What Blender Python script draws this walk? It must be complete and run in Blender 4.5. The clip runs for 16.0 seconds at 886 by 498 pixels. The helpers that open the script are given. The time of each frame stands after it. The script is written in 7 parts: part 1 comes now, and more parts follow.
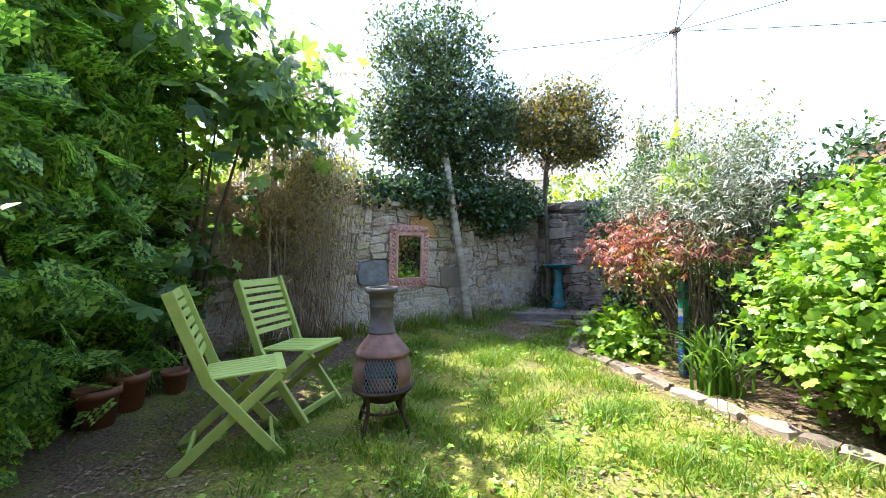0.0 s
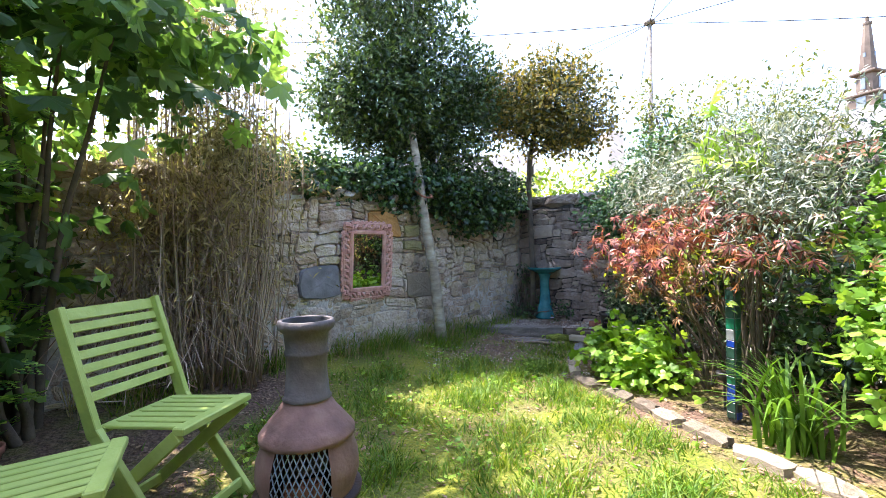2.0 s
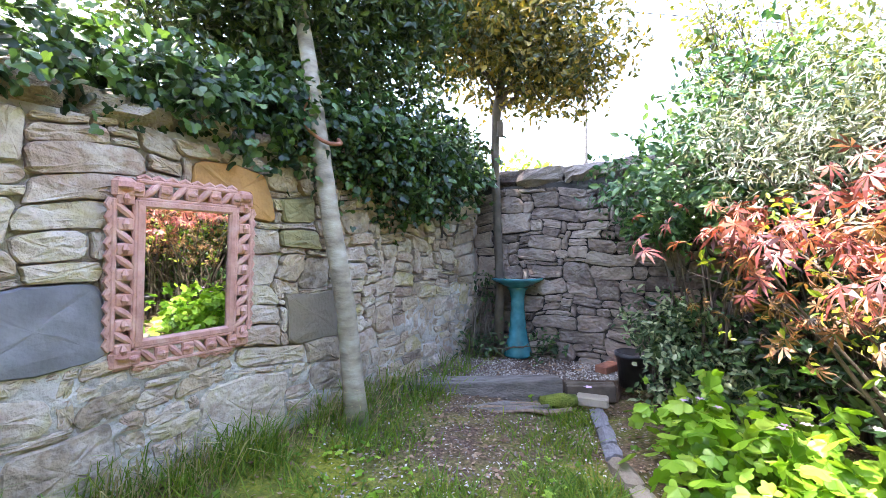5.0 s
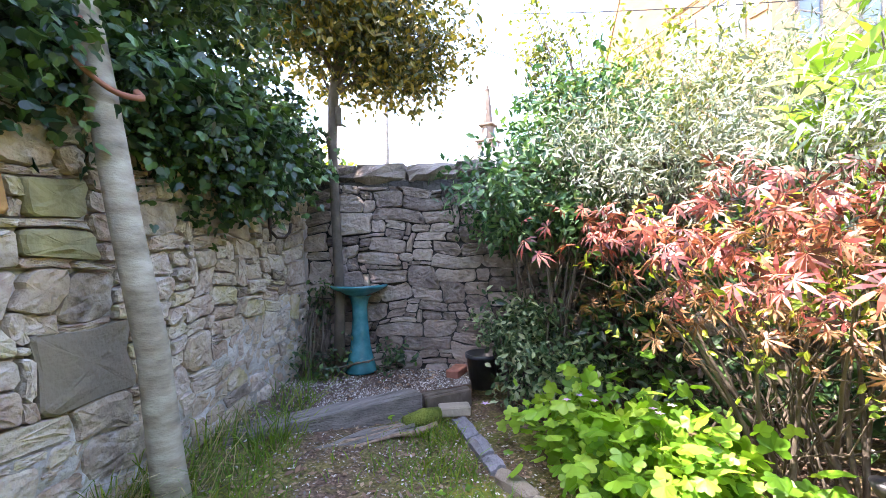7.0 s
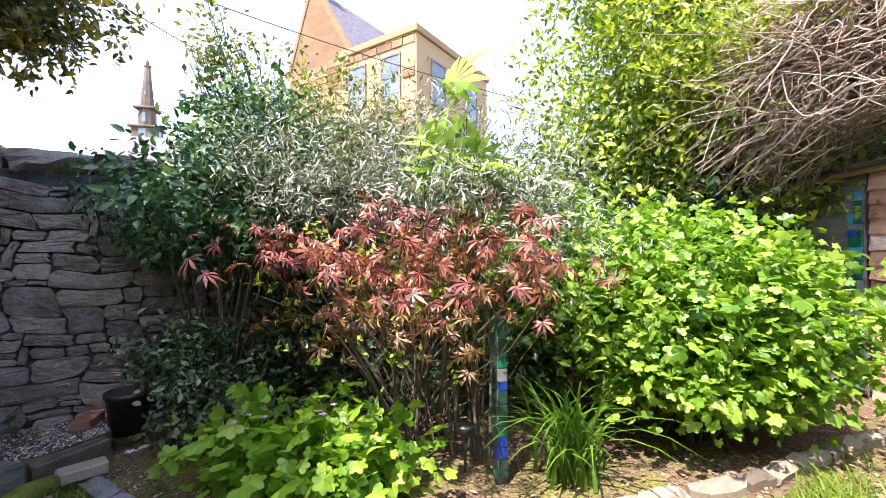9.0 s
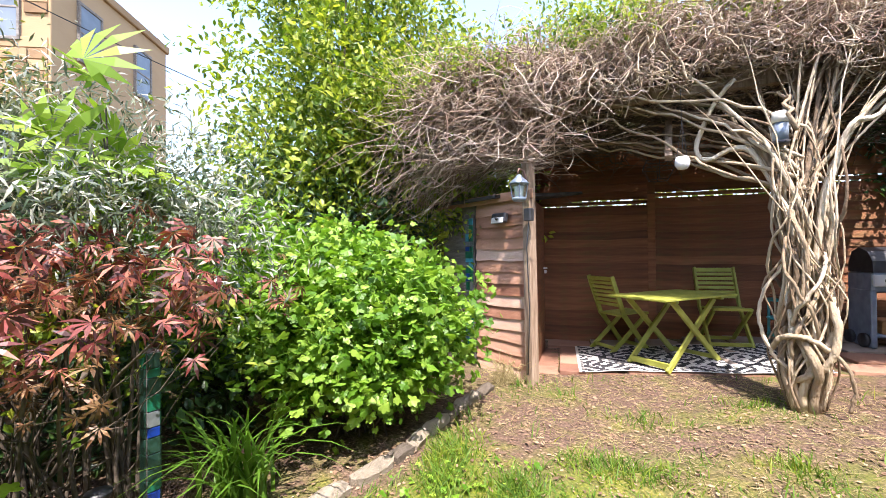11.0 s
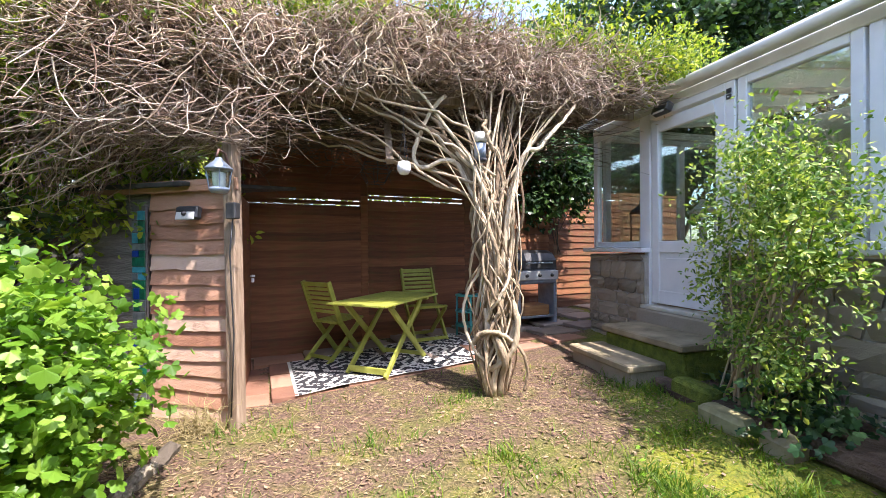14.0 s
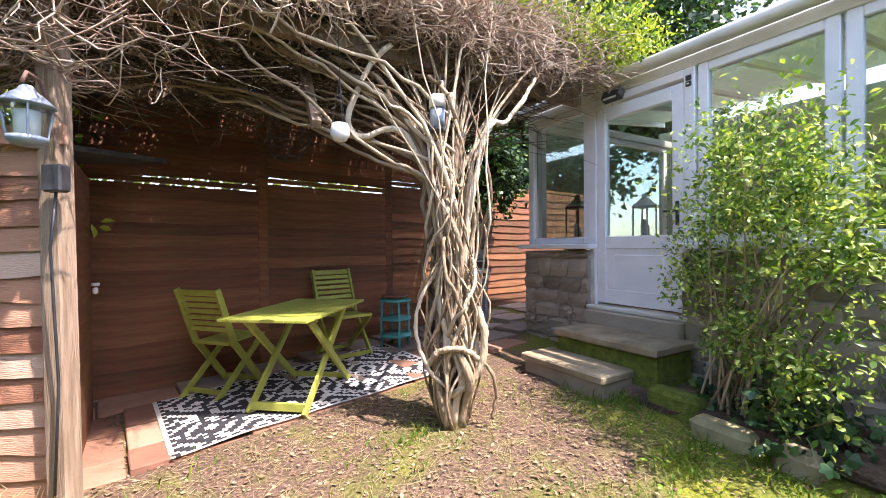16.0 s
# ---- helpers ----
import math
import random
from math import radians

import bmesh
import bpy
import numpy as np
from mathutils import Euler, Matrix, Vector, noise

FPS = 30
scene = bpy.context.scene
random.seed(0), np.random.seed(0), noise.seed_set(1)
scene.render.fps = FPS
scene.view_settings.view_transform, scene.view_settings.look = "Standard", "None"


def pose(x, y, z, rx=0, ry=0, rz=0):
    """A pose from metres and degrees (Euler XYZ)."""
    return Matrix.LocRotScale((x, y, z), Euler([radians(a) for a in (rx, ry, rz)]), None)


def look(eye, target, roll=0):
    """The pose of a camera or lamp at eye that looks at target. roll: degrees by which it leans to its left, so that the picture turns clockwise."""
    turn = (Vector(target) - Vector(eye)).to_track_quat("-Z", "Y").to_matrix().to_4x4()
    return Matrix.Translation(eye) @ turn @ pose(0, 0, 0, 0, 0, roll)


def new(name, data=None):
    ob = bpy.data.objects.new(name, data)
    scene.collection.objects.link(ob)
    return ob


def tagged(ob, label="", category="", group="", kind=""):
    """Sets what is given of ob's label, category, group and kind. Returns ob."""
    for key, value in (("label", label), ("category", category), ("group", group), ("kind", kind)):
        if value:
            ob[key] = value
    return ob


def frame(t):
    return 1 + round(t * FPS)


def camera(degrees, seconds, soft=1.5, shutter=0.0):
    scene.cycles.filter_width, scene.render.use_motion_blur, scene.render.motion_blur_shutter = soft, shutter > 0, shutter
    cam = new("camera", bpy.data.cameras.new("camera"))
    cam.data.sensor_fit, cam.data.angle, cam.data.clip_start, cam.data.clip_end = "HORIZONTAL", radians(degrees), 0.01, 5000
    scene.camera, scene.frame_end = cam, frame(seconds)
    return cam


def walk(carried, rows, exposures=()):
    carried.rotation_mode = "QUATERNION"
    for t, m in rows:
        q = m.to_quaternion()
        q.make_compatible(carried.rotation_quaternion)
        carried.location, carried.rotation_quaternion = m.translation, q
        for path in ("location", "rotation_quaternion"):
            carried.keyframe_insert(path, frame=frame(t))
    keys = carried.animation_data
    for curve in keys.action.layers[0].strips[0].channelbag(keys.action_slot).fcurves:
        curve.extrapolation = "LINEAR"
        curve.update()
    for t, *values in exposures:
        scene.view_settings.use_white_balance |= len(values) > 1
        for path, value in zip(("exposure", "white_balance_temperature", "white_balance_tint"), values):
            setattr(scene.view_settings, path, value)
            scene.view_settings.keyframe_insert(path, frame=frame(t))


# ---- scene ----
cam = camera(93.3, 16.0, soft=0.8)
PATH = [
    (0, (0.033, 0.648, 1.09), (0.053, 2.648, 1.095), -0.6),
    (0.5, (-0.014, 0.871, 1.102), (0.022, 2.871, 1.105), -0.6),
    (1, (-0.028, 1.115, 1.109), (0.043, 3.113, 1.112), -0.7),
    (1.5, (-0.008, 1.39, 1.107), (0.108, 3.386, 1.109), -0.7),
    (2, (0.037, 1.685, 1.107), (0.216, 3.677, 1.112), -0.9),
    (2.5, (0.081, 2.025, 1.135), (0.372, 4.004, 1.132), -0.7),
    (3, (0.172, 2.424, 1.165), (0.539, 4.39, 1.16), -0.8),
    (3.2, (0.19, 2.584, 1.171), (0.579, 4.546, 1.167), -1.0),
    (5.3, (0.163, 4.036, 1.088), (0.851, 5.914, 1.097), -0.4),
    (5.5, (0.153, 4.132, 1.086), (0.913, 5.982, 1.093), -0.5),
    (6, (0.13, 4.309, 1.092), (1.098, 6.059, 1.095), -0.8),
    (6.5, (0.103, 4.384, 1.094), (1.286, 5.997, 1.099), -1.1),
    (7, (-0.003, 4.409, 1.122), (1.433, 5.801, 1.121), -1.2),
    (7.5, (-0.046, 4.391, 1.153), (1.608, 5.516, 1.145), -1.1),
    (8, (-0.035, 4.355, 1.151), (1.791, 5.172, 1.151), -1.1),
    (8.5, (-0.04, 4.351, 1.136), (1.906, 4.81, 1.151), -0.8),
    (9, (-0.075, 4.335, 1.16), (1.923, 4.418, 1.186), -0.5),
    (9.5, (-0.084, 4.281, 1.198), (1.895, 3.991, 1.214), -0.5),
    (10, (-0.099, 4.242, 1.219), (1.797, 3.607, 1.235), -0.6),
    (10.2, (-0.106, 4.231, 1.225), (1.745, 3.473, 1.243), -0.6),
    (12.3, (-0.201, 4.2, 1.291), (0.878, 2.516, 1.301), -0.4),
    (12.5, (-0.175, 4.17, 1.295), (0.832, 2.442, 1.304), -0.4),
    (13, (-0.045, 4.071, 1.325), (0.787, 2.252, 1.327), -0.5),
    (13.5, (0.114, 3.953, 1.339), (0.752, 2.058, 1.331), -0.6),
    (14, (0.29, 3.814, 1.328), (0.763, 1.871, 1.318), -0.5),
    (14.5, (0.459, 3.682, 1.322), (0.784, 1.709, 1.307), -0.6),
    (15, (0.602, 3.483, 1.307), (0.798, 1.493, 1.29), -0.6),
    (15.5, (0.719, 3.29, 1.295), (0.787, 1.291, 1.281), -0.5),
    (16, (0.846, 3.106, 1.293), (0.791, 1.107, 1.278), -0.5),
]
walk(cam, [(t, look(eye, target, roll)) for t, eye, target, roll in PATH],
     [(0.0, 2.95, 6500, 14), (2.0, 3.0, 6600, 18), (3.5, 3.3, 6700, 20), (5.3, 4.05, 6800, 23), (6.5, 3.95, 6800, 23), (7.4, 3.65, 6800, 23), (8.3, 3.0, 6750, 22), (9.0, 2.6, 6750, 21),
      (10.2, 2.35, 6700, 20), (12.3, 2.25, 6450, 17), (14.0, 2.25, 6500, 18), (16.0, 2.42, 6700, 22)])

# ---- light ----
SUN_AZ, SUN_EL = -58.0, 59.0          # degrees from +y towards +x, and above the horizon
world = bpy.data.worlds.new("sky")
scene.world = world
world.use_nodes = True
wn = world.node_tree.nodes
sky = wn.new("ShaderNodeTexSky")
sky.sky_type = "NISHITA"
sky.sun_disc = False
sky.sun_elevation, sky.sun_rotation = radians(SUN_EL), radians(SUN_AZ)
sky.air_density, sky.dust_density, sky.ozone_density = 1.0, 1.2, 1.0
wn["Background"].inputs[1].default_value = 0.15
world.node_tree.links.new(sky.outputs[0], wn["Background"].inputs[0])
sun = new("sun", bpy.data.lights.new("sun", "SUN"))
sun.data.energy, sun.data.angle, sun.data.color = 2.6, radians(0.6), (1.0, 0.95, 0.88)
to_sun = Vector((math.sin(radians(SUN_AZ)) * math.cos(radians(SUN_EL)), math.cos(radians(SUN_AZ)) * math.cos(radians(SUN_EL)), math.sin(radians(SUN_EL))))
sun.matrix_world = look(to_sun * 30, (0, 0, 0))


# ---- materials ----
def material(name, stops, scale=8.0, rough=0.7, bump=0.3, bump_scale=60.0, metal=0.0, vary="", leaf=0.0, detail=6.0, stretch=(1, 1, 1), spread=1.0, coat=0.0):
    """A procedural surface: noise through a colour ramp, a second tone per piece, fine relief."""
    m = bpy.data.materials.new(name)
    m.use_nodes = True
    t = m.node_tree
    n, l = t.nodes, t.links
    b = n["Principled BSDF"]
    co = n.new("ShaderNodeTexCoord")
    mp = n.new("ShaderNodeMapping")
    mp.inputs["Scale"].default_value = stretch
    l.new(co.outputs["Object"], mp.inputs[0])
    no = n.new("ShaderNodeTexNoise")
    no.inputs["Scale"].default_value, no.inputs["Detail"].default_value = scale, detail
    l.new(mp.outputs[0], no.inputs["Vector"])
    fac = no.outputs["Fac"]
    if vary:
        src = n.new("ShaderNodeObjectInfo").outputs["Random"] if vary == "object" else n.new("ShaderNodeNewGeometry").outputs["Random Per Island"]
        mx = n.new("ShaderNodeMix")
        mx.inputs[0].default_value = 0.65 * spread
        l.new(fac, mx.inputs[2]), l.new(src, mx.inputs[3])
        fac = mx.outputs[0]
    rp = n.new("ShaderNodeValToRGB")
    while len(rp.color_ramp.elements) < len(stops):
        rp.color_ramp.elements.new(0.5)
    for e, (p, c) in zip(rp.color_ramp.elements, stops):
        e.position, e.color = p, (*c, 1)
    l.new(fac, rp.inputs[0])
    l.new(rp.outputs[0], b.inputs["Base Color"])
    b.inputs["Roughness"].default_value, b.inputs["Metallic"].default_value = rough, metal
    b.inputs["Coat Weight"].default_value = coat
    if bump:
        n2 = n.new("ShaderNodeTexNoise")
        n2.inputs["Scale"].default_value, n2.inputs["Detail"].default_value = bump_scale, 8
        l.new(mp.outputs[0], n2.inputs["Vector"])
        bp = n.new("ShaderNodeBump")
        bp.inputs["Strength"].default_value, bp.inputs["Distance"].default_value = bump, 0.022 if bump >= 0.9 else 0.01
        l.new(n2.outputs["Fac"], bp.inputs["Height"])
        l.new(bp.outputs[0], b.inputs["Normal"])
    if leaf:
        tr = n.new("ShaderNodeBsdfTranslucent")
        br = n.new("ShaderNodeMix")
        br.data_type, br.blend_type = "RGBA", "MULTIPLY"
        br.inputs[0].default_value = 1.0
        l.new(rp.outputs[0], br.inputs[6])
        br.inputs[7].default_value = (1.5, 1.5, 0.75, 1)
        l.new(br.outputs[2], tr.inputs[0])
        ms = n.new("ShaderNodeMixShader")
        ms.inputs[0].default_value = leaf
        l.new(b.outputs[0], ms.inputs[1]), l.new(tr.outputs[0], ms.inputs[2])
        l.new(ms.outputs[0], n["Material Output"].inputs[0])
    return m


def glass(name, tint=(0.9, 0.96, 0.94), rough=0.02):
    m = bpy.data.materials.new(name)
    m.use_nodes = True
    t = m.node_tree
    n, l = t.nodes, t.links
    gl, tp, ms, lw, fr = n.new("ShaderNodeBsdfGlossy"), n.new("ShaderNodeBsdfTransparent"), n.new("ShaderNodeMixShader"), n.new("ShaderNodeLayerWeight"), n.new("ShaderNodeMath")
    gl.inputs["Roughness"].default_value = rough
    tp.inputs[0].default_value = (*tint, 1)
    lw.inputs[0].default_value = 0.3
    fr.operation = "MULTIPLY_ADD"
    fr.inputs[1].default_value, fr.inputs[2].default_value = 0.6, 0.12
    l.new(lw.outputs["Facing"], fr.inputs[0])
    l.new(fr.outputs[0], ms.inputs[0]), l.new(tp.outputs[0], ms.inputs[1]), l.new(gl.outputs[0], ms.inputs[2])
    l.new(ms.outputs[0], n["Material Output"].inputs[0])
    return m


def leafmat(name, dark, mid, light, rough=0.45, leaf=0.35, scale=3.0):
    return material(name, [(0.2, dark), (0.5, mid), (0.8, light)], scale=scale, rough=rough, bump=0, vary="island", leaf=leaf, spread=1.15)


def limewash(m, amount=0.55, scale=3.2, colour=(0.64, 0.58, 0.53)):
    """Old lime mortar smeared over a stone surface in broken patches."""
    n, l = m.node_tree.nodes, m.node_tree.links
    b = n["Principled BSDF"]
    src = b.inputs["Base Color"].links[0].from_socket
    co = n.new("ShaderNodeTexCoord")
    n1, n2, ad, rp, mx = n.new("ShaderNodeTexNoise"), n.new("ShaderNodeTexNoise"), n.new("ShaderNodeMath"), n.new("ShaderNodeMapRange"), n.new("ShaderNodeMix")
    for k, sc in ((n1, scale), (n2, scale * 9)):
        k.inputs["Scale"].default_value, k.inputs["Detail"].default_value = sc, 9
        l.new(co.outputs["Object"], k.inputs["Vector"])
    ad.operation = "MULTIPLY_ADD"
    ad.inputs[1].default_value = 0.45
    l.new(n2.outputs["Fac"], ad.inputs[0]), l.new(n1.outputs["Fac"], ad.inputs[2])
    rp.inputs[1].default_value, rp.inputs[2].default_value = 0.72, 0.86
    rp.inputs[4].default_value = amount
    l.new(ad.outputs[0], rp.inputs[0])
    mx.data_type = "RGBA"
    mx.inputs[7].default_value = (*colour, 1)
    l.new(rp.outputs[0], mx.inputs[0]), l.new(src, mx.inputs[6]), l.new(mx.outputs[2], b.inputs["Base Color"])


M = {}
M["soil"] = material("soil", [(0.3, (0.04, 0.024, 0.016)), (0.55, (0.1, 0.063, 0.043)), (0.75, (0.18, 0.12, 0.085))], scale=5, rough=0.95, bump=1.0, bump_scale=45)
M["stone"] = material("rubble_stone", [(0.14, (0.11, 0.085, 0.07)), (0.28, (0.3, 0.235, 0.18)), (0.42, (0.48, 0.38, 0.27)), (0.54, (0.36, 0.26, 0.2)), (0.66, (0.54, 0.46, 0.37)), (0.78, (0.42, 0.35, 0.18)), (0.9, (0.62, 0.55, 0.47))], scale=11, rough=0.92, bump=1.0, bump_scale=30, vary="object", spread=0.75, detail=10.0)
M["darkstone"] = material("sooty_stone", [(0.15, (0.06, 0.048, 0.043)), (0.4, (0.17, 0.13, 0.11)), (0.6, (0.3, 0.235, 0.19)), (0.85, (0.42, 0.34, 0.28))], scale=11, rough=0.92, bump=1.0, bump_scale=30, vary="object", spread=0.75, detail=10.0)
M["orange_stone"] = material("ochre_stone", [(0.3, (0.36, 0.19, 0.07)), (0.7, (0.58, 0.31, 0.11))], scale=9, rough=0.9, bump=0.7, bump_scale=40)
M["grey_slab"] = material("grey_slab", [(0.3, (0.14, 0.14, 0.15)), (0.7, (0.24, 0.24, 0.26))], scale=9, rough=0.8, bump=0.4, bump_scale=50)
M["mossy_stone"] = material("mossy_stone", [(0.3, (0.2, 0.18, 0.09)), (0.7, (0.4, 0.36, 0.19))], scale=9, rough=0.9, bump=0.7, bump_scale=40)
limewash(M["stone"], 0.45)
limewash(M["darkstone"], 0.3, 4.0, (0.4, 0.36, 0.33))
M["mortar"] = material("lime_mortar", [(0.25, (0.2, 0.175, 0.15)), (0.5, (0.43, 0.4, 0.36)), (0.75, (0.68, 0.66, 0.63))], scale=3.5, rough=0.95, bump=1.0, bump_scale=30)
M["darkmortar"] = material("sooty_mortar", [(0.3, (0.03, 0.028, 0.027)), (0.7, (0.1, 0.09, 0.08))], scale=4, rough=0.95, bump=1.0, bump_scale=30)
M["kerb"] = material("kerb_stone", [(0.25, (0.13, 0.105, 0.08)), (0.55, (0.24, 0.2, 0.15)), (0.8, (0.34, 0.29, 0.22))], scale=9, rough=0.9, bump=0.8, bump_scale=45, vary="object")
M["ashlar"] = material("ashlar_sandstone", [(0.2, (0.2, 0.17, 0.13)), (0.5, (0.33, 0.28, 0.21)), (0.8, (0.42, 0.35, 0.27))], scale=6, rough=0.9, bump=0.6, bump_scale=40, vary="object")
M["warm_stone"] = material("warm_sandstone", [(0.2, (0.12, 0.07, 0.034)), (0.5, (0.24, 0.15, 0.075)), (0.8, (0.34, 0.23, 0.125))], scale=0.8, rough=0.9, bump=0.5, bump_scale=9, vary="object", stretch=(1, 1, 2.5))
M["sooty_ashlar"] = material("sooty_sandstone", [(0.25, (0.05, 0.036, 0.028)), (0.5, (0.1, 0.075, 0.058)), (0.8, (0.17, 0.13, 0.1))], scale=0.7, rough=0.9, bump=0.4, bump_scale=6)
M["slate"] = material("roof_slate", [(0.3, (0.07, 0.065, 0.075)), (0.7, (0.15, 0.135, 0.15))], scale=4, rough=0.7, bump=0.4, bump_scale=18)
M["fence_wood"] = material("fence_wood", [(0.15, (0.06, 0.02, 0.009)), (0.5, (0.19, 0.064, 0.025)), (0.8, (0.31, 0.125, 0.05))], scale=3, rough=0.75, bump=0.5, bump_scale=26, vary="object", stretch=(1, 1, 9), spread=0.5)
limewash(M["fence_wood"], 0.32, 1.1, (0.1, 0.11, 0.025))
M["shed_wood"] = material("shed_wood", [(0.15, (0.26, 0.105, 0.06)), (0.5, (0.47, 0.25, 0.16)), (0.8, (0.6, 0.42, 0.32))], scale=3, rough=0.8, bump=0.5, bump_scale=26, vary="object", stretch=(1, 1, 9))
M["post_wood"] = material("weathered_post", [(0.2, (0.13, 0.085, 0.055)), (0.5, (0.27, 0.19, 0.13)), (0.8, (0.4, 0.31, 0.23))], scale=6, rough=0.85, bump=0.6, bump_scale=30, stretch=(6, 6, 0.6))
M["grey_wood"] = material("grey_weathered_timber", [(0.2, (0.09, 0.08, 0.07)), (0.5, (0.19, 0.17, 0.15)), (0.8, (0.3, 0.27, 0.24))], scale=5, rough=0.9, bump=0.9, bump_scale=25, stretch=(0.7, 5, 5))
M["bark"] = material("smooth_bark", [(0.3, (0.14, 0.12, 0.09)), (0.48, (0.3, 0.26, 0.2)), (0.6, (0.38, 0.35, 0.28)), (0.75, (0.5, 0.46, 0.4))], scale=7, rough=0.85, bump=0.7, bump_scale=20, stretch=(1, 1, 2.2), detail=9.0)
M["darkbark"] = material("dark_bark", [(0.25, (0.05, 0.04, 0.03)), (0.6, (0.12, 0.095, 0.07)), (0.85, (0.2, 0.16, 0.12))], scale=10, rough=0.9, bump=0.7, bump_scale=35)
M["vine"] = material("vine_bark", [(0.2, (0.17, 0.115, 0.07)), (0.5, (0.38, 0.29, 0.19)), (0.8, (0.55, 0.46, 0.33))], scale=6, rough=0.8, bump=0.7, bump_scale=40, vary="island", stretch=(1, 1, 0.5))
M["vine_stem"] = material("vine_stem_bark", [(0.15, (0.13, 0.085, 0.05)), (0.4, (0.3, 0.22, 0.14)), (0.6, (0.46, 0.37, 0.25)), (0.85, (0.6, 0.51, 0.38))], scale=7, rough=0.85, bump=1.0, bump_scale=45, vary="object", stretch=(1, 1, 0.4))
M["twig"] = material("dry_twig", [(0.2, (0.15, 0.09, 0.065)), (0.5, (0.42, 0.3, 0.225)), (0.8, (0.68, 0.56, 0.46))], scale=6, rough=0.85, bump=0, vary="island")
M["cane"] = material("bamboo_cane", [(0.2, (0.16, 0.105, 0.07)), (0.5, (0.33, 0.24, 0.16)), (0.8, (0.55, 0.44, 0.32))], scale=6, rough=0.6, bump=0, vary="island")
M["lime_paint"] = material("lime_green_paint", [(0.2, (0.28, 0.36, 0.07)), (0.5, (0.40, 0.49, 0.12)), (0.8, (0.46, 0.55, 0.17))], scale=12, rough=0.55, bump=0.3, bump_scale=50, vary="island", spread=0.5)
M["olive_paint"] = material("olive_green_paint", [(0.2, (0.2, 0.22, 0.03)), (0.5, (0.33, 0.35, 0.055)), (0.8, (0.4, 0.42, 0.1))], scale=12, rough=0.55, bump=0.3, bump_scale=50, vary="island", spread=0.5)
M["rust"] = material("rusty_clay", [(0.25, (0.1, 0.055, 0.045)), (0.55, (0.22, 0.12, 0.1)), (0.8, (0.32, 0.2, 0.17))], scale=9, rough=0.75, bump=0.4, bump_scale=50)
M["sootclay"] = material("sooty_clay", [(0.25, (0.05, 0.045, 0.045)), (0.6, (0.13, 0.11, 0.11)), (0.85, (0.25, 0.22, 0.21))], scale=9, rough=0.7, bump=0.4, bump_scale=50)
M["iron"] = material("rusty_iron", [(0.3, (0.03, 0.022, 0.02)), (0.6, (0.08, 0.05, 0.04)), (0.85, (0.16, 0.08, 0.05))], scale=14, rough=0.65, bump=0.3, metal=0.4)
M["black"] = material("black_metal", [(0.3, (0.02, 0.02, 0.022)), (0.7, (0.05, 0.05, 0.055))], scale=14, rough=0.45, bump=0.1)
M["steel"] = material("grey_blue_steel", [(0.3, (0.2, 0.25, 0.32)), (0.7, (0.32, 0.38, 0.46))], scale=10, rough=0.4, bump=0.1, metal=0.3)
M["pink"] = material("pink_painted_carving", [(0.25, (0.42, 0.2, 0.17)), (0.5, (0.58, 0.31, 0.26)), (0.8, (0.7, 0.45, 0.4))], scale=14, rough=0.75, bump=0.6, bump_scale=60)
M["teal"] = material("teal_glaze", [(0.25, (0.015, 0.1, 0.12)), (0.5, (0.03, 0.19, 0.22)), (0.8, (0.07, 0.3, 0.34))], scale=10, rough=0.25, bump=0.15, coat=0.4)
M["turq"] = material("turquoise_paint", [(0.25, (0.03, 0.2, 0.2)), (0.7, (0.06, 0.34, 0.34))], scale=10, rough=0.5, bump=0.15)
M["white"] = material("white_upvc", [(0.3, (0.72, 0.73, 0.75)), (0.7, (0.82, 0.83, 0.84))], scale=5, rough=0.3, bump=0)
M["cream"] = material("cream_gutter", [(0.3, (0.55, 0.53, 0.46)), (0.7, (0.68, 0.66, 0.58))], scale=5, rough=0.4, bump=0.1)
M["render"] = material("pale_render", [(0.3, (0.5, 0.42, 0.37)), (0.7, (0.66, 0.56, 0.5))], scale=0.7, rough=0.9, bump=0.4)
M["sage"] = material("sage_wall", [(0.3, (0.36, 0.42, 0.31)), (0.7, (0.44, 0.5, 0.38))], scale=2, rough=0.9, bump=0.2)
M["pine"] = material("pine_wood", [(0.3, (0.3, 0.14, 0.05)), (0.7, (0.42, 0.22, 0.09))], scale=4, rough=0.6, bump=0.2, stretch=(1, 8, 8))
M["slabs"] = material("paving_slab", [(0.2, (0.13, 0.1, 0.08)), (0.5, (0.26, 0.2, 0.16)), (0.8, (0.36, 0.28, 0.23))], scale=5, rough=0.9, bump=0.6, bump_scale=40, vary="object")
M["redslab"] = material("red_paving", [(0.2, (0.16, 0.075, 0.05)), (0.5, (0.28, 0.14, 0.09)), (0.8, (0.38, 0.22, 0.15))], scale=5, rough=0.9, bump=0.6, bump_scale=40, vary="object")
M["stepstone"] = material("step_sandstone", [(0.2, (0.12, 0.1, 0.06)), (0.5, (0.27, 0.22, 0.14)), (0.8, (0.4, 0.34, 0.23))], scale=5, rough=0.9, bump=0.7, bump_scale=40)
M["moss"] = material("moss", [(0.2, (0.05, 0.07, 0.01)), (0.5, (0.13, 0.17, 0.02)), (0.8, (0.24, 0.27, 0.04))], scale=16, rough=0.95, bump=1.0, bump_scale=90)
M["terracotta"] = material("terracotta", [(0.25, (0.2, 0.07, 0.045)), (0.7, (0.36, 0.15, 0.09))], scale=9, rough=0.8, bump=0.3)
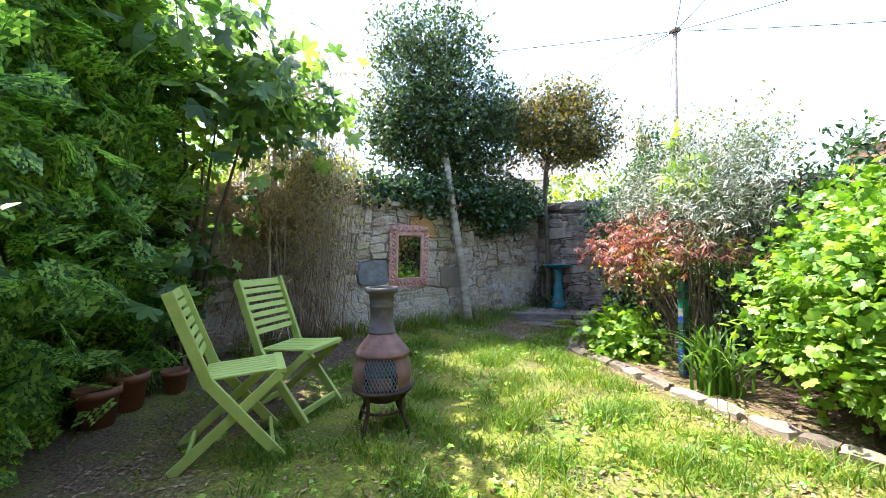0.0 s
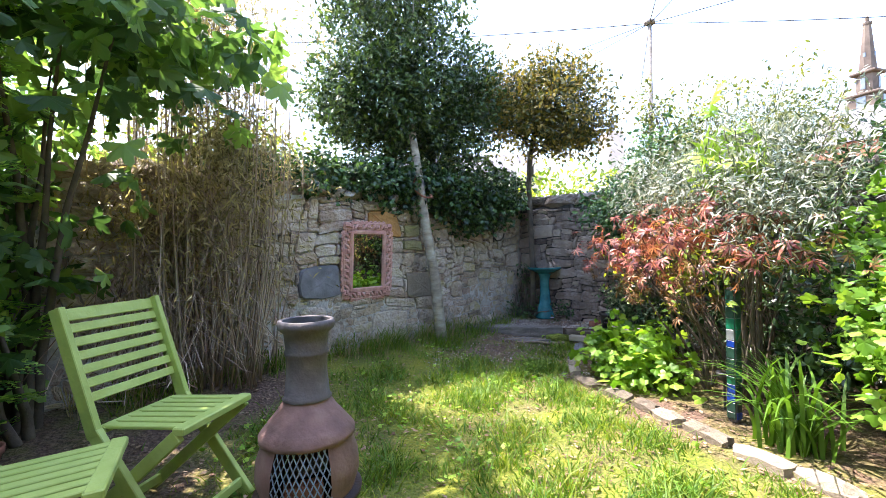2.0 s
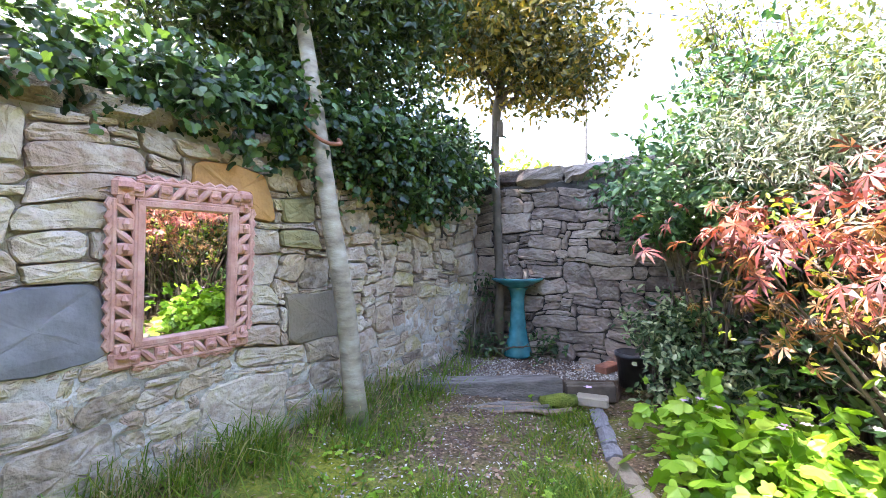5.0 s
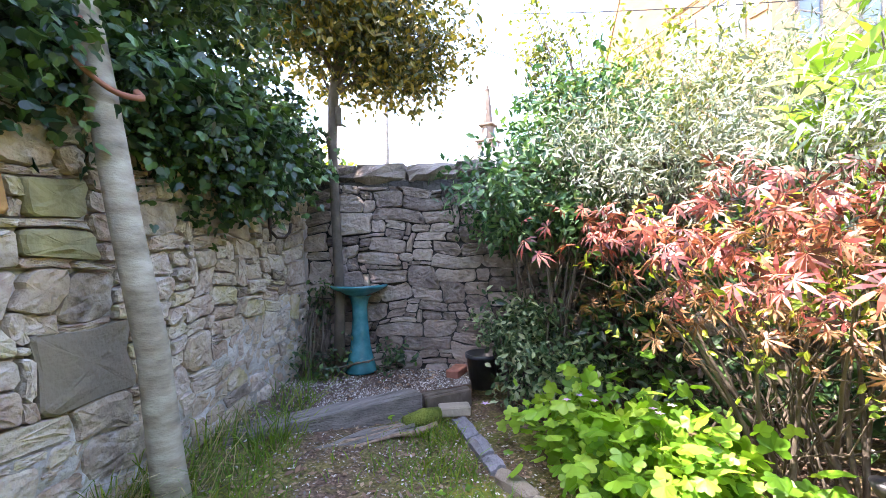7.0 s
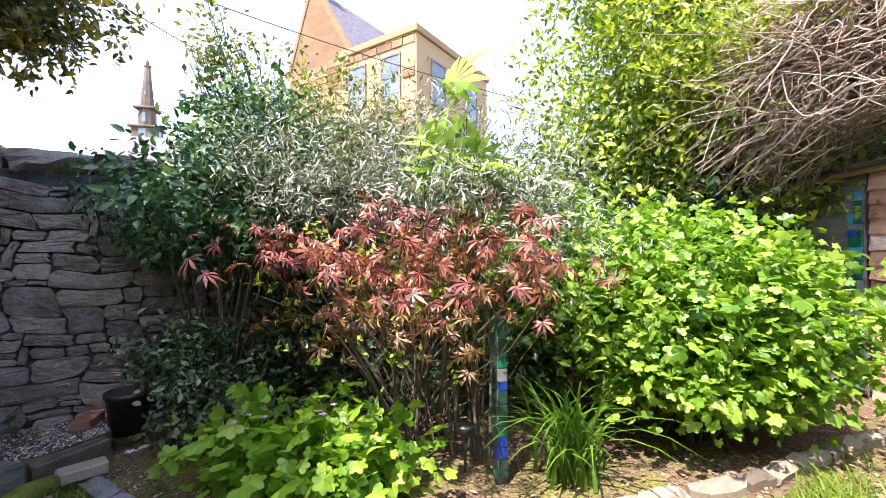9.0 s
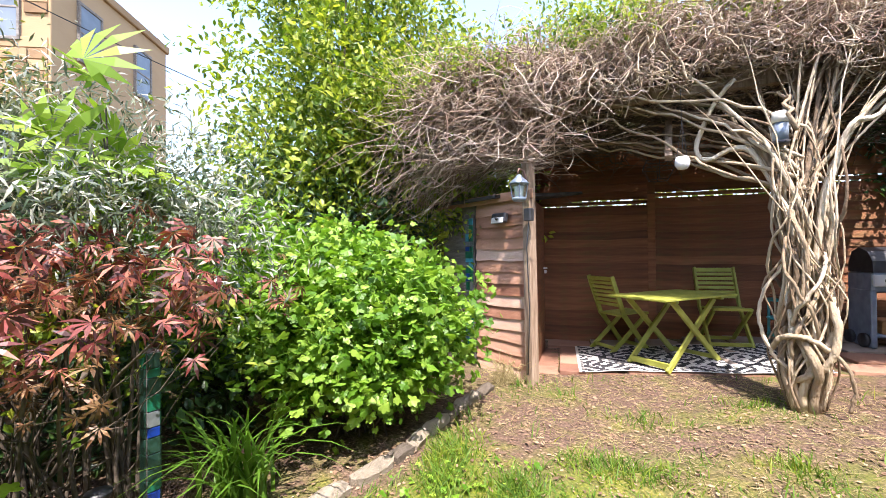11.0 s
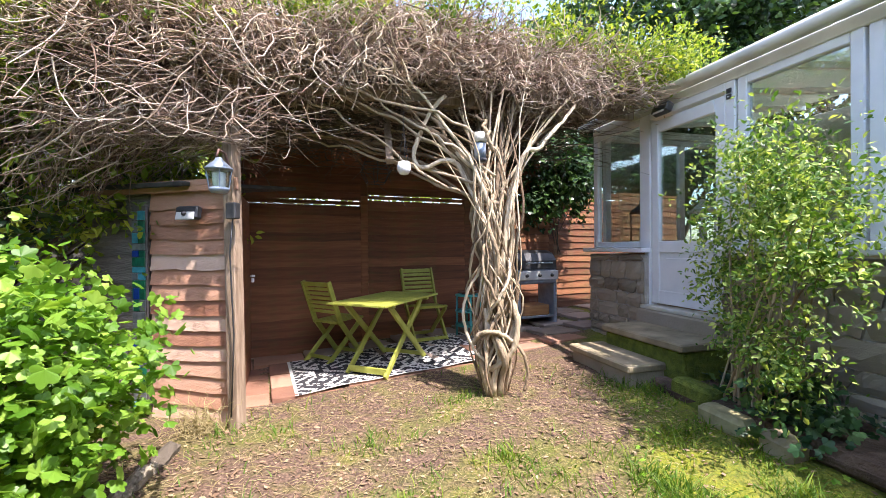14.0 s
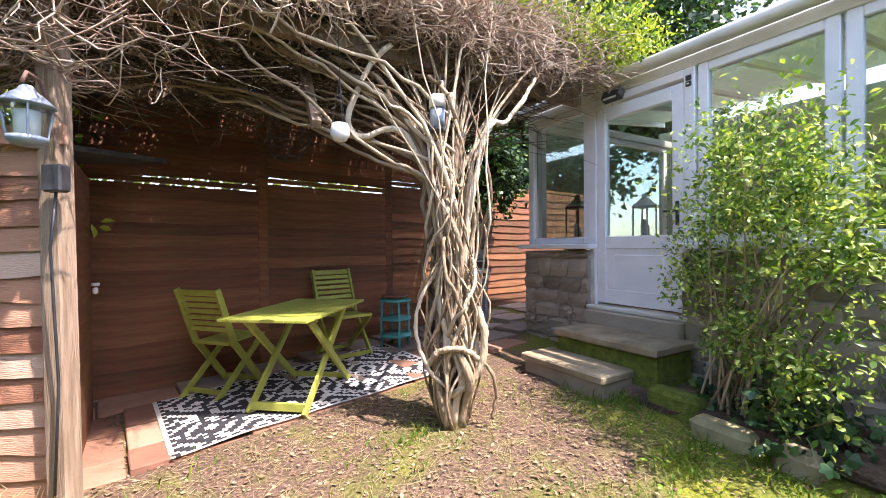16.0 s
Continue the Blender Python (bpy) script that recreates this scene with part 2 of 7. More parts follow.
M["brick"] = material("red_brick", [(0.25, (0.22, 0.08, 0.05)), (0.7, (0.38, 0.17, 0.11))], scale=14, rough=0.9, bump=0.6)
M["gravel"] = material("gravel_grain", [(0.1, (0.08, 0.065, 0.055)), (0.35, (0.2, 0.17, 0.145)), (0.6, (0.36, 0.31, 0.27)), (0.8, (0.62, 0.59, 0.54))], scale=9, rough=0.9, bump=0, vary="island")
M["litter"] = material("dry_litter", [(0.1, (0.08, 0.042, 0.026)), (0.5, (0.25, 0.155, 0.095)), (0.9, (0.4, 0.29, 0.18))], scale=9, rough=0.9, bump=0, vary="island")
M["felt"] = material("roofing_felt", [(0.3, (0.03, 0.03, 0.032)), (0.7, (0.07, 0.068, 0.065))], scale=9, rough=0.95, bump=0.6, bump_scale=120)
M["rug_dark"] = material("rug_black", [(0.3, (0.012, 0.012, 0.016)), (0.7, (0.03, 0.03, 0.036))], scale=30, rough=0.95, bump=0.5, bump_scale=200)
M["rug_pale"] = material("rug_cream", [(0.3, (0.5, 0.48, 0.45)), (0.7, (0.65, 0.63, 0.6))], scale=30, rough=0.95, bump=0.5, bump_scale=200)
M["ceramic"] = material("white_ceramic", [(0.3, (0.7, 0.7, 0.7)), (0.7, (0.78, 0.78, 0.78))], scale=5, rough=0.25, bump=0)
M["plastic_pale"] = material("pale_plastic", [(0.3, (0.5, 0.5, 0.5)), (0.7, (0.6, 0.6, 0.6))], scale=5, rough=0.4, bump=0)
M["tile_blue"] = material("blue_mosaic", [(0.3, (0.004, 0.02, 0.17)), (0.7, (0.008, 0.05, 0.32))], scale=20, rough=0.3, bump=0.2)
M["tile_green"] = material("green_mosaic", [(0.3, (0.004, 0.07, 0.035)), (0.7, (0.008, 0.16, 0.085))], scale=20, rough=0.3, bump=0.2)
M["tile_aqua"] = material("aqua_mosaic", [(0.3, (0.03, 0.2, 0.27)), (0.7, (0.06, 0.34, 0.42))], scale=20, rough=0.3, bump=0.2)
M["tile_dark"] = material("dark_green_mosaic", [(0.3, (0.008, 0.03, 0.022)), (0.7, (0.02, 0.06, 0.045))], scale=20, rough=0.3, bump=0.2)
M["tile_grey"] = material("grey_mosaic", [(0.3, (0.1, 0.115, 0.115)), (0.7, (0.2, 0.22, 0.22))], scale=20, rough=0.3, bump=0.2)
M["grass"] = material("grass_blade", [(0.2, (0.04, 0.1, 0.012)), (0.48, (0.11, 0.22, 0.022)), (0.66, (0.2, 0.27, 0.028)), (0.88, (0.34, 0.33, 0.05))], scale=3.5, rough=0.6, bump=0, vary="island", leaf=0.4, spread=0.6)
M["straw"] = material("straw_blade", [(0.2, (0.3, 0.24, 0.11)), (0.8, (0.5, 0.42, 0.22))], scale=4, rough=0.8, bump=0, vary="island", leaf=0.2)
M["lf_holly"] = leafmat("dark_glossy_leaf", (0.02, 0.045, 0.018), (0.045, 0.09, 0.03), (0.11, 0.17, 0.045), rough=0.3, leaf=0.25)
M["lf_bronze"] = leafmat("bronze_green_leaf", (0.03, 0.045, 0.012), (0.1, 0.1, 0.02), (0.26, 0.19, 0.03), rough=0.4, leaf=0.3)
M["lf_ivy"] = leafmat("ivy_leaf", (0.014, 0.04, 0.016), (0.03, 0.075, 0.026), (0.08, 0.16, 0.04), rough=0.35, leaf=0.22)
M["lf_bright"] = leafmat("bright_green_leaf", (0.07, 0.17, 0.012), (0.14, 0.28, 0.024), (0.25, 0.39, 0.055), leaf=0.38)
M["lf_geran"] = leafmat("geranium_leaf", (0.08, 0.2, 0.012), (0.18, 0.36, 0.025), (0.3, 0.46, 0.06), leaf=0.4)
M["lf_tree"] = leafmat("yellow_green_leaf", (0.06, 0.12, 0.01), (0.17, 0.25, 0.022), (0.36, 0.4, 0.05), leaf=0.4)
M["lf_conifer"] = leafmat("conifer_frond", (0.05, 0.13, 0.04), (0.19, 0.38, 0.08), (0.4, 0.6, 0.14), leaf=0.55)
M["lf_silver"] = leafmat("silver_leaf", (0.05, 0.08, 0.045), (0.15, 0.18, 0.12), (0.42, 0.43, 0.36), leaf=0.15)
M["lf_deep"] = leafmat("deep_green_leaf", (0.015, 0.055, 0.022), (0.04, 0.11, 0.042), (0.12, 0.22, 0.08), leaf=0.25)
M["lf_pale_ivy"] = leafmat("pale_edged_ivy_leaf", (0.03, 0.075, 0.03), (0.1, 0.18, 0.075), (0.36, 0.42, 0.25), leaf=0.25)
M["lf_olive"] = leafmat("olive_sprig_leaf", (0.05, 0.075, 0.015), (0.13, 0.16, 0.03), (0.27, 0.27, 0.06), leaf=0.3)
M["lf_maple"] = leafmat("red_maple_leaf", (0.06, 0.022, 0.02), (0.22, 0.046, 0.04), (0.47, 0.19, 0.13), leaf=0.28)
M["lf_maple2"] = leafmat("brown_maple_leaf", (0.06, 0.04, 0.015), (0.16, 0.075, 0.03), (0.34, 0.2, 0.1), leaf=0.25)
M["lf_fig"] = leafmat("fig_leaf", (0.05, 0.11, 0.04), (0.1, 0.2, 0.06), (0.22, 0.36, 0.09), leaf=0.45)
M["lf_palm"] = leafmat("fatsia_leaf", (0.1, 0.2, 0.012), (0.18, 0.31, 0.025), (0.3, 0.42, 0.06), leaf=0.4)
M["lf_privet"] = leafmat("variegated_leaf", (0.06, 0.14, 0.02), (0.16, 0.28, 0.045), (0.45, 0.52, 0.15), leaf=0.35)
M["lf_bamboo"] = leafmat("bamboo_leaf", (0.13, 0.11, 0.06), (0.3, 0.25, 0.15), (0.5, 0.43, 0.27), leaf=0.5)
M["lf_iris"] = leafmat("iris_blade", (0.06, 0.15, 0.015), (0.13, 0.26, 0.025), (0.28, 0.38, 0.06), leaf=0.35)
M["petal"] = material("lilac_petal", [(0.3, (0.4, 0.25, 0.5)), (0.7, (0.55, 0.4, 0.62))], scale=20, rough=0.6, bump=0, leaf=0.3)
M["pane"] = glass("window_glass")
M["polycarbonate"] = material("milky_roof_sheet", [(0.3, (0.6, 0.66, 0.6)), (0.7, (0.72, 0.77, 0.71))], scale=2, rough=0.4, bump=0.1, leaf=0.4)
for node in M["polycarbonate"].node_tree.nodes:
    if node.type == "MIX":
        node.inputs[7].default_value = (0.62, 0.66, 0.64, 1)
mirror_mat = bpy.data.materials.new("mirror_glass")
mirror_mat.use_nodes = True
mirror_mat.node_tree.nodes["Principled BSDF"].inputs["Metallic"].default_value = 1.0
mirror_mat.node_tree.nodes["Principled BSDF"].inputs["Roughness"].default_value = 0.015
mirror_mat.node_tree.nodes["Principled BSDF"].inputs["Base Color"].default_value = (0.6, 0.65, 0.64, 1)
M["mirror"] = mirror_mat


# ---- mesh helpers ----
def mesh_from(verts, tris, smooth=False, name="mesh"):
    """A mesh from an array of corners and an array of triangles."""
    v, f = np.asarray(verts, np.float32).reshape(-1, 3), np.asarray(tris, np.int32).reshape(-1, 3)
    me = bpy.data.meshes.new(name)
    me.vertices.add(len(v))
    me.vertices.foreach_set("co", v.ravel())
    me.loops.add(f.size)
    me.loops.foreach_set("vertex_index", f.ravel())
    me.polygons.add(len(f))
    me.polygons.foreach_set("loop_start", np.arange(0, f.size, 3, dtype=np.int32))
    me.polygons.foreach_set("use_smooth", np.full(len(f), smooth, dtype=bool))
    me.update(calc_edges=True)
    return me


def put(name, me, mat, parent=None, label="", category="", group="", kind="", m=None):
    ob = new(name, me)
    if mat is not None and not me.materials:
        me.materials.append(M[mat] if isinstance(mat, str) else mat)
    if parent is not None:
        ob.parent = parent
    if m is not None:
        ob.matrix_basis = m
    return tagged(ob, label, category, group, kind)


def thing(name, m, label, category, group="", kind=""):
    ob = new(name)
    ob.matrix_basis = m
    return tagged(ob, label, category, group, kind)


class Build:
    """Collects corners and triangles for one mesh."""

    def __init__(self):
        self.v, self.f, self.n = [], [], 0

    def add(self, v, f):
        v = np.asarray(v, np.float32).reshape(-1, 3)
        self.v.append(v)
        self.f.append(np.asarray(f, np.int32).reshape(-1, 3) + self.n)
        self.n += len(v)
        return self

    def box(self, size, at=(0, 0, 0), turn=None, bevel=0.004):
        sx, sy, sz = [s / 2 for s in size]
        b = min(bevel, sx * 0.9, sy * 0.9, sz * 0.9)
        v = []
        for z, ins in ((-sz, b), (-sz + b, 0), (sz - b, 0), (sz, b)):
            x, y = sx - ins, sy - ins
            c = b if not ins else b * 0.6
            v += [(-x + c, -y, z), (x - c, -y, z), (x, -y + c, z), (x, y - c, z), (x - c, y, z), (-x + c, y, z), (-x, y - c, z), (-x, -y + c, z)]
        f = []
        for r in range(3):
            for i in range(8):
                a, bb, c, d = r * 8 + i, r * 8 + (i + 1) % 8, (r + 1) * 8 + (i + 1) % 8, (r + 1) * 8 + i
                f += [(a, bb, c), (a, c, d)]
        f += [(0, i + 1, i) for i in range(1, 7)] + [(24, 24 + i, 25 + i) for i in range(1, 7)]
        v = np.array(v)
        if turn is not None:
            v = v @ np.array(turn.to_3x3()).T
        return self.add(v + np.array(at), f)

    def bar(self, a, b, w, d, up=(0, 0, 1), bevel=0.003):
        """A rectangular bar from a to b, w across and d along up."""
        a, b = Vector(a), Vector(b)
        x = (b - a).normalized()
        y = Vector(up).cross(x).normalized()
        z = x.cross(y)
        return self.box(((b - a).length, w, d), (a + b) / 2, Matrix((x, y, z)).transposed(), bevel)

    def tube(self, pts, radii, sides=6, cap=True):
        p = np.asarray(pts, float)
        r = np.broadcast_to(np.asarray(radii, float), (len(p),))
        t = np.gradient(p, axis=0)
        t /= np.linalg.norm(t, axis=1)[:, None] + 1e-9
        ref = np.array((0.31, 0.17, 0.93)) if abs(t[0][2]) < 0.8 else np.array((0.9, 0.4, 0.1))
        rings = []
        n = np.cross(t[0], ref)
        ang = np.arange(sides) * 2 * np.pi / sides
        for i in range(len(p)):
            n = n - t[i] * np.dot(n, t[i])
            n /= np.linalg.norm(n) + 1e-9
            b = np.cross(t[i], n)
            rings.append(p[i] + r[i] * (np.cos(ang)[:, None] * n + np.sin(ang)[:, None] * b))
        v = np.concatenate(rings)
        f = []
        for i in range(len(p) - 1):
            for k in range(sides):
                a, bb = i * sides + k, i * sides + (k + 1) % sides
                f += [(a, bb, bb + sides), (a, bb + sides, a + sides)]
        if cap and sides > 2:
            e = (len(p) - 1) * sides
            f += [(0, k + 1, k) for k in range(1, sides - 1)] + [(e, e + k, e + k + 1) for k in range(1, sides - 1)]
        return self.add(v, f)

    def lathe(self, profile, sides=32, at=(0, 0, 0)):
        pr = np.asarray(profile, float)
        ang = np.arange(sides) * 2 * np.pi / sides
        v = np.concatenate([np.stack((r * np.cos(ang), r * np.sin(ang), np.full(sides, z)), 1) for r, z in pr]) + np.array(at)
        f = []
        for i in range(len(pr) - 1):
            for k in range(sides):
                a, bb = i * sides + k, i * sides + (k + 1) % sides
                f += [(a, bb, bb + sides), (a, bb + sides, a + sides)]
        return self.add(v, f)

    def mesh(self, smooth=False):
        return mesh_from(np.concatenate(self.v), np.concatenate(self.f), smooth)


def box(size, at=(0, 0, 0), bevel=0.004):
    return Build().box(size, at, None, bevel).mesh()


def tubes(lines, sides=4):
    """One mesh of many thin tubes, all with the same number of points. lines: points (n, k, 3) and radii (n, k)."""
    p, r = lines
    n, k, _ = p.shape
    t = np.gradient(p, axis=1)
    t /= np.linalg.norm(t, axis=2)[..., None] + 1e-9
    a = np.cross(t, np.array((0.37, 0.61, 0.7)))
    a /= np.linalg.norm(a, axis=2)[..., None] + 1e-9
    b = np.cross(t, a)
    ang = np.arange(sides) * 2 * np.pi / sides
    v = p[:, :, None] + r[..., None, None] * (np.cos(ang)[:, None] * a[:, :, None] + np.sin(ang)[:, None] * b[:, :, None])
    base = (np.arange(n)[:, None, None] * k + np.arange(k - 1)[None, :, None]) * sides
    i, j = base + np.arange(sides), base + (np.arange(sides) + 1) % sides
    f = np.concatenate((np.stack((i, j, j + sides), -1).reshape(-1, 3), np.stack((i, j + sides, i + sides), -1).reshape(-1, 3)))
    return mesh_from(v, f, True)


def spline(points, k=26):
    """A smooth line through a few points."""
    c = [Vector(p) for p in points]
    c = [c[0] * 2 - c[1]] + c + [c[-1] * 2 - c[-2]]
    out = []
    for q in np.linspace(0, len(points) - 1.0001, k):
        i, t = int(q), q - int(q)
        a, b, d, e = c[i:i + 4]
        out.append(0.5 * (2 * b + (d - a) * t + (2 * a - 5 * b + 4 * d - e) * t * t + (3 * b - a - 3 * d + e) * t ** 3))
    return np.array(out)


def ribbon_leaf(points):
    n = len(points)
    v = [(0, 0, 0)] + [c for y, w in points for c in ((-w, y, 0.25 * w), (0, y, -0.05 * y * y), (w, y, 0.25 * w))] + [(0, 1, -0.12)]
    f = [(0, 2, 1), (0, 3, 2)]
    for i in range(n - 1):
        a = 1 + 3 * i
        f += [(a, a + 1, a + 4), (a, a + 4, a + 3), (a + 1, a + 2, a + 5), (a + 1, a + 5, a + 4)]
    a, e = 1 + 3 * (n - 1), 1 + 3 * n
    return np.array(v), np.array(f + [(a, a + 1, e), (a + 1, a + 2, e)])


def lobed_leaf(lobes, depth, wide=1.0):
    """A leaf with rounded lobes round its stalk."""
    k = lobes * 4 + 1
    a = np.linspace(-2.45, 2.45, k)
    r = (1.0 - depth * (0.5 + 0.5 * np.cos((a + 2.45) / 4.9 * lobes * 2 * np.pi)) ** 1.5) * (1.0 - 0.1 * np.abs(a) / 2.45)
    v = np.stack((np.sin(a) * r * wide * 0.55, 0.42 + np.cos(a) * r * 0.58, 0.07 * np.cos(a * 2) - 0.05), 1)
    v = np.concatenate((((0, 0.3, 0.02),), v))
    return v, np.array([(0, i + 1, i) for i in range(1, k)])


def finger_leaf(fingers, spread, width):
    v, f = [], []
    for i, a in enumerate(np.linspace(-spread, spread, fingers)):
        length = 1.0 - 0.45 * abs(a) / spread
        d, s = np.array((math.sin(a), math.cos(a), -0.15)), np.array((math.cos(a), -math.sin(a), 0))
        v += [np.zeros(3), d * length * 0.55 + s * width, d * length * 0.55 - s * width, d * length + np.array((0, 0, -0.15))]
        f += [(4 * i, 4 * i + 1, 4 * i + 2), (4 * i + 1, 4 * i + 3, 4 * i + 2)]
    return np.array(v), np.array(f)


def spray_leaf():
    """A flat fan of feathery conifer shoots, forked along one stalk."""
    v, f = [], []
    for i in range(9):
        y, side = 0.1 + 0.085 * i, -1 if i % 2 else 1
        ln = 0.42 * (1 - 0.06 * i)
        d = np.array((side * 0.75, 0.66, -0.12))
        for t, w in ((0.0, 0.06), (0.35, 0.055), (0.7, 0.045)):
            for sgn in (-1, 1):
                b = np.array((0, y, 0)) + d * ln * t
                e = np.array((d[0] * 0.6 - sgn * side * 0.35 * d[1], d[1] * 0.6 + sgn * 0.55 * abs(d[0]), -0.06))
                n = len(v)
                v += [b, b + e * ln * 0.55, b + d * ln * 0.34 + np.array((0, w, 0.02))]
                f += [(n, n + 1, n + 2)]
    n = len(v)
    v += [np.array((-0.015, 0, 0)), np.array((0.015, 0, 0)), np.array((0, 1.0, -0.08))]
    return np.array(v), np.array(f + [(n, n + 1, n + 2)])


LEAF = {
    "oval": ribbon_leaf([(0.35, 0.24), (0.7, 0.19)]), "small": (np.array([(0, 0, 0), (-0.25, 0.5, 0.04), (0.25, 0.5, 0.04), (0, 1, 0)]), np.array([(0, 2, 1), (1, 2, 3)])),
    "narrow": (np.array([(0, 0, 0), (-0.09, 0.45, 0.02), (0.09, 0.45, 0.02), (0, 1, -0.1)]), np.array([(0, 2, 1), (1, 2, 3)])),
    "lobed": lobed_leaf(5, 0.3), "ivy": lobed_leaf(3, 0.35, 0.9), "fig": lobed_leaf(5, 0.5, 1.1), "maple": finger_leaf(7, 1.9, 0.085), "fatsia": finger_leaf(9, 1.75, 0.085), "spray": spray_leaf(),
}


def unit(a):
    return a / (np.linalg.norm(a, axis=-1, keepdims=True) + 1e-9)


def wobble(d, seed):
    return 0.5 * np.sin(3.1 * d[:, 0] + 2.3 * d[:, 1] * seed + seed) + 0.3 * np.sin(5.7 * d[:, 2] + 4.1 * d[:, 0] - seed) + 0.25 * np.sin(9.3 * d[:, 1] + 7.1 * d[:, 2] + 2 * seed)


def place_leaves(pos, axis, normal, size, shape):
    v, f = LEAF[shape]
    y = unit(axis)
    x = unit(np.cross(y, normal))
    z = np.cross(x, y)
    out = pos[:, None] + size[:, None, None] * (v[None, :, 0, None] * x[:, None] + v[None, :, 1, None] * y[:, None] + v[None, :, 2, None] * z[:, None])
    tri = (np.arange(len(pos)) * len(v))[:, None, None] + f[None]
    return mesh_from(out, tri)


def crown(seed, blobs, count, size, shape, per=9, fill=0.5, droop=0.1, rough=0.22, spread=1.6, up=0.6):
    """Leaves in sprigs over and inside uneven ellipsoids. blobs: (centre, radii)."""
    g = np.random.default_rng(seed)
    area = np.array([(r[0] * r[1] * r[2]) ** (2 / 3) for _, r in blobs])
    P, A, N = [], [], []
    for bi, ((c, r), w) in enumerate(zip(blobs, area / area.sum())):
        k = max(1, int(count * w / per))
        d = unit(g.normal(size=(k, 3)))
        rad = (1 - fill * g.random(k) ** 1.6) * (1 + rough * wobble(d * 1.7, seed + bi * 1.3)) + g.normal(size=k) * 0.05
        s = np.array(c) + d * np.array(r) * rad[:, None]
        stem = unit(d + g.normal(size=(k, 3)) * 0.5 + np.array((0, 0, 0.3 - droop * 3)))
        q = g.random((k, per))
        pos = s[:, None] + stem[:, None] * (q[..., None] - 0.5) * size * spread * 2.2 + g.normal(size=(k, per, 3)) * size * 0.35 * spread
        ax = stem[:, None] * 0.5 + g.normal(size=(k, per, 3)) * 0.75 + np.array((0, 0, -droop))
        nm = np.array((0, 0, up)) + d[:, None] * 0.5 + g.normal(size=(k, per, 3)) * 0.45
        P.append(pos.reshape(-1, 3)), A.append(ax.reshape(-1, 3)), N.append(nm.reshape(-1, 3))
    P, A, N = np.concatenate(P), np.concatenate(A), np.concatenate(N)
    return place_leaves(P, A, N, size * (0.6 + 0.7 * g.random(len(P))), shape)


def stems(seed, base, tops, r0=0.012, r1=0.003, wob=0.06, k=7, spread=0.08):
    """Curved stems from round a base to points."""
    g = np.random.default_rng(seed)
    tops = np.asarray(tops, float)
    n = len(tops)
    t = np.linspace(0, 1, k)[None, :, None]
    b = np.array(base) + np.concatenate((g.normal(size=(n, 2)) * spread, np.zeros((n, 1))), 1)
    mid = b * 0.5 + tops * 0.5 + g.normal(size=(n, 3)) * wob
    mid[:, :2] = mid[:, :2] * 0.6 + b[:, :2] * 0.4
    p = b[:, None] * (1 - t) ** 2 + 2 * mid[:, None] * t * (1 - t) + tops[:, None] * t * t
    p += g.normal(size=p.shape) * wob * 0.15
    return tubes((p, np.broadcast_to(np.linspace(r0, r1, k), (n, k)).copy()), 5)


def points_in(seed, c, r, n):
    g = np.random.default_rng(seed)
    return np.array(c) + unit(g.normal(size=(n, 3))) * np.array(r) * (g.random((n, 1)) ** 0.4)


# ---- the lie of the land ----
WALL_DIR = Vector((0.786, 0.618, 0))       # along the mirror wall, towards the corner
BACK_DIR = Vector((0.618, -0.786, 0))      # along the back wall, away from the corner
CORNER = Vector((1.685, 7.635, 0))
FACADE_DIR = Vector((-0.49, 0.872, 0))     # along the conservatory, towards the house
FENCE_DIR = Vector((0.79, 0.613, 0))
KERB = [(1.98, 6.22), (1.66, 5.66), (1.45, 5.08), (1.62, 4.5), (1.79, 3.8), (1.96, 3.25), (2.1, 2.8), (2.5, 2.02), (2.68, 1.55)]


def smooth01(a):
    a = np.clip(a, 0, 1)
    return a * a * (3 - 2 * a)


def ground_z(x, y):
    x, y = np.asarray(x, float), np.asarray(y, float)
    d = (x - CORNER.x) * -WALL_DIR.y + (y - CORNER.y) * WALL_DIR.x      # distance in front of the mirror wall, negative
    rise = 0.13 * smooth01(1 + d / 1.3)
    pat = 0.01 - 0.04 * (x - 2.4) - 0.055 * (y - 0.6)
    pat = np.where(pat > 0, pat, 0) * smooth01((2.2 - y) / 1.2)
    z = rise + np.clip(pat, 0, 0.34)
    return z + 0.012 * np.sin(2.1 * x + 1.3 * y) * np.sin(1.7 * y - 0.9 * x) * (np.abs(x) < 8)


def gz(x, y):
    return float(ground_z(x, y))


# ---- ground ----
def kerb_x(y):
    ys = np.array([p[1] for p in KERB][::-1])
    xs = np.array([p[0] for p in KERB][::-1])
    return np.interp(y, ys, xs)


def bareness(x, y):
    """How far the lawn gives way to soil: near the patio, under the hedge and by the wall."""
    d = -((x - CORNER.x) * -WALL_DIR.y + (y - CORNER.y) * WALL_DIR.x)
    n = 0.5 + 0.5 * np.sin(3.3 * x + 1.9 * np.sin(2.3 * y)) * np.sin(2.9 * y + 1.4 * np.sin(3.1 * x))
    b = smooth01((2.65 - y + 0.45 * (x - 1.0)) / 1.1) * smooth01((x + 0.5) / 0.6)
    b = np.maximum(b, smooth01((-0.9 - x + 0.25 * (y - 3)) / 0.7) * 0.95)
    b = np.maximum(b, smooth01((0.5 - d) / 0.5) * 0.8)
    b = np.maximum(b, smooth01((y - 5.3) / 0.9) * smooth01((x - 0.2) / 0.5) * 0.75)
    b = np.maximum(b, smooth01((x - kerb_x(y) + 0.25) / 0.25) * 0.9)
    return np.clip(b * 0.88 + (n - 0.5) * 0.8, 0, 1)


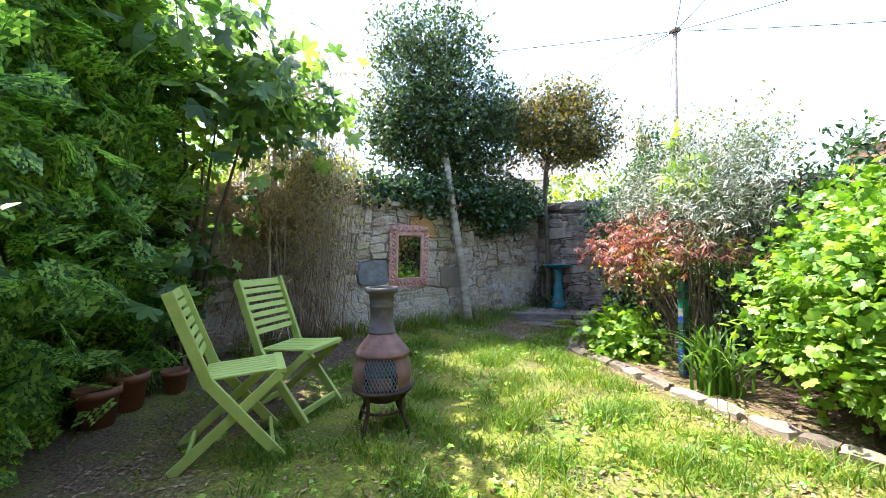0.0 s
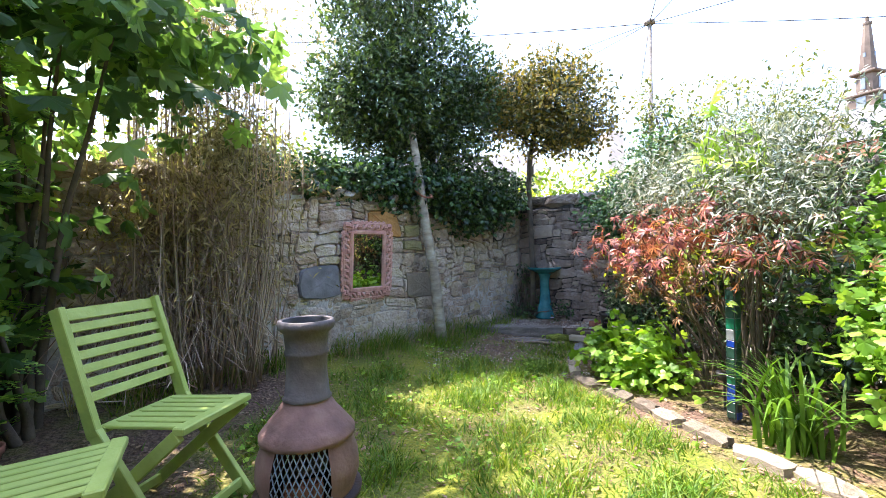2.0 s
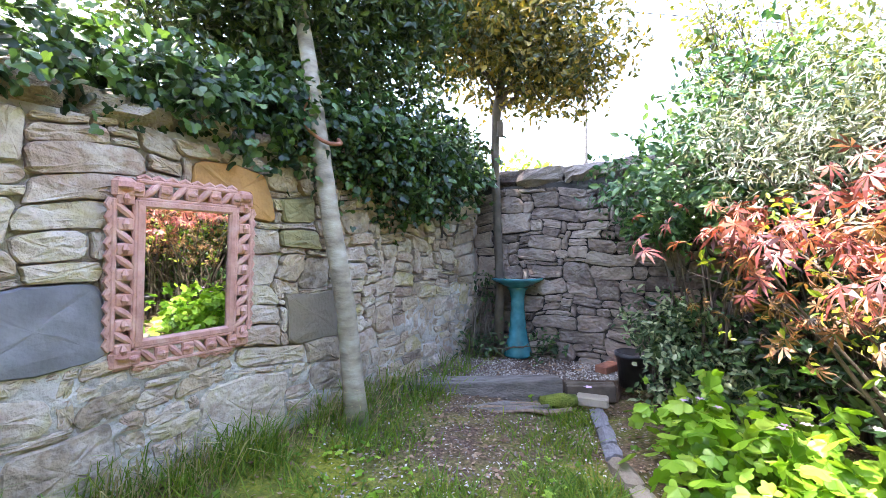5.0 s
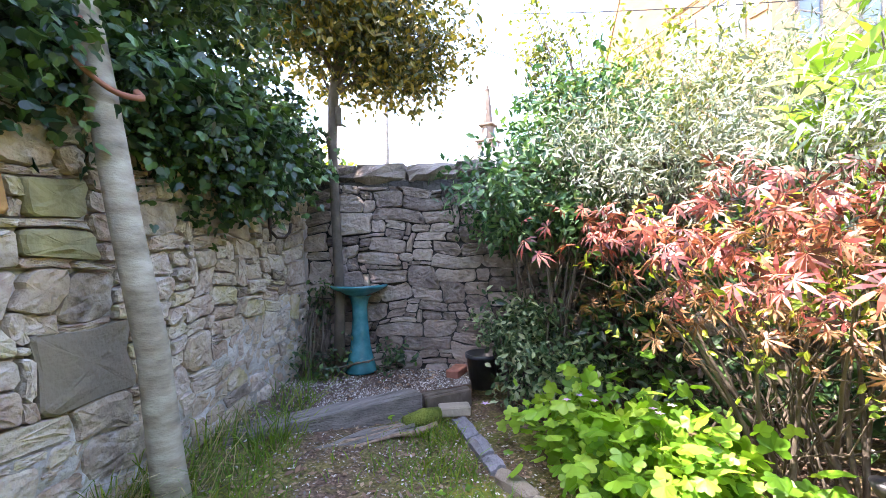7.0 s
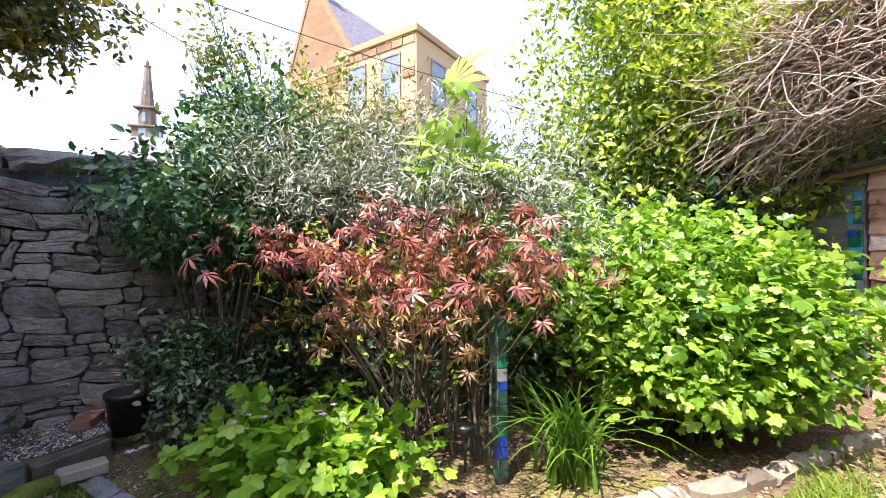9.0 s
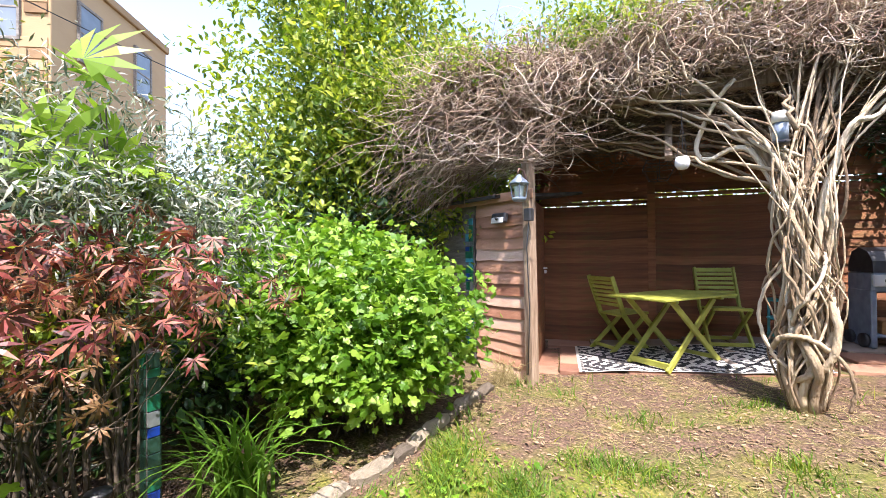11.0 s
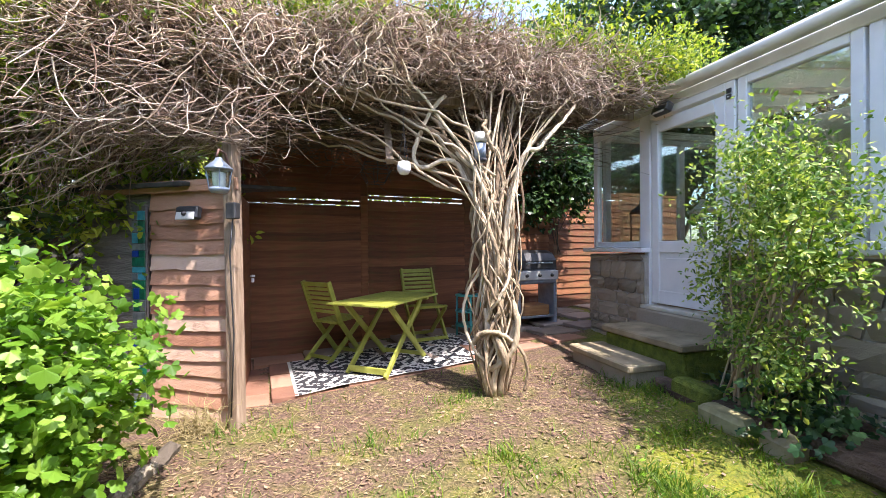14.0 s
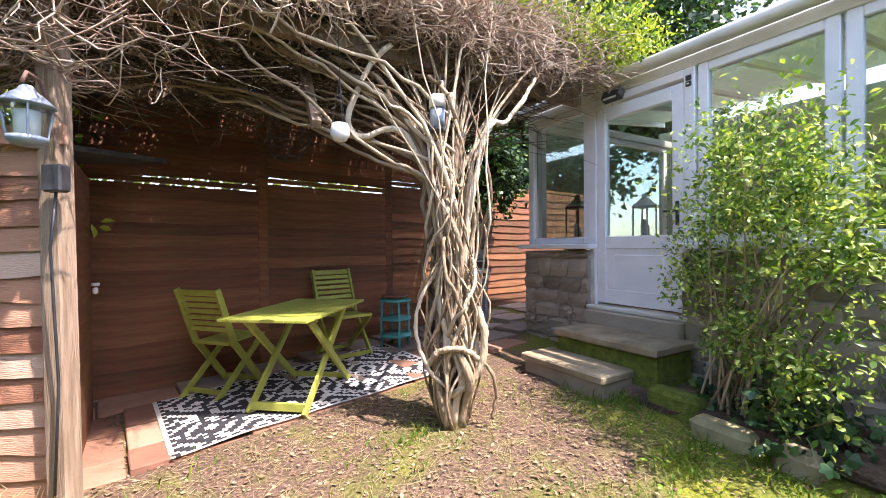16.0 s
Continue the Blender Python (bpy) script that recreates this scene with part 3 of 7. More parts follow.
def ground():
    xs = np.concatenate(([-400, -120, -40, -16, -8], np.linspace(-4.5, 6.5, 150), [9, 16, 40, 120, 400]))
    ys = np.concatenate(([-400, -120, -40, -16, -8], np.linspace(-5, 9, 190), [12, 20, 45, 120, 400]))
    X, Y = np.meshgrid(xs, ys)
    Z = ground_z(X, Y)
    g = np.random.default_rng(3)
    near = (np.abs(X - 1) < 5.4) & (np.abs(Y - 2) < 6.9)
    Z = np.where(near, Z + g.normal(size=X.shape) * 0.004, 0.0)
    v = np.stack((X, Y, Z), -1).reshape(-1, 3)
    w = len(xs)
    i = (np.arange(len(ys) - 1)[:, None] * w + np.arange(w - 1)).ravel()
    me = mesh_from(v, np.concatenate((np.stack((i, i + 1, i + w + 1), 1), np.stack((i, i + w + 1, i + w), 1))), True)
    at = me.attributes.new("bare", "FLOAT", "POINT")
    at.data.foreach_set("value", bareness(v[:, 0], v[:, 1]).astype(np.float32))
    m = bpy.data.materials.new("mossy_lawn_soil")
    m.use_nodes = True
    t = m.node_tree
    n, l = t.nodes, t.links
    b = n["Principled BSDF"]
    b.inputs["Roughness"].default_value = 0.95
    a = n.new("ShaderNodeAttribute")
    a.attribute_name = "bare"
    co = n.new("ShaderNodeTexCoord")
    n1, n2, n3 = [n.new("ShaderNodeTexNoise") for _ in range(3)]
    for k, s in ((n1, 7.0), (n2, 55.0), (n3, 2.3)):
        k.inputs["Scale"].default_value, k.inputs["Detail"].default_value = s, 8
        l.new(co.outputs["Object"], k.inputs["Vector"])
    soil, moss, mix = n.new("ShaderNodeValToRGB"), n.new("ShaderNodeValToRGB"), n.new("ShaderNodeMix")
    for r, stops in ((soil, [(0.3, (0.045, 0.026, 0.017)), (0.5, (0.12, 0.072, 0.048)), (0.7, (0.23, 0.15, 0.105))]), (moss, [(0.3, (0.05, 0.075, 0.008)), (0.5, (0.13, 0.155, 0.012)), (0.72, (0.3, 0.28, 0.02))])):
        r.color_ramp.elements.new(0.5)
        for e, (p, c) in zip(r.color_ramp.elements, stops):
            e.position, e.color = p, (*c, 1)
    l.new(n2.outputs["Fac"], soil.inputs[0])
    mf = n.new("ShaderNodeMix")
    mf.inputs[0].default_value = 0.5
    l.new(n3.outputs["Fac"], mf.inputs[2]), l.new(n2.outputs["Fac"], mf.inputs[3])
    l.new(mf.outputs[0], moss.inputs[0])
    mix.data_type = "RGBA"
    ad = n.new("ShaderNodeMath")
    ad.operation = "MULTIPLY_ADD"
    ad.inputs[1].default_value, ad.inputs[2].default_value = 1.6, -0.8
    l.new(n1.outputs["Fac"], ad.inputs[0])
    su = n.new("ShaderNodeMath")
    su.use_clamp = True
    l.new(a.outputs["Fac"], su.inputs[0]), l.new(ad.outputs[0], su.inputs[1])
    l.new(su.outputs[0], mix.inputs[0]), l.new(moss.outputs[0], mix.inputs[6]), l.new(soil.outputs[0], mix.inputs[7])
    l.new(mix.outputs[2], b.inputs["Base Color"])
    bp = n.new("ShaderNodeBump")
    bp.inputs["Strength"].default_value, bp.inputs["Distance"].default_value = 1.0, 0.02
    l.new(n2.outputs["Fac"], bp.inputs["Height"]), l.new(bp.outputs[0], b.inputs["Normal"])
    me.materials.append(m)
    put("ground", me, None, label="mossy lawn with bare soil patches", category="ground", kind="structure")


ground()


def lawn():
    """Blades of grass, thinner where the soil is bare, and small dry litter."""
    g = np.random.default_rng(11)
    n = 280000
    x, y = g.uniform(-1.9, 2.9, n), g.uniform(-0.4, 7.3, n)
    tuft = 0.5 + 0.5 * np.sin(5.1 * x + 2.2 * np.sin(4.3 * y)) * np.sin(4.7 * y + 2.0 * np.sin(3.9 * x))
    d = -((x - CORNER.x) * -WALL_DIR.y + (y - CORNER.y) * WALL_DIR.x)
    patio = (y < 0.62 - 0.79 * (2.4 - x) + 0.12)
    keep = (g.random(n) < np.clip(1.05 - 1.25 * bareness(x, y), 0.02, 1) * (0.04 + 0.96 * tuft ** 1.9)) & (x < kerb_x(y) - 0.06) & (d > 0.05) & ~patio & (d > 0.0)
    x, y, tuft, d = x[keep], y[keep], tuft[keep], d[keep]
    n = len(x)
    wallside = np.exp(-(d / 0.35) ** 2) * smooth01((y - 5.3) / 0.6)
    h = (0.018 + 0.062 * g.random(n) ** 2) * (0.45 + 1.15 * tuft) * (1 + 2.6 * wallside)
    a = g.random(n) * 6.283
    lean = g.normal(size=(n, 2)) * 0.65
    b = np.stack((x, y, ground_z(x, y) - 0.004), 1)
    s = np.stack((np.cos(a), np.sin(a), np.zeros(n)), 1) * (0.002 + 0.003 * g.random(n))[:, None]
    up = np.concatenate((lean * h[:, None] * 0.45, h[:, None] * 0.62), 1)
    tip = np.concatenate((lean * h[:, None] * 1.15, h[:, None]), 1)
    v = np.stack((b - s, b + s, b + up - s * 0.8, b + up + s * 0.8, b + tip), 1)
    f = np.array(((0, 1, 3), (0, 3, 2), (2, 3, 4)))
    put("lawn_grass", mesh_from(v, (np.arange(n) * 5)[:, None, None] + f), "grass", label="short mossy lawn grass in uneven tufts", category="grass", kind="stuff")
    n = 6500
    x, y = g.uniform(-1.6, 2.6, n), g.uniform(0.6, 7.2, n)
    d = -((x - CORNER.x) * -WALL_DIR.y + (y - CORNER.y) * WALL_DIR.x)
    keep = (x < kerb_x(y) - 0.08) & (d > 0.1) & (np.sin(3.7 * x + 1.0) * np.sin(3.1 * y + 2.0 * np.sin(2.2 * x)) + g.normal(size=n) * 0.4 > 0.25) & (bareness(x, y) + 0.15 * g.random(n) < 0.55)
    x, y = x[keep], y[keep]
    n = len(x)
    pos = np.stack((x, y, ground_z(x, y) + 0.015 + 0.04 * g.random(n)), 1)
    ax = np.concatenate((g.normal(size=(n, 2)), 0.3 * g.random((n, 1))), 1)
    nm = np.concatenate((g.normal(size=(n, 2)) * 0.3, np.ones((n, 1))), 1)
    put("lawn_weeds", place_leaves(pos, ax, nm, 0.02 + 0.035 * g.random(n) ** 2, "lobed"), "lf_geran", label="small broad-leaved weeds in the lawn", category="weeds", kind="stuff")
    n = 26000
    x, y = g.uniform(-1.8, 3.0, n), g.uniform(-0.6, 7.0, n)
    keep = (g.random(n) < 0.35 + 1.2 * bareness(x, y)) & (x < kerb_x(y) + 0.3)
    x, y = x[keep], y[keep]
    n = len(x)
    pos = np.stack((x, y, ground_z(x, y) + 0.006 + 0.006 * g.random(n)), 1)
    ax = np.concatenate((g.normal(size=(n, 2)), g.normal(size=(n, 1)) * 0.12), 1)
    nm = np.concatenate((g.normal(size=(n, 2)) * 0.25, np.ones((n, 1))), 1)
    put("leaf_litter", place_leaves(pos, ax, nm, 0.012 + 0.036 * g.random(n) ** 2, "small"), "litter", label="small dry leaves and bits on the soil", category="litter", kind="stuff")
    # long grass and straw at the foot of the mirror wall
    for seed, mat, count, lab in ((91, "grass", 2600, "tall grass tufts at the foot of the wall"), (92, "straw", 1100, "bleached straw tufts at the foot of the wall")):
        gg = np.random.default_rng(seed)
        s, o = gg.uniform(-0.2, 3.6, count), 0.04 + np.abs(gg.normal(size=count)) * 0.13
        clump = np.sin(s * 6.0 + seed) * np.sin(s * 13.0) + gg.normal(size=count) * 0.3 > -0.1
        s, o = s[clump], o[clump]
        n = len(s)
        w = np.array(CORNER)[None, :2] - np.array(WALL_DIR)[None, :2] * (1.3 + s)[:, None] + np.array(BACK_DIR)[None, :2] * o[:, None]
        h = 0.1 + 0.2 * gg.random(n) ** 1.5
        lean = gg.normal(size=(n, 2)) * 0.5 + np.array(BACK_DIR)[None, :2] * 0.4
        b = np.concatenate((w, ground_z(w[:, 0], w[:, 1])[:, None] - 0.004), 1)
        a = gg.random(n) * 6.283
        sd = np.stack((np.cos(a), np.sin(a), np.zeros(n)), 1) * (0.0015 + 0.002 * gg.random(n))[:, None]
        up, tip = np.concatenate((lean * h[:, None] * 0.4, h[:, None] * 0.7), 1), np.concatenate((lean * h[:, None] * 1.2, h[:, None] * 0.8), 1)
        v = np.stack((b - sd, b + sd, b + up - sd * 0.8, b + up + sd * 0.8, b + tip), 1)
        put("tall_grass" if mat == "grass" else "straw_tufts", mesh_from(v, (np.arange(n) * 5)[:, None, None] + f), mat, label=lab, category="grass", kind="stuff")
    # pale flakes of bark and petals round the terrace
    n = 4200
    x, y = g.uniform(0.2, 2.2, n), g.uniform(5.1, 6.75, n)
    dd = -((x - CORNER.x) * -WALL_DIR.y + (y - CORNER.y) * WALL_DIR.x)
    ok = (dd > 0.06) & (x < kerb_x(y) + 0.3)
    pos = np.stack((x, y, ground_z(x, y) + 0.008), 1)[ok]
    n = len(pos)
    put("pale_flakes", place_leaves(pos, np.concatenate((g.normal(size=(n, 2)), g.normal(size=(n, 1)) * 0.15), 1), np.concatenate((g.normal(size=(n, 2)) * 0.3, np.ones((n, 1))), 1), 0.01 + 0.02 * g.random(n) ** 2, "small"), "gravel", label="pale flakes and dry bits on the soil", category="litter", kind="stuff")
    gd = np.random.default_rng(41)
    tip = np.stack((2.75 + gd.normal(size=130) * 0.16, 1.36 + gd.normal(size=130) * 0.14, gz(2.7, 1.3) + 0.03 + 0.26 * gd.random(130) ** 1.3), 1)
    put("dry_grass_clump", stems(42, (2.74, 1.27, gz(2.74, 1.27)), tip, r0=0.003, r1=0.001, wob=0.08, spread=0.09), "straw", label="bleached dry grass at the foot of the shed", category="grass", kind="stuff")
    k = 3200
    x, y = g.uniform(-0.6, 2.9, k), g.uniform(-0.2, 2.1, k)
    keep = y > 0.62 - 0.79 * (2.4 - x)
    x, y = x[keep], y[keep]
    k = len(x)
    a, ln = g.random(k) * 6.283, 0.02 + 0.05 * g.random(k)
    e = np.stack((np.cos(a) * ln, np.sin(a) * ln, g.normal(size=k) * 0.006), 1)
    c = np.stack((x, y, ground_z(x, y) + 0.008), 1)
    p = np.stack((c - e, c + np.array((0, 0, 0.003)), c + e), 1)
    put("straw_bits", tubes((p, np.full((k, 3), 0.0011)), 3), "straw", label="dry straw and twig bits on bare soil", category="straw", kind="stuff")


# ---- stone walls ----
def rock(seed, nx=5, nz=4):
    """A unit stone, one metre each way, rough and rounded, its face towards -y."""
    g = np.random.default_rng(seed)
    u, w = np.linspace(-0.5, 0.5, nx), np.linspace(-0.5, 0.5, nz)
    U, W = np.meshgrid(u, w)
    cut = g.uniform(0.02, 0.12, 4)
    U2 = U * (1 - cut[0] * (W > 0.3) - cut[1] * (W < -0.3)) + g.normal(size=U.shape) * 0.03
    W2 = W * (1 - cut[2] * (U > 0.3) - cut[3] * (U < -0.3)) + g.normal(size=U.shape) * 0.035
    edge = np.maximum(np.abs(U), np.abs(W)) > 0.49
    F = -0.5 + np.where(edge, 0.22, 0.0) + g.normal(size=U.shape) * 0.07
    front = np.stack((U2, F, W2), -1).reshape(-1, 3)
    rim = [i for i in range(nx)] + [nx * r + nx - 1 for r in range(1, nz)] + [nx * (nz - 1) + i for i in range(nx - 2, -1, -1)] + [nx * r for r in range(nz - 2, 0, -1)]
    back = front[rim].copy()
    back[:, 1] = 0.5
    v = np.concatenate((front, back))
    f = []
    for r in range(nz - 1):
        for c in range(nx - 1):
            a = r * nx + c
            f += [(a, a + 1, a + nx + 1), (a, a + nx + 1, a + nx)]
    k = len(rim)
    for i in range(k):
        a, b, c, d = rim[i], rim[(i + 1) % k], nx * nz + (i + 1) % k, nx * nz + i
        f += [(a, c, b), (a, d, c)]
    return mesh_from(v, f)


ROCKS = {}


def rock_set(mat):
    if mat not in ROCKS:
        ROCKS[mat] = []
        for s in range(10):
            me = rock(100 + s)
            me.materials.append(M[mat])
            ROCKS[mat].append(me)
    return ROCKS[mat]


def rubble(seed, length, height, cell=(0.05, 0.036), fixed=(), big=1.0):
    """Stones of many sizes that fill a wall: rectangles (s0, z0, s1, z1)."""
    g = random.Random(seed)
    nx, nz = int(length / cell[0]), int(height / cell[1])
    used = [[False] * nz for _ in range(nx)]
    out = []
    for s0, z0, s1, z1, mat in fixed:
        a, b, c, d = int(s0 / cell[0]), int(z0 / cell[1]), int(s1 / cell[0]), int(z1 / cell[1])
        for i in range(max(a, 0), min(c, nx)):
            for j in range(b, min(d, nz)):
                used[i][j] = True
        out.append((a, b, c, d, mat))
    for j in range(nz):
        for i in range(nx):
            if used[i][j]:
                continue
            w, h = g.choice([(2, 1), (3, 2), (4, 1), (4, 2), (3, 2), (5, 2), (6, 3), (7, 3), (5, 4), (8, 3), (2, 2), (5, 2), (4, 3), (9, 5) if g.random() < 0.6 * big else (5, 3), (7, 5) if g.random() < 0.7 * big else (3, 2)])
            ww = 0
            while ww < w and i + ww < nx and not used[i + ww][j]:
                ww += 1
            h = min(h, nz - j)
            for a in range(ww):
                for b in range(h):
                    if used[i + a][j + b]:
                        h = b
                        break
            h = max(h, 1)
            for a in range(ww):
                for b in range(h):
                    used[i + a][j + b] = True
            out.append((i, j, i + ww, j + h, ""))
    return [(a * cell[0], b * cell[1], c * cell[0], d * cell[1], m) for a, b, c, d, m in out]


def warp(s, z, seed):
    """Bends the courses of a wall so that no joint runs straight."""
    ds = 0.022 * np.sin(9.1 * z + 2.3 * s + seed) + 0.014 * np.sin(21.0 * z - 7.0 * s + 2 * seed)
    dz = 0.024 * np.sin(4.3 * s + 1.9 * z + 1.7 * seed) + 0.012 * np.sin(13.0 * s - 6.0 * z + seed)
    return s + ds, z + dz * np.clip(z / 0.15, 0, 1)


def wall_stone(g, s0, z0, s1, z1, seed, gap, proud, deep=0.07):
    """One rubble stone with a crooked outline and a rounded, uneven face towards -y."""
    w, h = s1 - s0, z1 - z0
    cut = [min(min(w, h) * g.uniform(0.08, 0.4), 0.05) for _ in range(4)]
    a, b, c, d = s0 + gap, z0 + gap, s1 - gap, z1 - gap
    ring = []
    for (px, pz), (ux, uz), k in (((a, b), (1, 1), 0), ((c, b), (-1, 1), 1), ((c, d), (-1, -1), 2), ((a, d), (1, -1), 3)):
        e1, e2 = (px, pz + uz * cut[k] * g.uniform(0.6, 1.0)), (px + ux * cut[k] * g.uniform(0.6, 1.0), pz)
        mid = (px + ux * cut[k] * 0.3, pz + uz * cut[k] * 0.3)
        ring += [e1, mid, e2] if k % 2 == 0 else [e2, mid, e1]
        nxt = {0: ((a + c) / 2, b), 1: (c, (b + d) / 2), 2: ((a + c) / 2, d), 3: (a, (b + d) / 2)}[k]
        ring.append((nxt[0] + g.gauss(0, 0.05) * min(w, 0.15), nxt[1] + g.gauss(0, 0.05) * min(h, 0.15)))
    r = np.array(ring)
    r[:, 0], r[:, 1] = warp(r[:, 0], r[:, 1], seed)
    m = r.mean(0)
    k = len(r)
    gg = np.random.default_rng(g.randrange(10 ** 6))
    tilt = gg.normal(size=2) * 0.04
    rows = []
    for f, y, rough in ((1.0, deep - proud, 0.0), (1.0, -proud * 0.55, 0.003), (0.95, -proud * 0.95, 0.0026), (0.64, -proud * 1.05, 0.003), (0.3, -proud * 1.1, 0.002)):
        q = m + (r - m) * f
        rows.append(np.stack((q[:, 0], y + gg.normal(size=k) * rough + (q - m) @ tilt * (rough > 0.001), q[:, 1]), 1))
    v = np.concatenate(rows + [np.array(((m[0], -proud * 1.1, m[1]),))])
    f = []
    for i in range(4):
        for j in range(k):
            p, q = i * k + j, i * k + (j + 1) % k
            f += [(p, q, q + k), (p, q + k, p + k)]
    f += [(4 * k + j, 4 * k + (j + 1) % k, 5 * k) for j in range(k)]
    return mesh_from(v, f)


def stone_wall(name, start, along, length, height, z0, mat, mortar, seed, label, fixed=(), visible=(0.0, 99.0), cope=True, proud=0.025, big=1.0, smear=0.0):
    """A rubble wall whose face looks to the right of its run; stones are pieces on a lumpy mortar core."""
    ang = math.degrees(math.atan2(along.y, along.x))
    lo, hi = max(visible[0] - 0.1, 0.0), min(visible[1], length + 0.02)
    nx, nz = int((hi - lo) / 0.028), int((height - 0.08) / 0.028)
    S, Z = np.meshgrid(np.linspace(lo, hi, nx), np.linspace(0, height - 0.08, nz))
    gn = np.random.default_rng(seed)
    lump = np.sin(17 * S + 3 * np.sin(11 * Z)) * np.sin(23 * Z + 2.4 * np.sin(13 * S)) * 0.5 + np.sin(41 * S + 5 * Z) * np.sin(37 * Z - 9 * S) * 0.3 + gn.normal(size=S.shape) * 0.3
    low = smooth01((0.75 - Z + 0.18 * np.sin(2.3 * S)) / 0.3)
    Y = 0.012 - 0.007 * lump - smear * low * (0.028 + 0.011 * lump)
    v = np.stack((S, Y, Z), -1).reshape(-1, 3)
    i = (np.arange(nz - 1)[:, None] * nx + np.arange(nx - 1)).ravel()
    f = np.concatenate((np.stack((i, i + 1, i + nx + 1), 1), np.stack((i, i + nx + 1, i + nx), 1)))
    core = Build().box((length + 0.3, 0.26, height - 0.08), (length / 2 + 0.15, 0.17, height / 2 - 0.04), None, 0.01).add(v, f)
    root = put(name, core.mesh(True), mortar, label=label, category="wall", kind="structure", m=pose(start.x, start.y, z0, 0, 0, ang))
    g = random.Random(seed)
    for s0, a0, s1, a1, special in rubble(seed, length, height - (0.1 if cope else 0), fixed=fixed, big=big):
        if not (visible[0] <= (s0 + s1) / 2 <= visible[1]):
            continue
        put("stone", wall_stone(g, s0, a0, s1, a1, seed, g.uniform(0.001, 0.007), g.uniform(0.014, proud) + (0.006 if special else 0)), special or mat, root)
    if cope:
        s = 0.0
        while s < length:
            w = g.uniform(0.22, 0.45)
            if visible[0] <= s + w / 2 <= visible[1]:
                ob = new("coping_stone", g.choice(rock_set(mat)))
                ob.parent = root
                hh = g.uniform(0.13, 0.19)
                ob.matrix_basis = Matrix.LocRotScale((s + w / 2, 0.14, height - 0.1 + hh / 2), Euler((g.gauss(0, 0.03), g.gauss(0, 0.02), g.gauss(0, 0.02))), (w - 0.012, 0.37, hh))
            s += w
    return root


WALL_LEN = 6.6
wall_start = CORNER - WALL_DIR * WALL_LEN
# ---- timber fence ----
FENCE_A = Vector((3.75, -0.3, 0))         # its end by the shed
FENCE_LEN = 6.2


def fence_at(s):
    return FENCE_A - FENCE_DIR * s


def lap_board(seed, length, h):
    g = np.random.default_rng(seed)
    k = 13
    x = np.linspace(-length / 2, length / 2, k)
    lo, hi = -h / 2 + 0.006 * np.sin(x * 7 + seed) + g.normal(size=k) * 0.002, np.full(k, h / 2)
    v = np.concatenate([np.stack((x, np.full(k, y), z), 1) for y, z in ((-0.02, lo), (0.002, hi), (0.010, hi), (-0.008, lo))])
    f = []
    for r in range(4):
        for i in range(k - 1):
            a, b, c, d = r * k + i, r * k + i + 1, ((r + 1) % 4) * k + i + 1, ((r + 1) % 4) * k + i
            f += [(a, b, c), (a, c, d)]
    f += [(0, 2 * k, k), (0, 3 * k, 2 * k), (k - 1, 2 * k - 1, 3 * k - 1), (k - 1, 3 * k - 1, 4 * k - 1)]
    return mesh_from(v, f)


def fence():
    ang = math.degrees(math.atan2(-FENCE_DIR.y, -FENCE_DIR.x))
    g = random.Random(5)
    boards = []
    for s in range(6):
        me = lap_board(s, 1.0, 0.13)
        me.materials.append(M["fence_wood"])
        boards.append(me)
    post_me, batten_me = box((0.1, 0.085, 2.0), (0, 0, 1.0), 0.006), box((0.045, 0.02, 1.78), (0, 0, 0.89), 0.003)
    for me in (post_me, batten_me):
        me.materials.append(M["fence_wood"])
    s, w = 0.0, 1.5
    while s < FENCE_LEN:
        p = fence_at(s)
        z = gz(*p.xy)
        panel = thing("timber_fence", pose(p.x, p.y, z, 0, 0, ang), "red-brown overlapping timber fence panel with mossy lower boards", "fence", "garden fence panels")
        for k in range(17):
            ob = new("board", g.choice(boards))
            ob.parent = panel
            ob.matrix_basis = Matrix.LocRotScale((w / 2, 0, 0.1 + k * 0.105), Euler((0, g.gauss(0, 0.004), 0)), (w - 0.09, 1, 1))
        for x in (0.24, 0.95):
            put("batten", batten_me, None, panel, m=pose(x, 0.024, 0.04))
        put("post", post_me, None, panel, m=pose(0, 0.03, -0.1))
        put("rail", box((w - 0.09, 0.04, 0.045), (w / 2, 0.02, 1.885), 0.003), "fence_wood", panel)
        if s < 4.0:
            for k in range(8):
                ob = new("board", g.choice(boards))
                ob.parent = panel
                ob.matrix_basis = Matrix.LocRotScale((w / 2, 0, 1.98 + k * 0.105), Euler((0, g.gauss(0, 0.004), 0)), (w - 0.09, 1, 1))
            put("upper_post", box((0.11, 0.07, 0.9), (0, 0.03, 2.34), 0.005), "fence_wood", panel)
        s += w


# ---- shed ----
SHED_Y, SHED_X0, SHED_X1 = 1.1, 2.56, 4.0


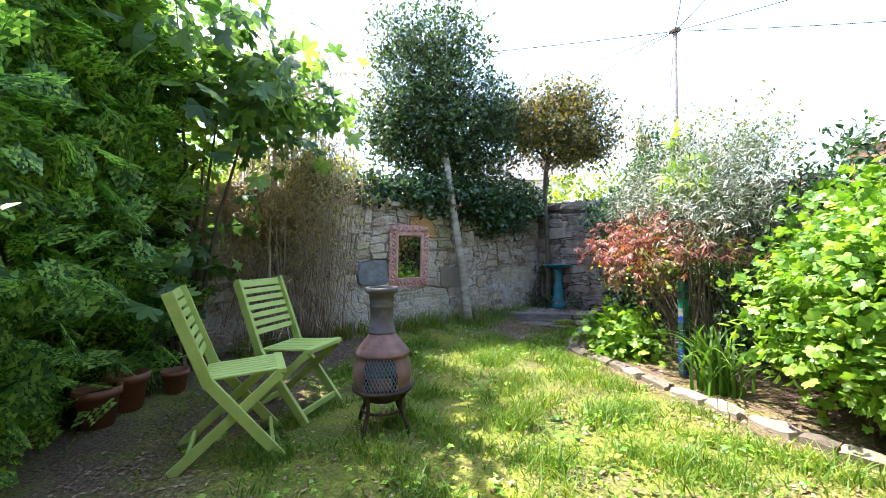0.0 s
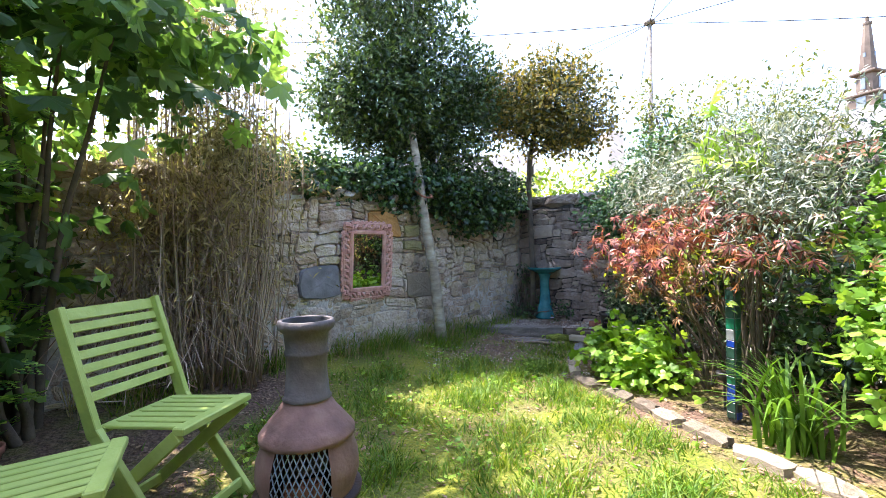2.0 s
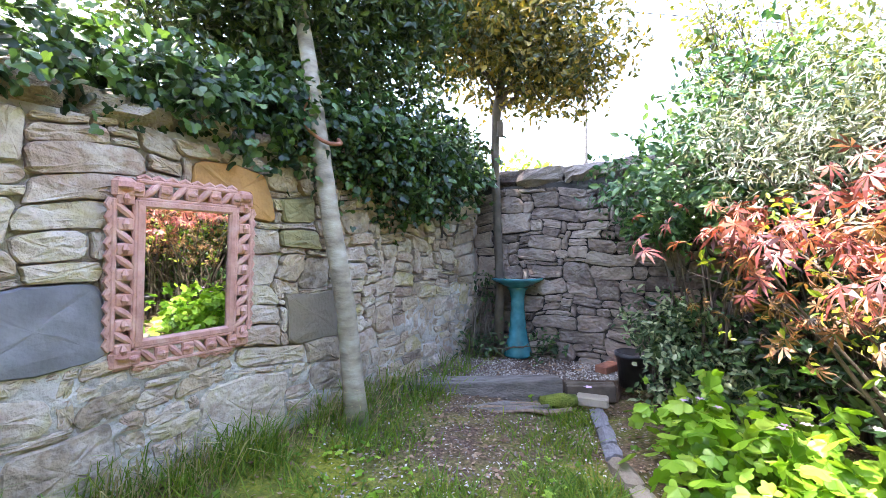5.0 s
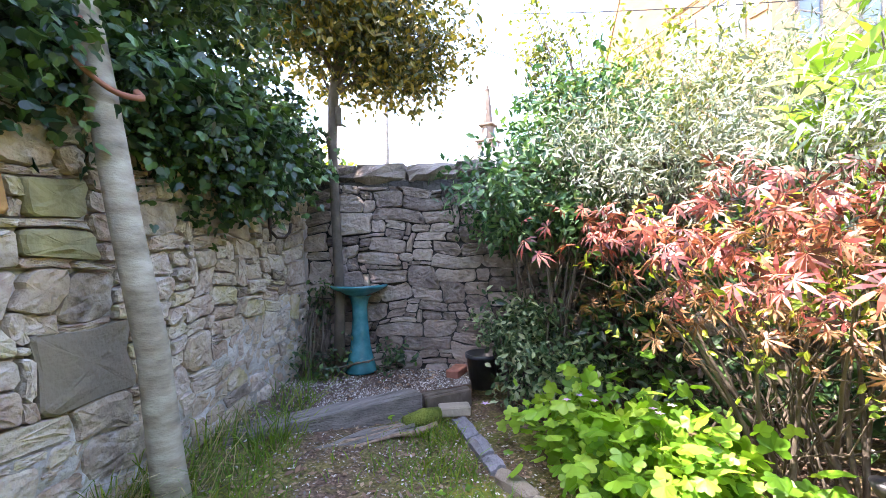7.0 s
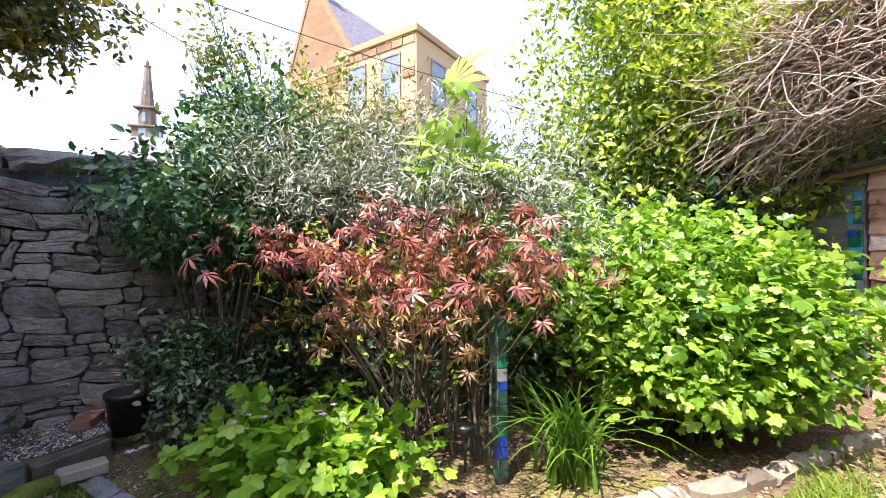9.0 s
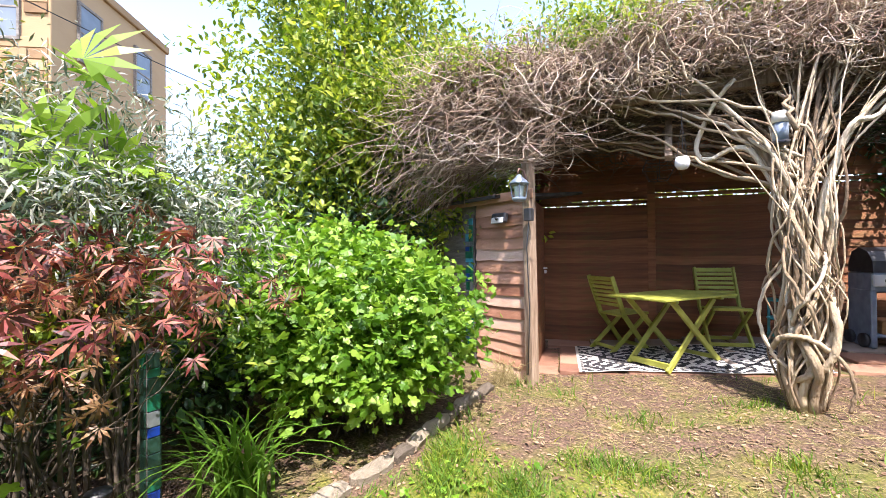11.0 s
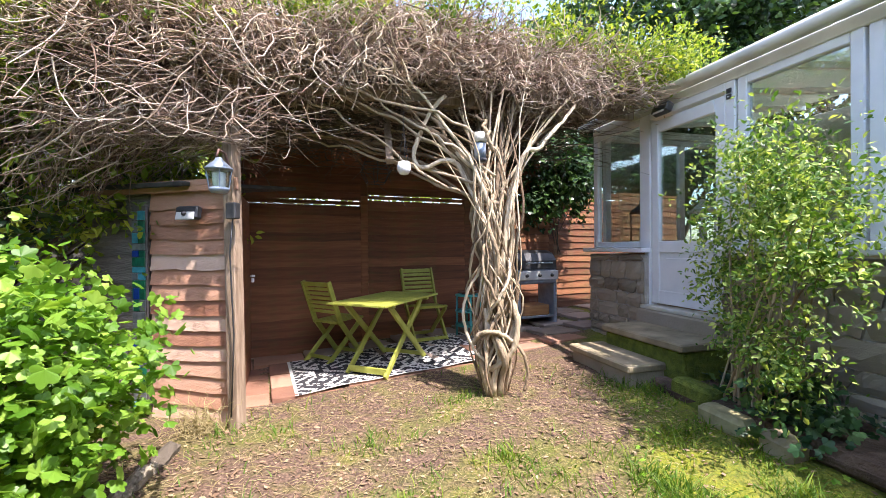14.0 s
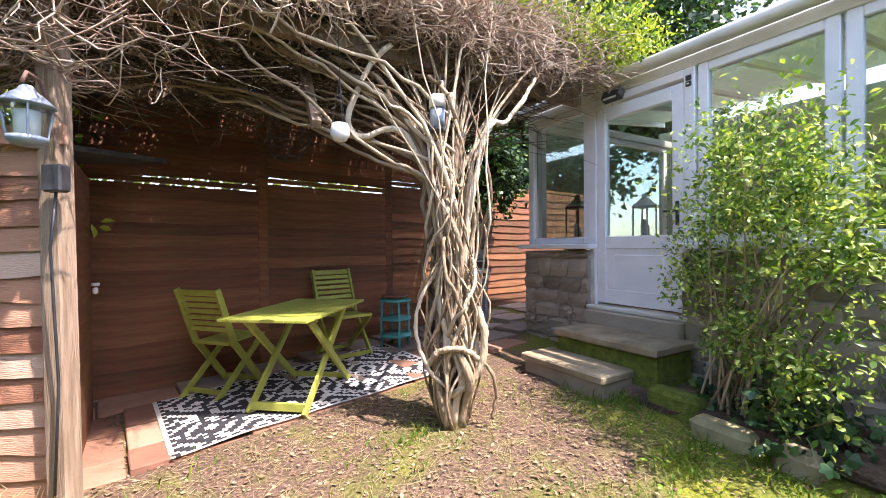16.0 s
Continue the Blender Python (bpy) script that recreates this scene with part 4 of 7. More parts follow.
def shed():
    z = gz(3.0, 1.0)
    sh = thing("shed", pose(SHED_X0, SHED_Y, z - 0.02), "small timber shed with sun-bleached overlapping boards and felt roof", "shed")
    wid = SHED_X1 - SHED_X0
    g = random.Random(2)
    boards = []
    for s in range(5):
        me = lap_board(20 + s, 1.0, 0.15)
        me.materials.append(M["shed_wood"])
        boards.append(me)
    for k in range(15):
        ob = new("board", g.choice(boards))
        ob.parent = sh
        ob.matrix_basis = Matrix.LocRotScale((0.43, 0.0, 0.09 + k * 0.118), Euler((0, g.gauss(0, 0.006), radians(180))), (0.74, 1, 1))
    put("side_wall", Build().bar((0.09, -0.06, 0.92), (0.86, -1.2, 0.92), 0.03, 1.85).mesh(), "fence_wood", sh)
    put("front_panel", box((wid - 0.84, 0.03, 1.85), (0.84 + (wid - 0.84) / 2, -0.03, 0.92)), "grey_wood", sh, "grey-green painted door panel")
    put("back_wall", box((0.7, 0.03, 1.85), (0.46, -0.045, 0.92)), "fence_wood", sh)
    put("corner_strip", box((0.05, 0.03, 1.82), (0.015, 0.012, 0.91)), "post_wood", sh)
    put("roof", Build().box((wid - 0.1, 1.5, 0.035), (wid / 2 + 0.32, -0.62, 1.93), pose(0, 0, 0, -6).to_3x3(), 0.004).mesh(), "felt", sh, "black felt roof")
    put("fascia", box((wid + 0.1, 0.02, 0.09), (wid / 2, 0.045, 1.845), 0.003), "shed_wood", sh)
    # mosaic strip along the board edge
    mats = ["tile_green", "tile_aqua", "tile_grey", "tile_blue", "tile_green", "tile_grey"]
    strip = thing("mosaic_strip", pose(SHED_X0 + 0.88, SHED_Y + 0.03, z), "mosaic strip of blue and green glass tiles on the shed", "mosaic")
    put("backing", box((0.14, 0.02, 1.66), (0, 0, 0.86), 0.003), "sootclay", strip)
    r = random.Random(9)
    h = 0.06
    while h < 1.62:
        t = r.uniform(0.05, 0.1)
        x = -0.065
        while x < 0.06:
            w = r.choice((0.13, 0.06, 0.07))
            w = min(w, 0.065 - x)
            put("tile", box((w - 0.006, 0.012, t - 0.006), (x + w / 2, 0.016, h + t / 2), 0.002), r.choice(mats), strip)
            x += w
        h += t


# ---- conservatory ----
CONS0 = Vector((-0.27, -1.86, 0))           # its free corner
SILL, DOOR0, HEAD = 1.25, 0.66, 2.72


def conservatory():
    ang = math.degrees(math.atan2(FACADE_DIR.y, FACADE_DIR.x))
    root = pose(CONS0.x, CONS0.y, 0, 0, 0, ang)      # local x along the face, local +y inwards to the left of it
    L, D = 4.6, 2.6
    con = put("conservatory_plinth", Build().box((0.98, 0.28, 1.25), (0.47, 0.16, 0.6), None, 0.01).box((L - 1.85, 0.28, 1.25), (1.85 + (L - 1.85) / 2, 0.16, 0.6), None, 0.01).box((0.9, 0.28, 0.66), (1.4, 0.16, 0.3), None, 0.01).box((0.28, D, 1.25), (0.12, D / 2 + 0.3, 0.6), None, 0.01).mesh(), "mortar", label="low sandstone wall under the conservatory windows", category="wall", kind="structure", m=root)
    g = random.Random(4)
    for s0, length in ((0.0, 0.94), (1.86, 2.7)):
        z = 0.06
        while z < 1.18:
            h = g.choice((0.11, 0.15, 0.2))
            h = min(h, 1.22 - z)
            s = s0
            while s < s0 + length - 0.03:
                w = min(g.uniform(0.14, 0.4), s0 + length - s)
                ob = new("stone", g.choice(rock_set("ashlar")))
                ob.parent = con
                ob.matrix_basis = Matrix.LocRotScale((s + w / 2, 0.02 - g.uniform(0, 0.008), z + h / 2), Euler((0, 0, g.gauss(0, 0.01))), (w - 0.01, 0.06, h - 0.01))
                s += w
            z += h
    put("window_sill", box((1.04, 0.2, 0.05), (0.46, 0.04, 1.275), 0.008), "white", con)
    put("window_sill", box((L - 1.86, 0.2, 0.05), (1.86 + (L - 1.86) / 2, 0.04, 1.275), 0.008), "white", con)

    def window(x0, x1, z0, z1, light):
        win = thing("window", root @ pose(0, 0, 0), "white plastic framed conservatory window", "window", "conservatory windows", kind="structure")
        b = Build()
        for x in (x0 + 0.04, x1 - 0.04):
            b.box((0.08, 0.07, z1 - z0), (x, 0.1, (z0 + z1) / 2), None, 0.008)
        for z in (z0 + 0.035, z1 - 0.035):
            b.box((x1 - x0 - 0.16, 0.065, 0.07), ((x0 + x1) / 2, 0.1, z), None, 0.008)
        put("window_frame", b.mesh(), "white", win)
        p = put("pane", box((x1 - x0 - 0.16, 0.008, z1 - z0 - 0.14), ((x0 + x1) / 2, 0.105, (z0 + z1) / 2), 0.001), "pane", win)
        p.visible_shadow = False
        return win

    window(0.0, 0.9, 1.3, HEAD, 0)
    for x in (1.96, 2.84, 3.72):
        window(x, x + 0.86, 1.3, HEAD, 0)
    side = thing("window", root, "white plastic framed conservatory side window", "window", "conservatory windows", kind="structure")
    b = Build()
    for y in (0.14, D / 2, D):
        b.box((0.07, 0.08, HEAD - 1.3), (0.1, y + 0.05, (1.3 + HEAD) / 2), None, 0.006)
    for z in (1.33, HEAD - 0.03):
        b.box((0.065, D, 0.07), (0.1, D / 2 + 0.12, z), None, 0.006)
    put("window_frame", b.mesh(), "white", side)
    put("pane", box((0.008, D - 0.1, HEAD - 1.44), (0.105, D / 2 + 0.12, (1.3 + HEAD) / 2), 0.001), "pane", side).visible_shadow = False
    # door
    door = thing("door", root, "white half-glazed conservatory door, closed", "door", kind="structure")
    b = Build()
    for x in (0.94, 1.9):
        b.box((0.09, 0.09, HEAD - DOOR0), (x, 0.1, (HEAD + DOOR0) / 2), None, 0.008)
    b.box((0.87, 0.09, 0.07), (1.42, 0.1, HEAD - 0.035), None, 0.006)
    put("door_frame", b.mesh(), "white", door)
    b = Build()
    for x in (1.04, 1.8):
        b.box((0.1, 0.055, 1.9), (x, 0.09, DOOR0 + 0.06 + 0.95), None, 0.008)
    for z, h in ((DOOR0 + 0.13, 0.14), (1.31, 0.12), (2.56, 0.12)):
        b.box((0.66, 0.054, h), (1.42, 0.09, z), None, 0.008)
    b.box((0.66, 0.03, 0.5), (1.42, 0.095, 1.02), None, 0.004).box((0.5, 0.042, 0.36), (1.42, 0.093, 1.02), None, 0.012)
    put("door_leaf", b.mesh(), "white", door)
    put("door_handle", Build().box((0.03, 0.015, 0.2), (1.8, 0.055, 1.55), None, 0.004).box((0.12, 0.018, 0.02), (1.75, 0.03, 1.57), None, 0.005).mesh(), "black", door)
    put("pane", box((0.66, 0.008, 1.14), (1.42, 0.1, 1.935), 0.001), "pane", door).visible_shadow = False
    put("threshold", box((0.98, 0.2, 0.035), (1.42, 0.06, DOOR0 + 0.02), 0.006), "cream", door)
    # head, gutter and roof
    head = put("eaves_beam", Build().box((L, 0.12, 0.1), (L / 2, 0.12, HEAD + 0.05), None, 0.008).box((0.12, D, 0.1), (0.1, D / 2 + 0.19, HEAD + 0.051), None, 0.008).mesh(), "cream", label="cream eaves beam above the conservatory windows", category="beam", kind="structure", m=root)
    put("gutter", Build().tube([(-0.12, -0.03, HEAD + 0.12), (L, -0.03, HEAD + 0.12)], 0.055, 12).mesh(True), "cream", head, "cream plastic gutter")
    b = Build()
    for k in range(8):
        b.bar((0.08 + k * 0.64, 0.1, HEAD + 0.1), (0.08 + k * 0.64, D + 0.1, HEAD + 0.36), 0.05, 0.06)
    roof = put("conservatory_roof", b.mesh(), "white", label="white glazing bars of a sloping glass roof", category="roof", kind="structure", m=root)
    b = Build()
    put("roof_pane", b.box((L, math.hypot(D, 0.26), 0.012), (L / 2, D / 2 + 0.1, HEAD + 0.27), pose(0, 0, 0, math.degrees(math.atan2(0.26, D))).to_3x3(), 0.001).mesh(), "polycarbonate", roof, "milky translucent roof sheet")
    put("conservatory_floor", box((L - 0.3, D - 0.1, 0.05), (L / 2 + 0.15, D / 2 + 0.3, DOOR0 - 0.03)), "pine", label="timber floor inside the conservatory", category="floor", kind="structure", m=root)
    put("house_wall", box((L + 6, 0.3, 3.0), (L / 2 + 2.9, D + 0.42, 1.5)), "sage", label="sage green house wall behind the conservatory", category="wall", kind="structure", m=root)
    put("house_end_wall", box((0.3, D + 0.2, 3.5), (L + 0.16, D / 2 + 0.26, 1.75)), "ashlar", label="sandstone return wall of the house", category="wall", kind="structure", m=root)
    # inside: a pine bench with lanterns and candles
    bench = thing("pine_bench", root @ pose(0.7, 0.5, DOOR0 - 0.005), "low orange pine bench inside the window", "bench")
    put("top", box((1.3, 0.34, 0.06), (0.2, 0, 0.66), 0.006), "pine", bench)
    for x in (-0.38, 0.78):
        put("leg", box((0.07, 0.3, 0.63), (x, 0, 0.315), 0.005), "pine", bench)
    for px, py, pz, s, mat, lab in ((0.36, 0.5, DOOR0 + 0.685, 1.0, "black", "black metal lantern with cream candles inside window"), (1.2, 0.52, DOOR0 + 0.685, 0.85, "ceramic", "white pierced lantern on the pine bench")):
        la = thing("lantern", root @ pose(px, py, pz), lab, "lantern")
        b = Build()
        for x in (-0.09, 0.09):
            for y in (-0.09, 0.09):
                b.box((0.014, 0.014, 0.36 * s), (x * s, y * s, 0.2 * s), None, 0.002)
        b.box((0.21 * s, 0.21 * s, 0.02), (0, 0, 0.01), None, 0.004).box((0.21 * s, 0.21 * s, 0.02), (0, 0, 0.38 * s), None, 0.004)
        put("cage", b.mesh(), mat, la)
        put("cap", Build().lathe([(0.15 * s, 0.392 * s), (0.09 * s, 0.44 * s), (0.03 * s, 0.5 * s), (0.035 * s, 0.53 * s), (0.001, 0.54 * s)], 12).mesh(True), mat, la)
        for x, y, h in ((-0.03, 0.02, 0.2), (0.04, -0.02, 0.14)):
            put("candle", Build().lathe([(0.001, 0.02), (0.03 * s, 0.02), (0.03 * s, h), (0.001, h)], 14, (x * s, y * s, 0)).mesh(True), "cream", la)


def steps():
    ang = math.degrees(math.atan2(FACADE_DIR.y, FACADE_DIR.x))
    root = pose(CONS0.x, CONS0.y, 0, 0, 0, ang)
    st = thing("garden_steps", root, "two weathered sandstone steps with mossy risers", "steps", kind="structure")
    for name, x0, x1, y0, y1, z in (("tread", 1.0, 2.0, -0.57, -0.06, 0.53), ("tread", 0.93, 1.8, -0.9, -0.5, 0.335)):
        put(name, box((x1 - x0, y1 - y0, 0.065), ((x0 + x1) / 2, (y0 + y1) / 2, z - 0.03), 0.012), "stepstone", st)
    put("riser", box((0.96, 0.46, 0.46), (1.5, -0.3, 0.225), 0.01), "moss", st, "moss-covered stone riser")
    put("riser", box((0.83, 0.36, 0.3), (1.365, -0.69, 0.145), 0.01), "ashlar", st)
    put("top_riser", box((0.95, 0.1, 0.14), (1.42, -0.052, 0.59), 0.01), "ashlar", st)


# ---- patio ----
def patio():
    """Red slabs along the lawn edge, grey ones behind, each a piece."""
    g = random.Random(8)
    base = put("patio", box((0.3, 0.3, 0.02), (1.0, -1.2, -0.02)), "soil", label="patio of red and grey paving slabs", category="patio", kind="structure")
    e1, e2 = FENCE_DIR, Vector((FENCE_DIR.y, -FENCE_DIR.x, 0))
    o = Vector((2.95, 1.02, 0))
    row, depth = 0, 0.0
    while depth < 2.1:
        h = 0.3 if row == 0 else g.choice((0.42, 0.5))
        s = -0.1 if row else 0.0
        while s < 5.4:
            w = g.choice((0.45, 0.6, 0.55)) if row else g.uniform(0.42, 0.75)
            c = o - e1 * (s + w / 2) + e2 * (depth + h / 2)
            if (c - CONS0).dot(Vector((-FACADE_DIR.y, FACADE_DIR.x, 0))) < -0.1 or (c - CONS0).dot(FACADE_DIR) < -0.1:
                z0 = gz(c.x, c.y)
                me = box((w - 0.014, h - 0.014, 0.05), (0, 0, -0.012), 0.006)
                # reddish paving at the shed end too, the darker tone standing in for shade
                ob = put("slab", me, "redslab" if row == 0 or (row == 1 and g.random() < 0.5) or (row < 4 and s < 0.7) else "slabs", base)
                ob.matrix_basis = Matrix.LocRotScale((c.x, c.y, z0 + 0.004), Euler((g.gauss(0, 0.006), g.gauss(0, 0.006), math.atan2(e1.y, e1.x))), None)
            s += w
        depth += h
        row += 1


# ---- kerb stones round the bed ----
def kerb_stones():
    g = random.Random(6)
    pts = [Vector((x, y, 0)) for x, y in KERB]
    i, carry = 0, 0.0
    bed = put("bed_edging", Build().tube([(p.x + 0.04, p.y, gz(p.x, p.y) - 0.02) for p in pts], 0.025, 5).mesh(), "soil", label="bed edging of pale stones set on the lawn edge", category="kerb", kind="structure")
    for i in range(len(pts) - 1):
        a, b = pts[i], pts[i + 1]
        d = (b - a).normalized()
        s, L = 0.0, (b - a).length
        while s < L - 0.06:
            w = min(g.uniform(0.17, 0.3), L - s)
            c = a + d * (s + w / 2)
            ob = new("kerb_stone", g.choice(rock_set("kerb" if c.y < 5.6 else "grey_slab")))
            ob.parent = bed
            ob.matrix_basis = Matrix.LocRotScale((c.x + g.gauss(0, 0.008), c.y, gz(c.x, c.y) + 0.022), Euler((g.gauss(radians(-80), 0.08), g.gauss(0, 0.03), math.atan2(d.y, d.x) + g.gauss(0, 0.05)), "XYZ"), (w - 0.012, 0.085, 0.09))
            s += w


# ---- planting ----
def tree(name, at, trunk_pts, radii, blobs, leaves, size, shape, mat, bark, label, seed, per=9, fill=0.6, limbs=14, sides=10, rough=0.22, droop=0.1):
    t = thing(name, pose(*at), label, "tree")
    tr = Build().tube(trunk_pts, radii, sides)
    put("trunk", tr.mesh(True), bark, t)
    g = np.random.default_rng(seed)
    tops = np.concatenate([points_in(seed + i, c, np.array(r) * 0.75, max(3, limbs // len(blobs))) for i, (c, r) in enumerate(blobs)])
    base = np.array(trunk_pts[-2])
    n = len(tops)
    k = 7
    q = np.linspace(0, 1, k)[None, :, None]
    start = base + (np.array(trunk_pts[-1]) - base) * g.random((n, 1))
    mid = (start + tops) / 2 + g.normal(size=(n, 3)) * 0.12
    p = start[:, None] * (1 - q) ** 2 + 2 * mid[:, None] * q * (1 - q) + tops[:, None] * q * q
    rr = np.linspace(1, 0.2, k)[None] * (radii[-1] * (0.35 + 0.3 * g.random((n, 1))))
    for i in range(n):
        put("limb", tubes((p[i:i + 1], rr[i:i + 1]), 5), bark, t)
    put("crown", crown(seed, blobs, leaves, size, shape, per, fill, droop, rough), mat, t)
    return t


def bush(name, at, blobs, leaves, size, shape, mat, label, seed, stem="darkbark", n=26, per=9, fill=0.6, r0=0.012, category="shrub", droop=0.1, rough=0.22, spread=1.6, base=(0, 0, 0), up=0.6, wide=0.08):
    b = thing(name, pose(*at), label, category)
    tops = np.concatenate([points_in(seed + i, c, np.array(r) * 0.85, max(2, n // len(blobs))) for i, (c, r) in enumerate(blobs)])
    put("branching", stems(seed, base, tops, r0=r0, spread=wide), stem, b)["kind"] = "stuff"
    put("foliage", crown(seed, blobs, leaves, size, shape, per, fill, droop, rough, spread, up), mat, b)
    return b


def planting():
    zt = gz(0.4, 6.3)
    holly = tree("holly_tree", (0.42, 6.28, zt - 0.05), [(0, 0, 0), (-0.02, 0.01, 0.25), (-0.06, 0.0, 0.7), (-0.14, -0.01, 1.2), (-0.2, 0.0, 1.65), (-0.25, 0.08, 2.1), (-0.33, 0.32, 2.7), (-0.42, 0.5, 3.4)], [0.075, 0.062, 0.056, 0.052, 0.05, 0.045, 0.04, 0.02],
                 [((-0.5, 0.5, 3.1), (1.0, 0.75, 0.85)), ((0.1, 0.65, 2.45), (0.7, 0.5, 0.5)), ((-1.05, 0.3, 2.75), (0.5, 0.5, 0.5)), ((-0.5, 0.45, 4.0), (0.9, 0.65, 0.6)), ((0.4, 0.6, 3.0), (0.45, 0.45, 0.65)), ((-0.5, 0.5, 2.35), (0.6, 0.4, 0.35)), ((-0.35, 0.1, 2.9), (0.5, 0.35, 0.6))], 36000, 0.062, "oval", "lf_holly", "bark", "slim tree with pale trunk and dark glossy evergreen crown", 21, fill=0.75)
    put("rope", Build().tube(spline(((-0.25, -0.045, 1.86), (-0.28, -0.06, 1.78), (-0.27, -0.075, 1.7), (-0.21, -0.085, 1.64), (-0.15, -0.075, 1.615), (-0.09, -0.06, 1.62), (-0.1, -0.03, 1.65)), 20), np.linspace(0.006, 0.013, 20), 7).mesh(True), "terracotta", holly, "old brown rope tied round the trunk")
    zc = 0.15
    tree("corner_tree", (1.74, 7.24, zc), [(0, 0, 0), (0.02, 0, 0.6), (0.0, 0, 1.2), (-0.02, 0, 1.8), (0, 0, 2.15), (0.05, 0, 2.5)], [0.045, 0.038, 0.036, 0.035, 0.04, 0.03],
         [((0.2, -0.05, 2.75), (0.95, 0.85, 0.5)), ((-0.35, 0, 2.95), (0.6, 0.6, 0.55)), ((0.35, 0, 3.2), (0.6, 0.6, 0.4)), ((0.6, -0.1, 2.5), (0.5, 0.5, 0.3))], 19000, 0.06, "oval", "lf_bronze", "darkbark", "small standard tree with bronze-green leaves in the wall corner", 22, fill=0.85)
    put("tag", box((0.05, 0.02, 0.14), (1.75, 7.19, 2.15), 0.004), "darkbark", label="small brown wooden tag on the corner tree", category="tag")
    # ivy over the top of the wall
    ivy = bush("wall_ivy", (0.3, 6.75, 1.75), [((-0.2, -0.05, 0.12), (0.7, 0.5, 0.2)), ((0.4, 0.2, 0.0), (0.55, 0.45, 0.42)), ((0.75, 0.5, 0.05), (0.5, 0.4, 0.45)), ((0.15, 0.02, 0.1), (0.45, 0.35, 0.3)), ((1.15, 0.75, 0.15), (0.4, 0.35, 0.28)), ((-0.9, -0.55, 0.15), (0.6, 0.4, 0.2)), ((-0.45, -0.25, 0.18), (0.5, 0.35, 0.22)), ((-1.2, -0.95, 0.1), (0.4, 0.3, 0.22)), ((-1.6, -1.25, 0.12), (0.36, 0.3, 0.18)), ((-0.75, -0.62, 0.05), (0.34, 0.28, 0.22)), ((-0.35, -0.33, 0.02), (0.34, 0.28, 0.26)), ((0.02, -0.1, -0.02), (0.3, 0.28, 0.3)), ((0.32, 0.1, -0.1), (0.3, 0.26, 0.34))], 18500, 0.06, "ivy", "lf_ivy", "dark ivy hanging over the top of the stone wall", 31, droop=0.5, fill=0.5, category="ivy", n=40, r0=0.008)
    bush("corner_ivy", (2.42, 5.97, gz(2.4, 6.0)), [((0, 0, 0.35), (0.22, 0.22, 0.38)), ((0.18, -0.15, 0.25), (0.28, 0.25, 0.28)), ((0.05, 0.2, 0.55), (0.18, 0.2, 0.2))], 3400, 0.055, "oval", "lf_pale_ivy", "clump of dark ivy with pale leaf edges on soil", 32, category="ivy")
    bush("bath_weeds", (1.6, 7.35, 0.17), [((0, 0, 0.1), (0.3, 0.2, 0.15)), ((0.15, 0.12, 0.6), (0.16, 0.12, 0.2)), ((0.55, -0.35, 0.1), (0.3, 0.2, 0.14))], 800, 0.05, "oval", "lf_ivy", "low ivy and weeds at the foot of the wall", 33, category="weeds")
    # the bed
    bush("hardy_geranium", (1.9, 5.12, gz(1.9, 5.1)), [((0, 0, 0.2), (0.34, 0.36, 0.24)), ((0.15, 0.3, 0.15), (0.28, 0.28, 0.2)), ((0.05, -0.3, 0.14), (0.26, 0.28, 0.18))], 900, 0.095, "lobed", "lf_geran", "clump of bright green hardy geranium with lilac flowers", 34, category="plant", stem="lf_geran", r0=0.004, per=3, n=40, up=1.3, wide=0.12)
    g = np.random.default_rng(2)
    fl = np.array((1.9, 5.15, gz(1.9, 5.1) + 0.42)) + g.normal(size=(7, 3)) * np.array((0.2, 0.22, 0.03))
    pp = np.repeat(fl, 5, 0)
    aa = np.tile(np.array([(math.cos(a), math.sin(a), 0.3) for a in np.linspace(0, 5.03, 5)]), (7, 1))
    put("geranium_flowers", place_leaves(pp, aa, np.tile((0.0, 0, 1), (35, 1)), np.full(35, 0.022), "oval"), "petal", label="small lilac geranium flowers above the leaves", category="flowers", kind="stuff")
    maple = bush("japanese_maple", (2.4, 4.6, 0.02), [((-0.6, 0.3, 1.08), (0.34, 0.45, 0.1)), ((-0.5, -0.5, 1.12), (0.42, 0.5, 0.12)), ((-0.35, 0.65, 1.2), (0.35, 0.35, 0.1)), ((-0.3, 0.0, 1.27), (0.5, 0.7, 0.12)), ((-0.66, -0.05, 0.95), (0.3, 0.4, 0.08))], 380, 0.085, "maple", "lf_maple", "red-leaved japanese maple with arching bare stems", 35, n=12, per=4, fill=0.6, r0=0.014, droop=0.45, category="shrub", stem="darkbark", wide=0.1, up=0.9)
    put("lower_foliage", crown(36, [((-0.4, 0.0, 0.82), (0.5, 0.7, 0.12)), ((-0.2, -0.2, 1.05), (0.6, 0.85, 0.2))], 360, 0.065, "maple", 4, 0.9, 0.5), "lf_maple2", maple, "browner lower leaves")
    put("green_spray", crown(29, [((-0.3, -0.1, 0.95), (0.6, 0.85, 0.4))], 900, 0.04, "oval", 6, 0.95, 0.2), "lf_tree", maple, "small yellow-green leaves among the stems")
    tw = put("fine_twiggery", stems(37, (0, 0, 0.1), points_in(38, (-0.4, 0, 0.9), (0.6, 0.8, 0.3), 26), r0=0.005, r1=0.0015, wob=0.25), "darkbark", maple)
    tw["kind"] = "stuff"
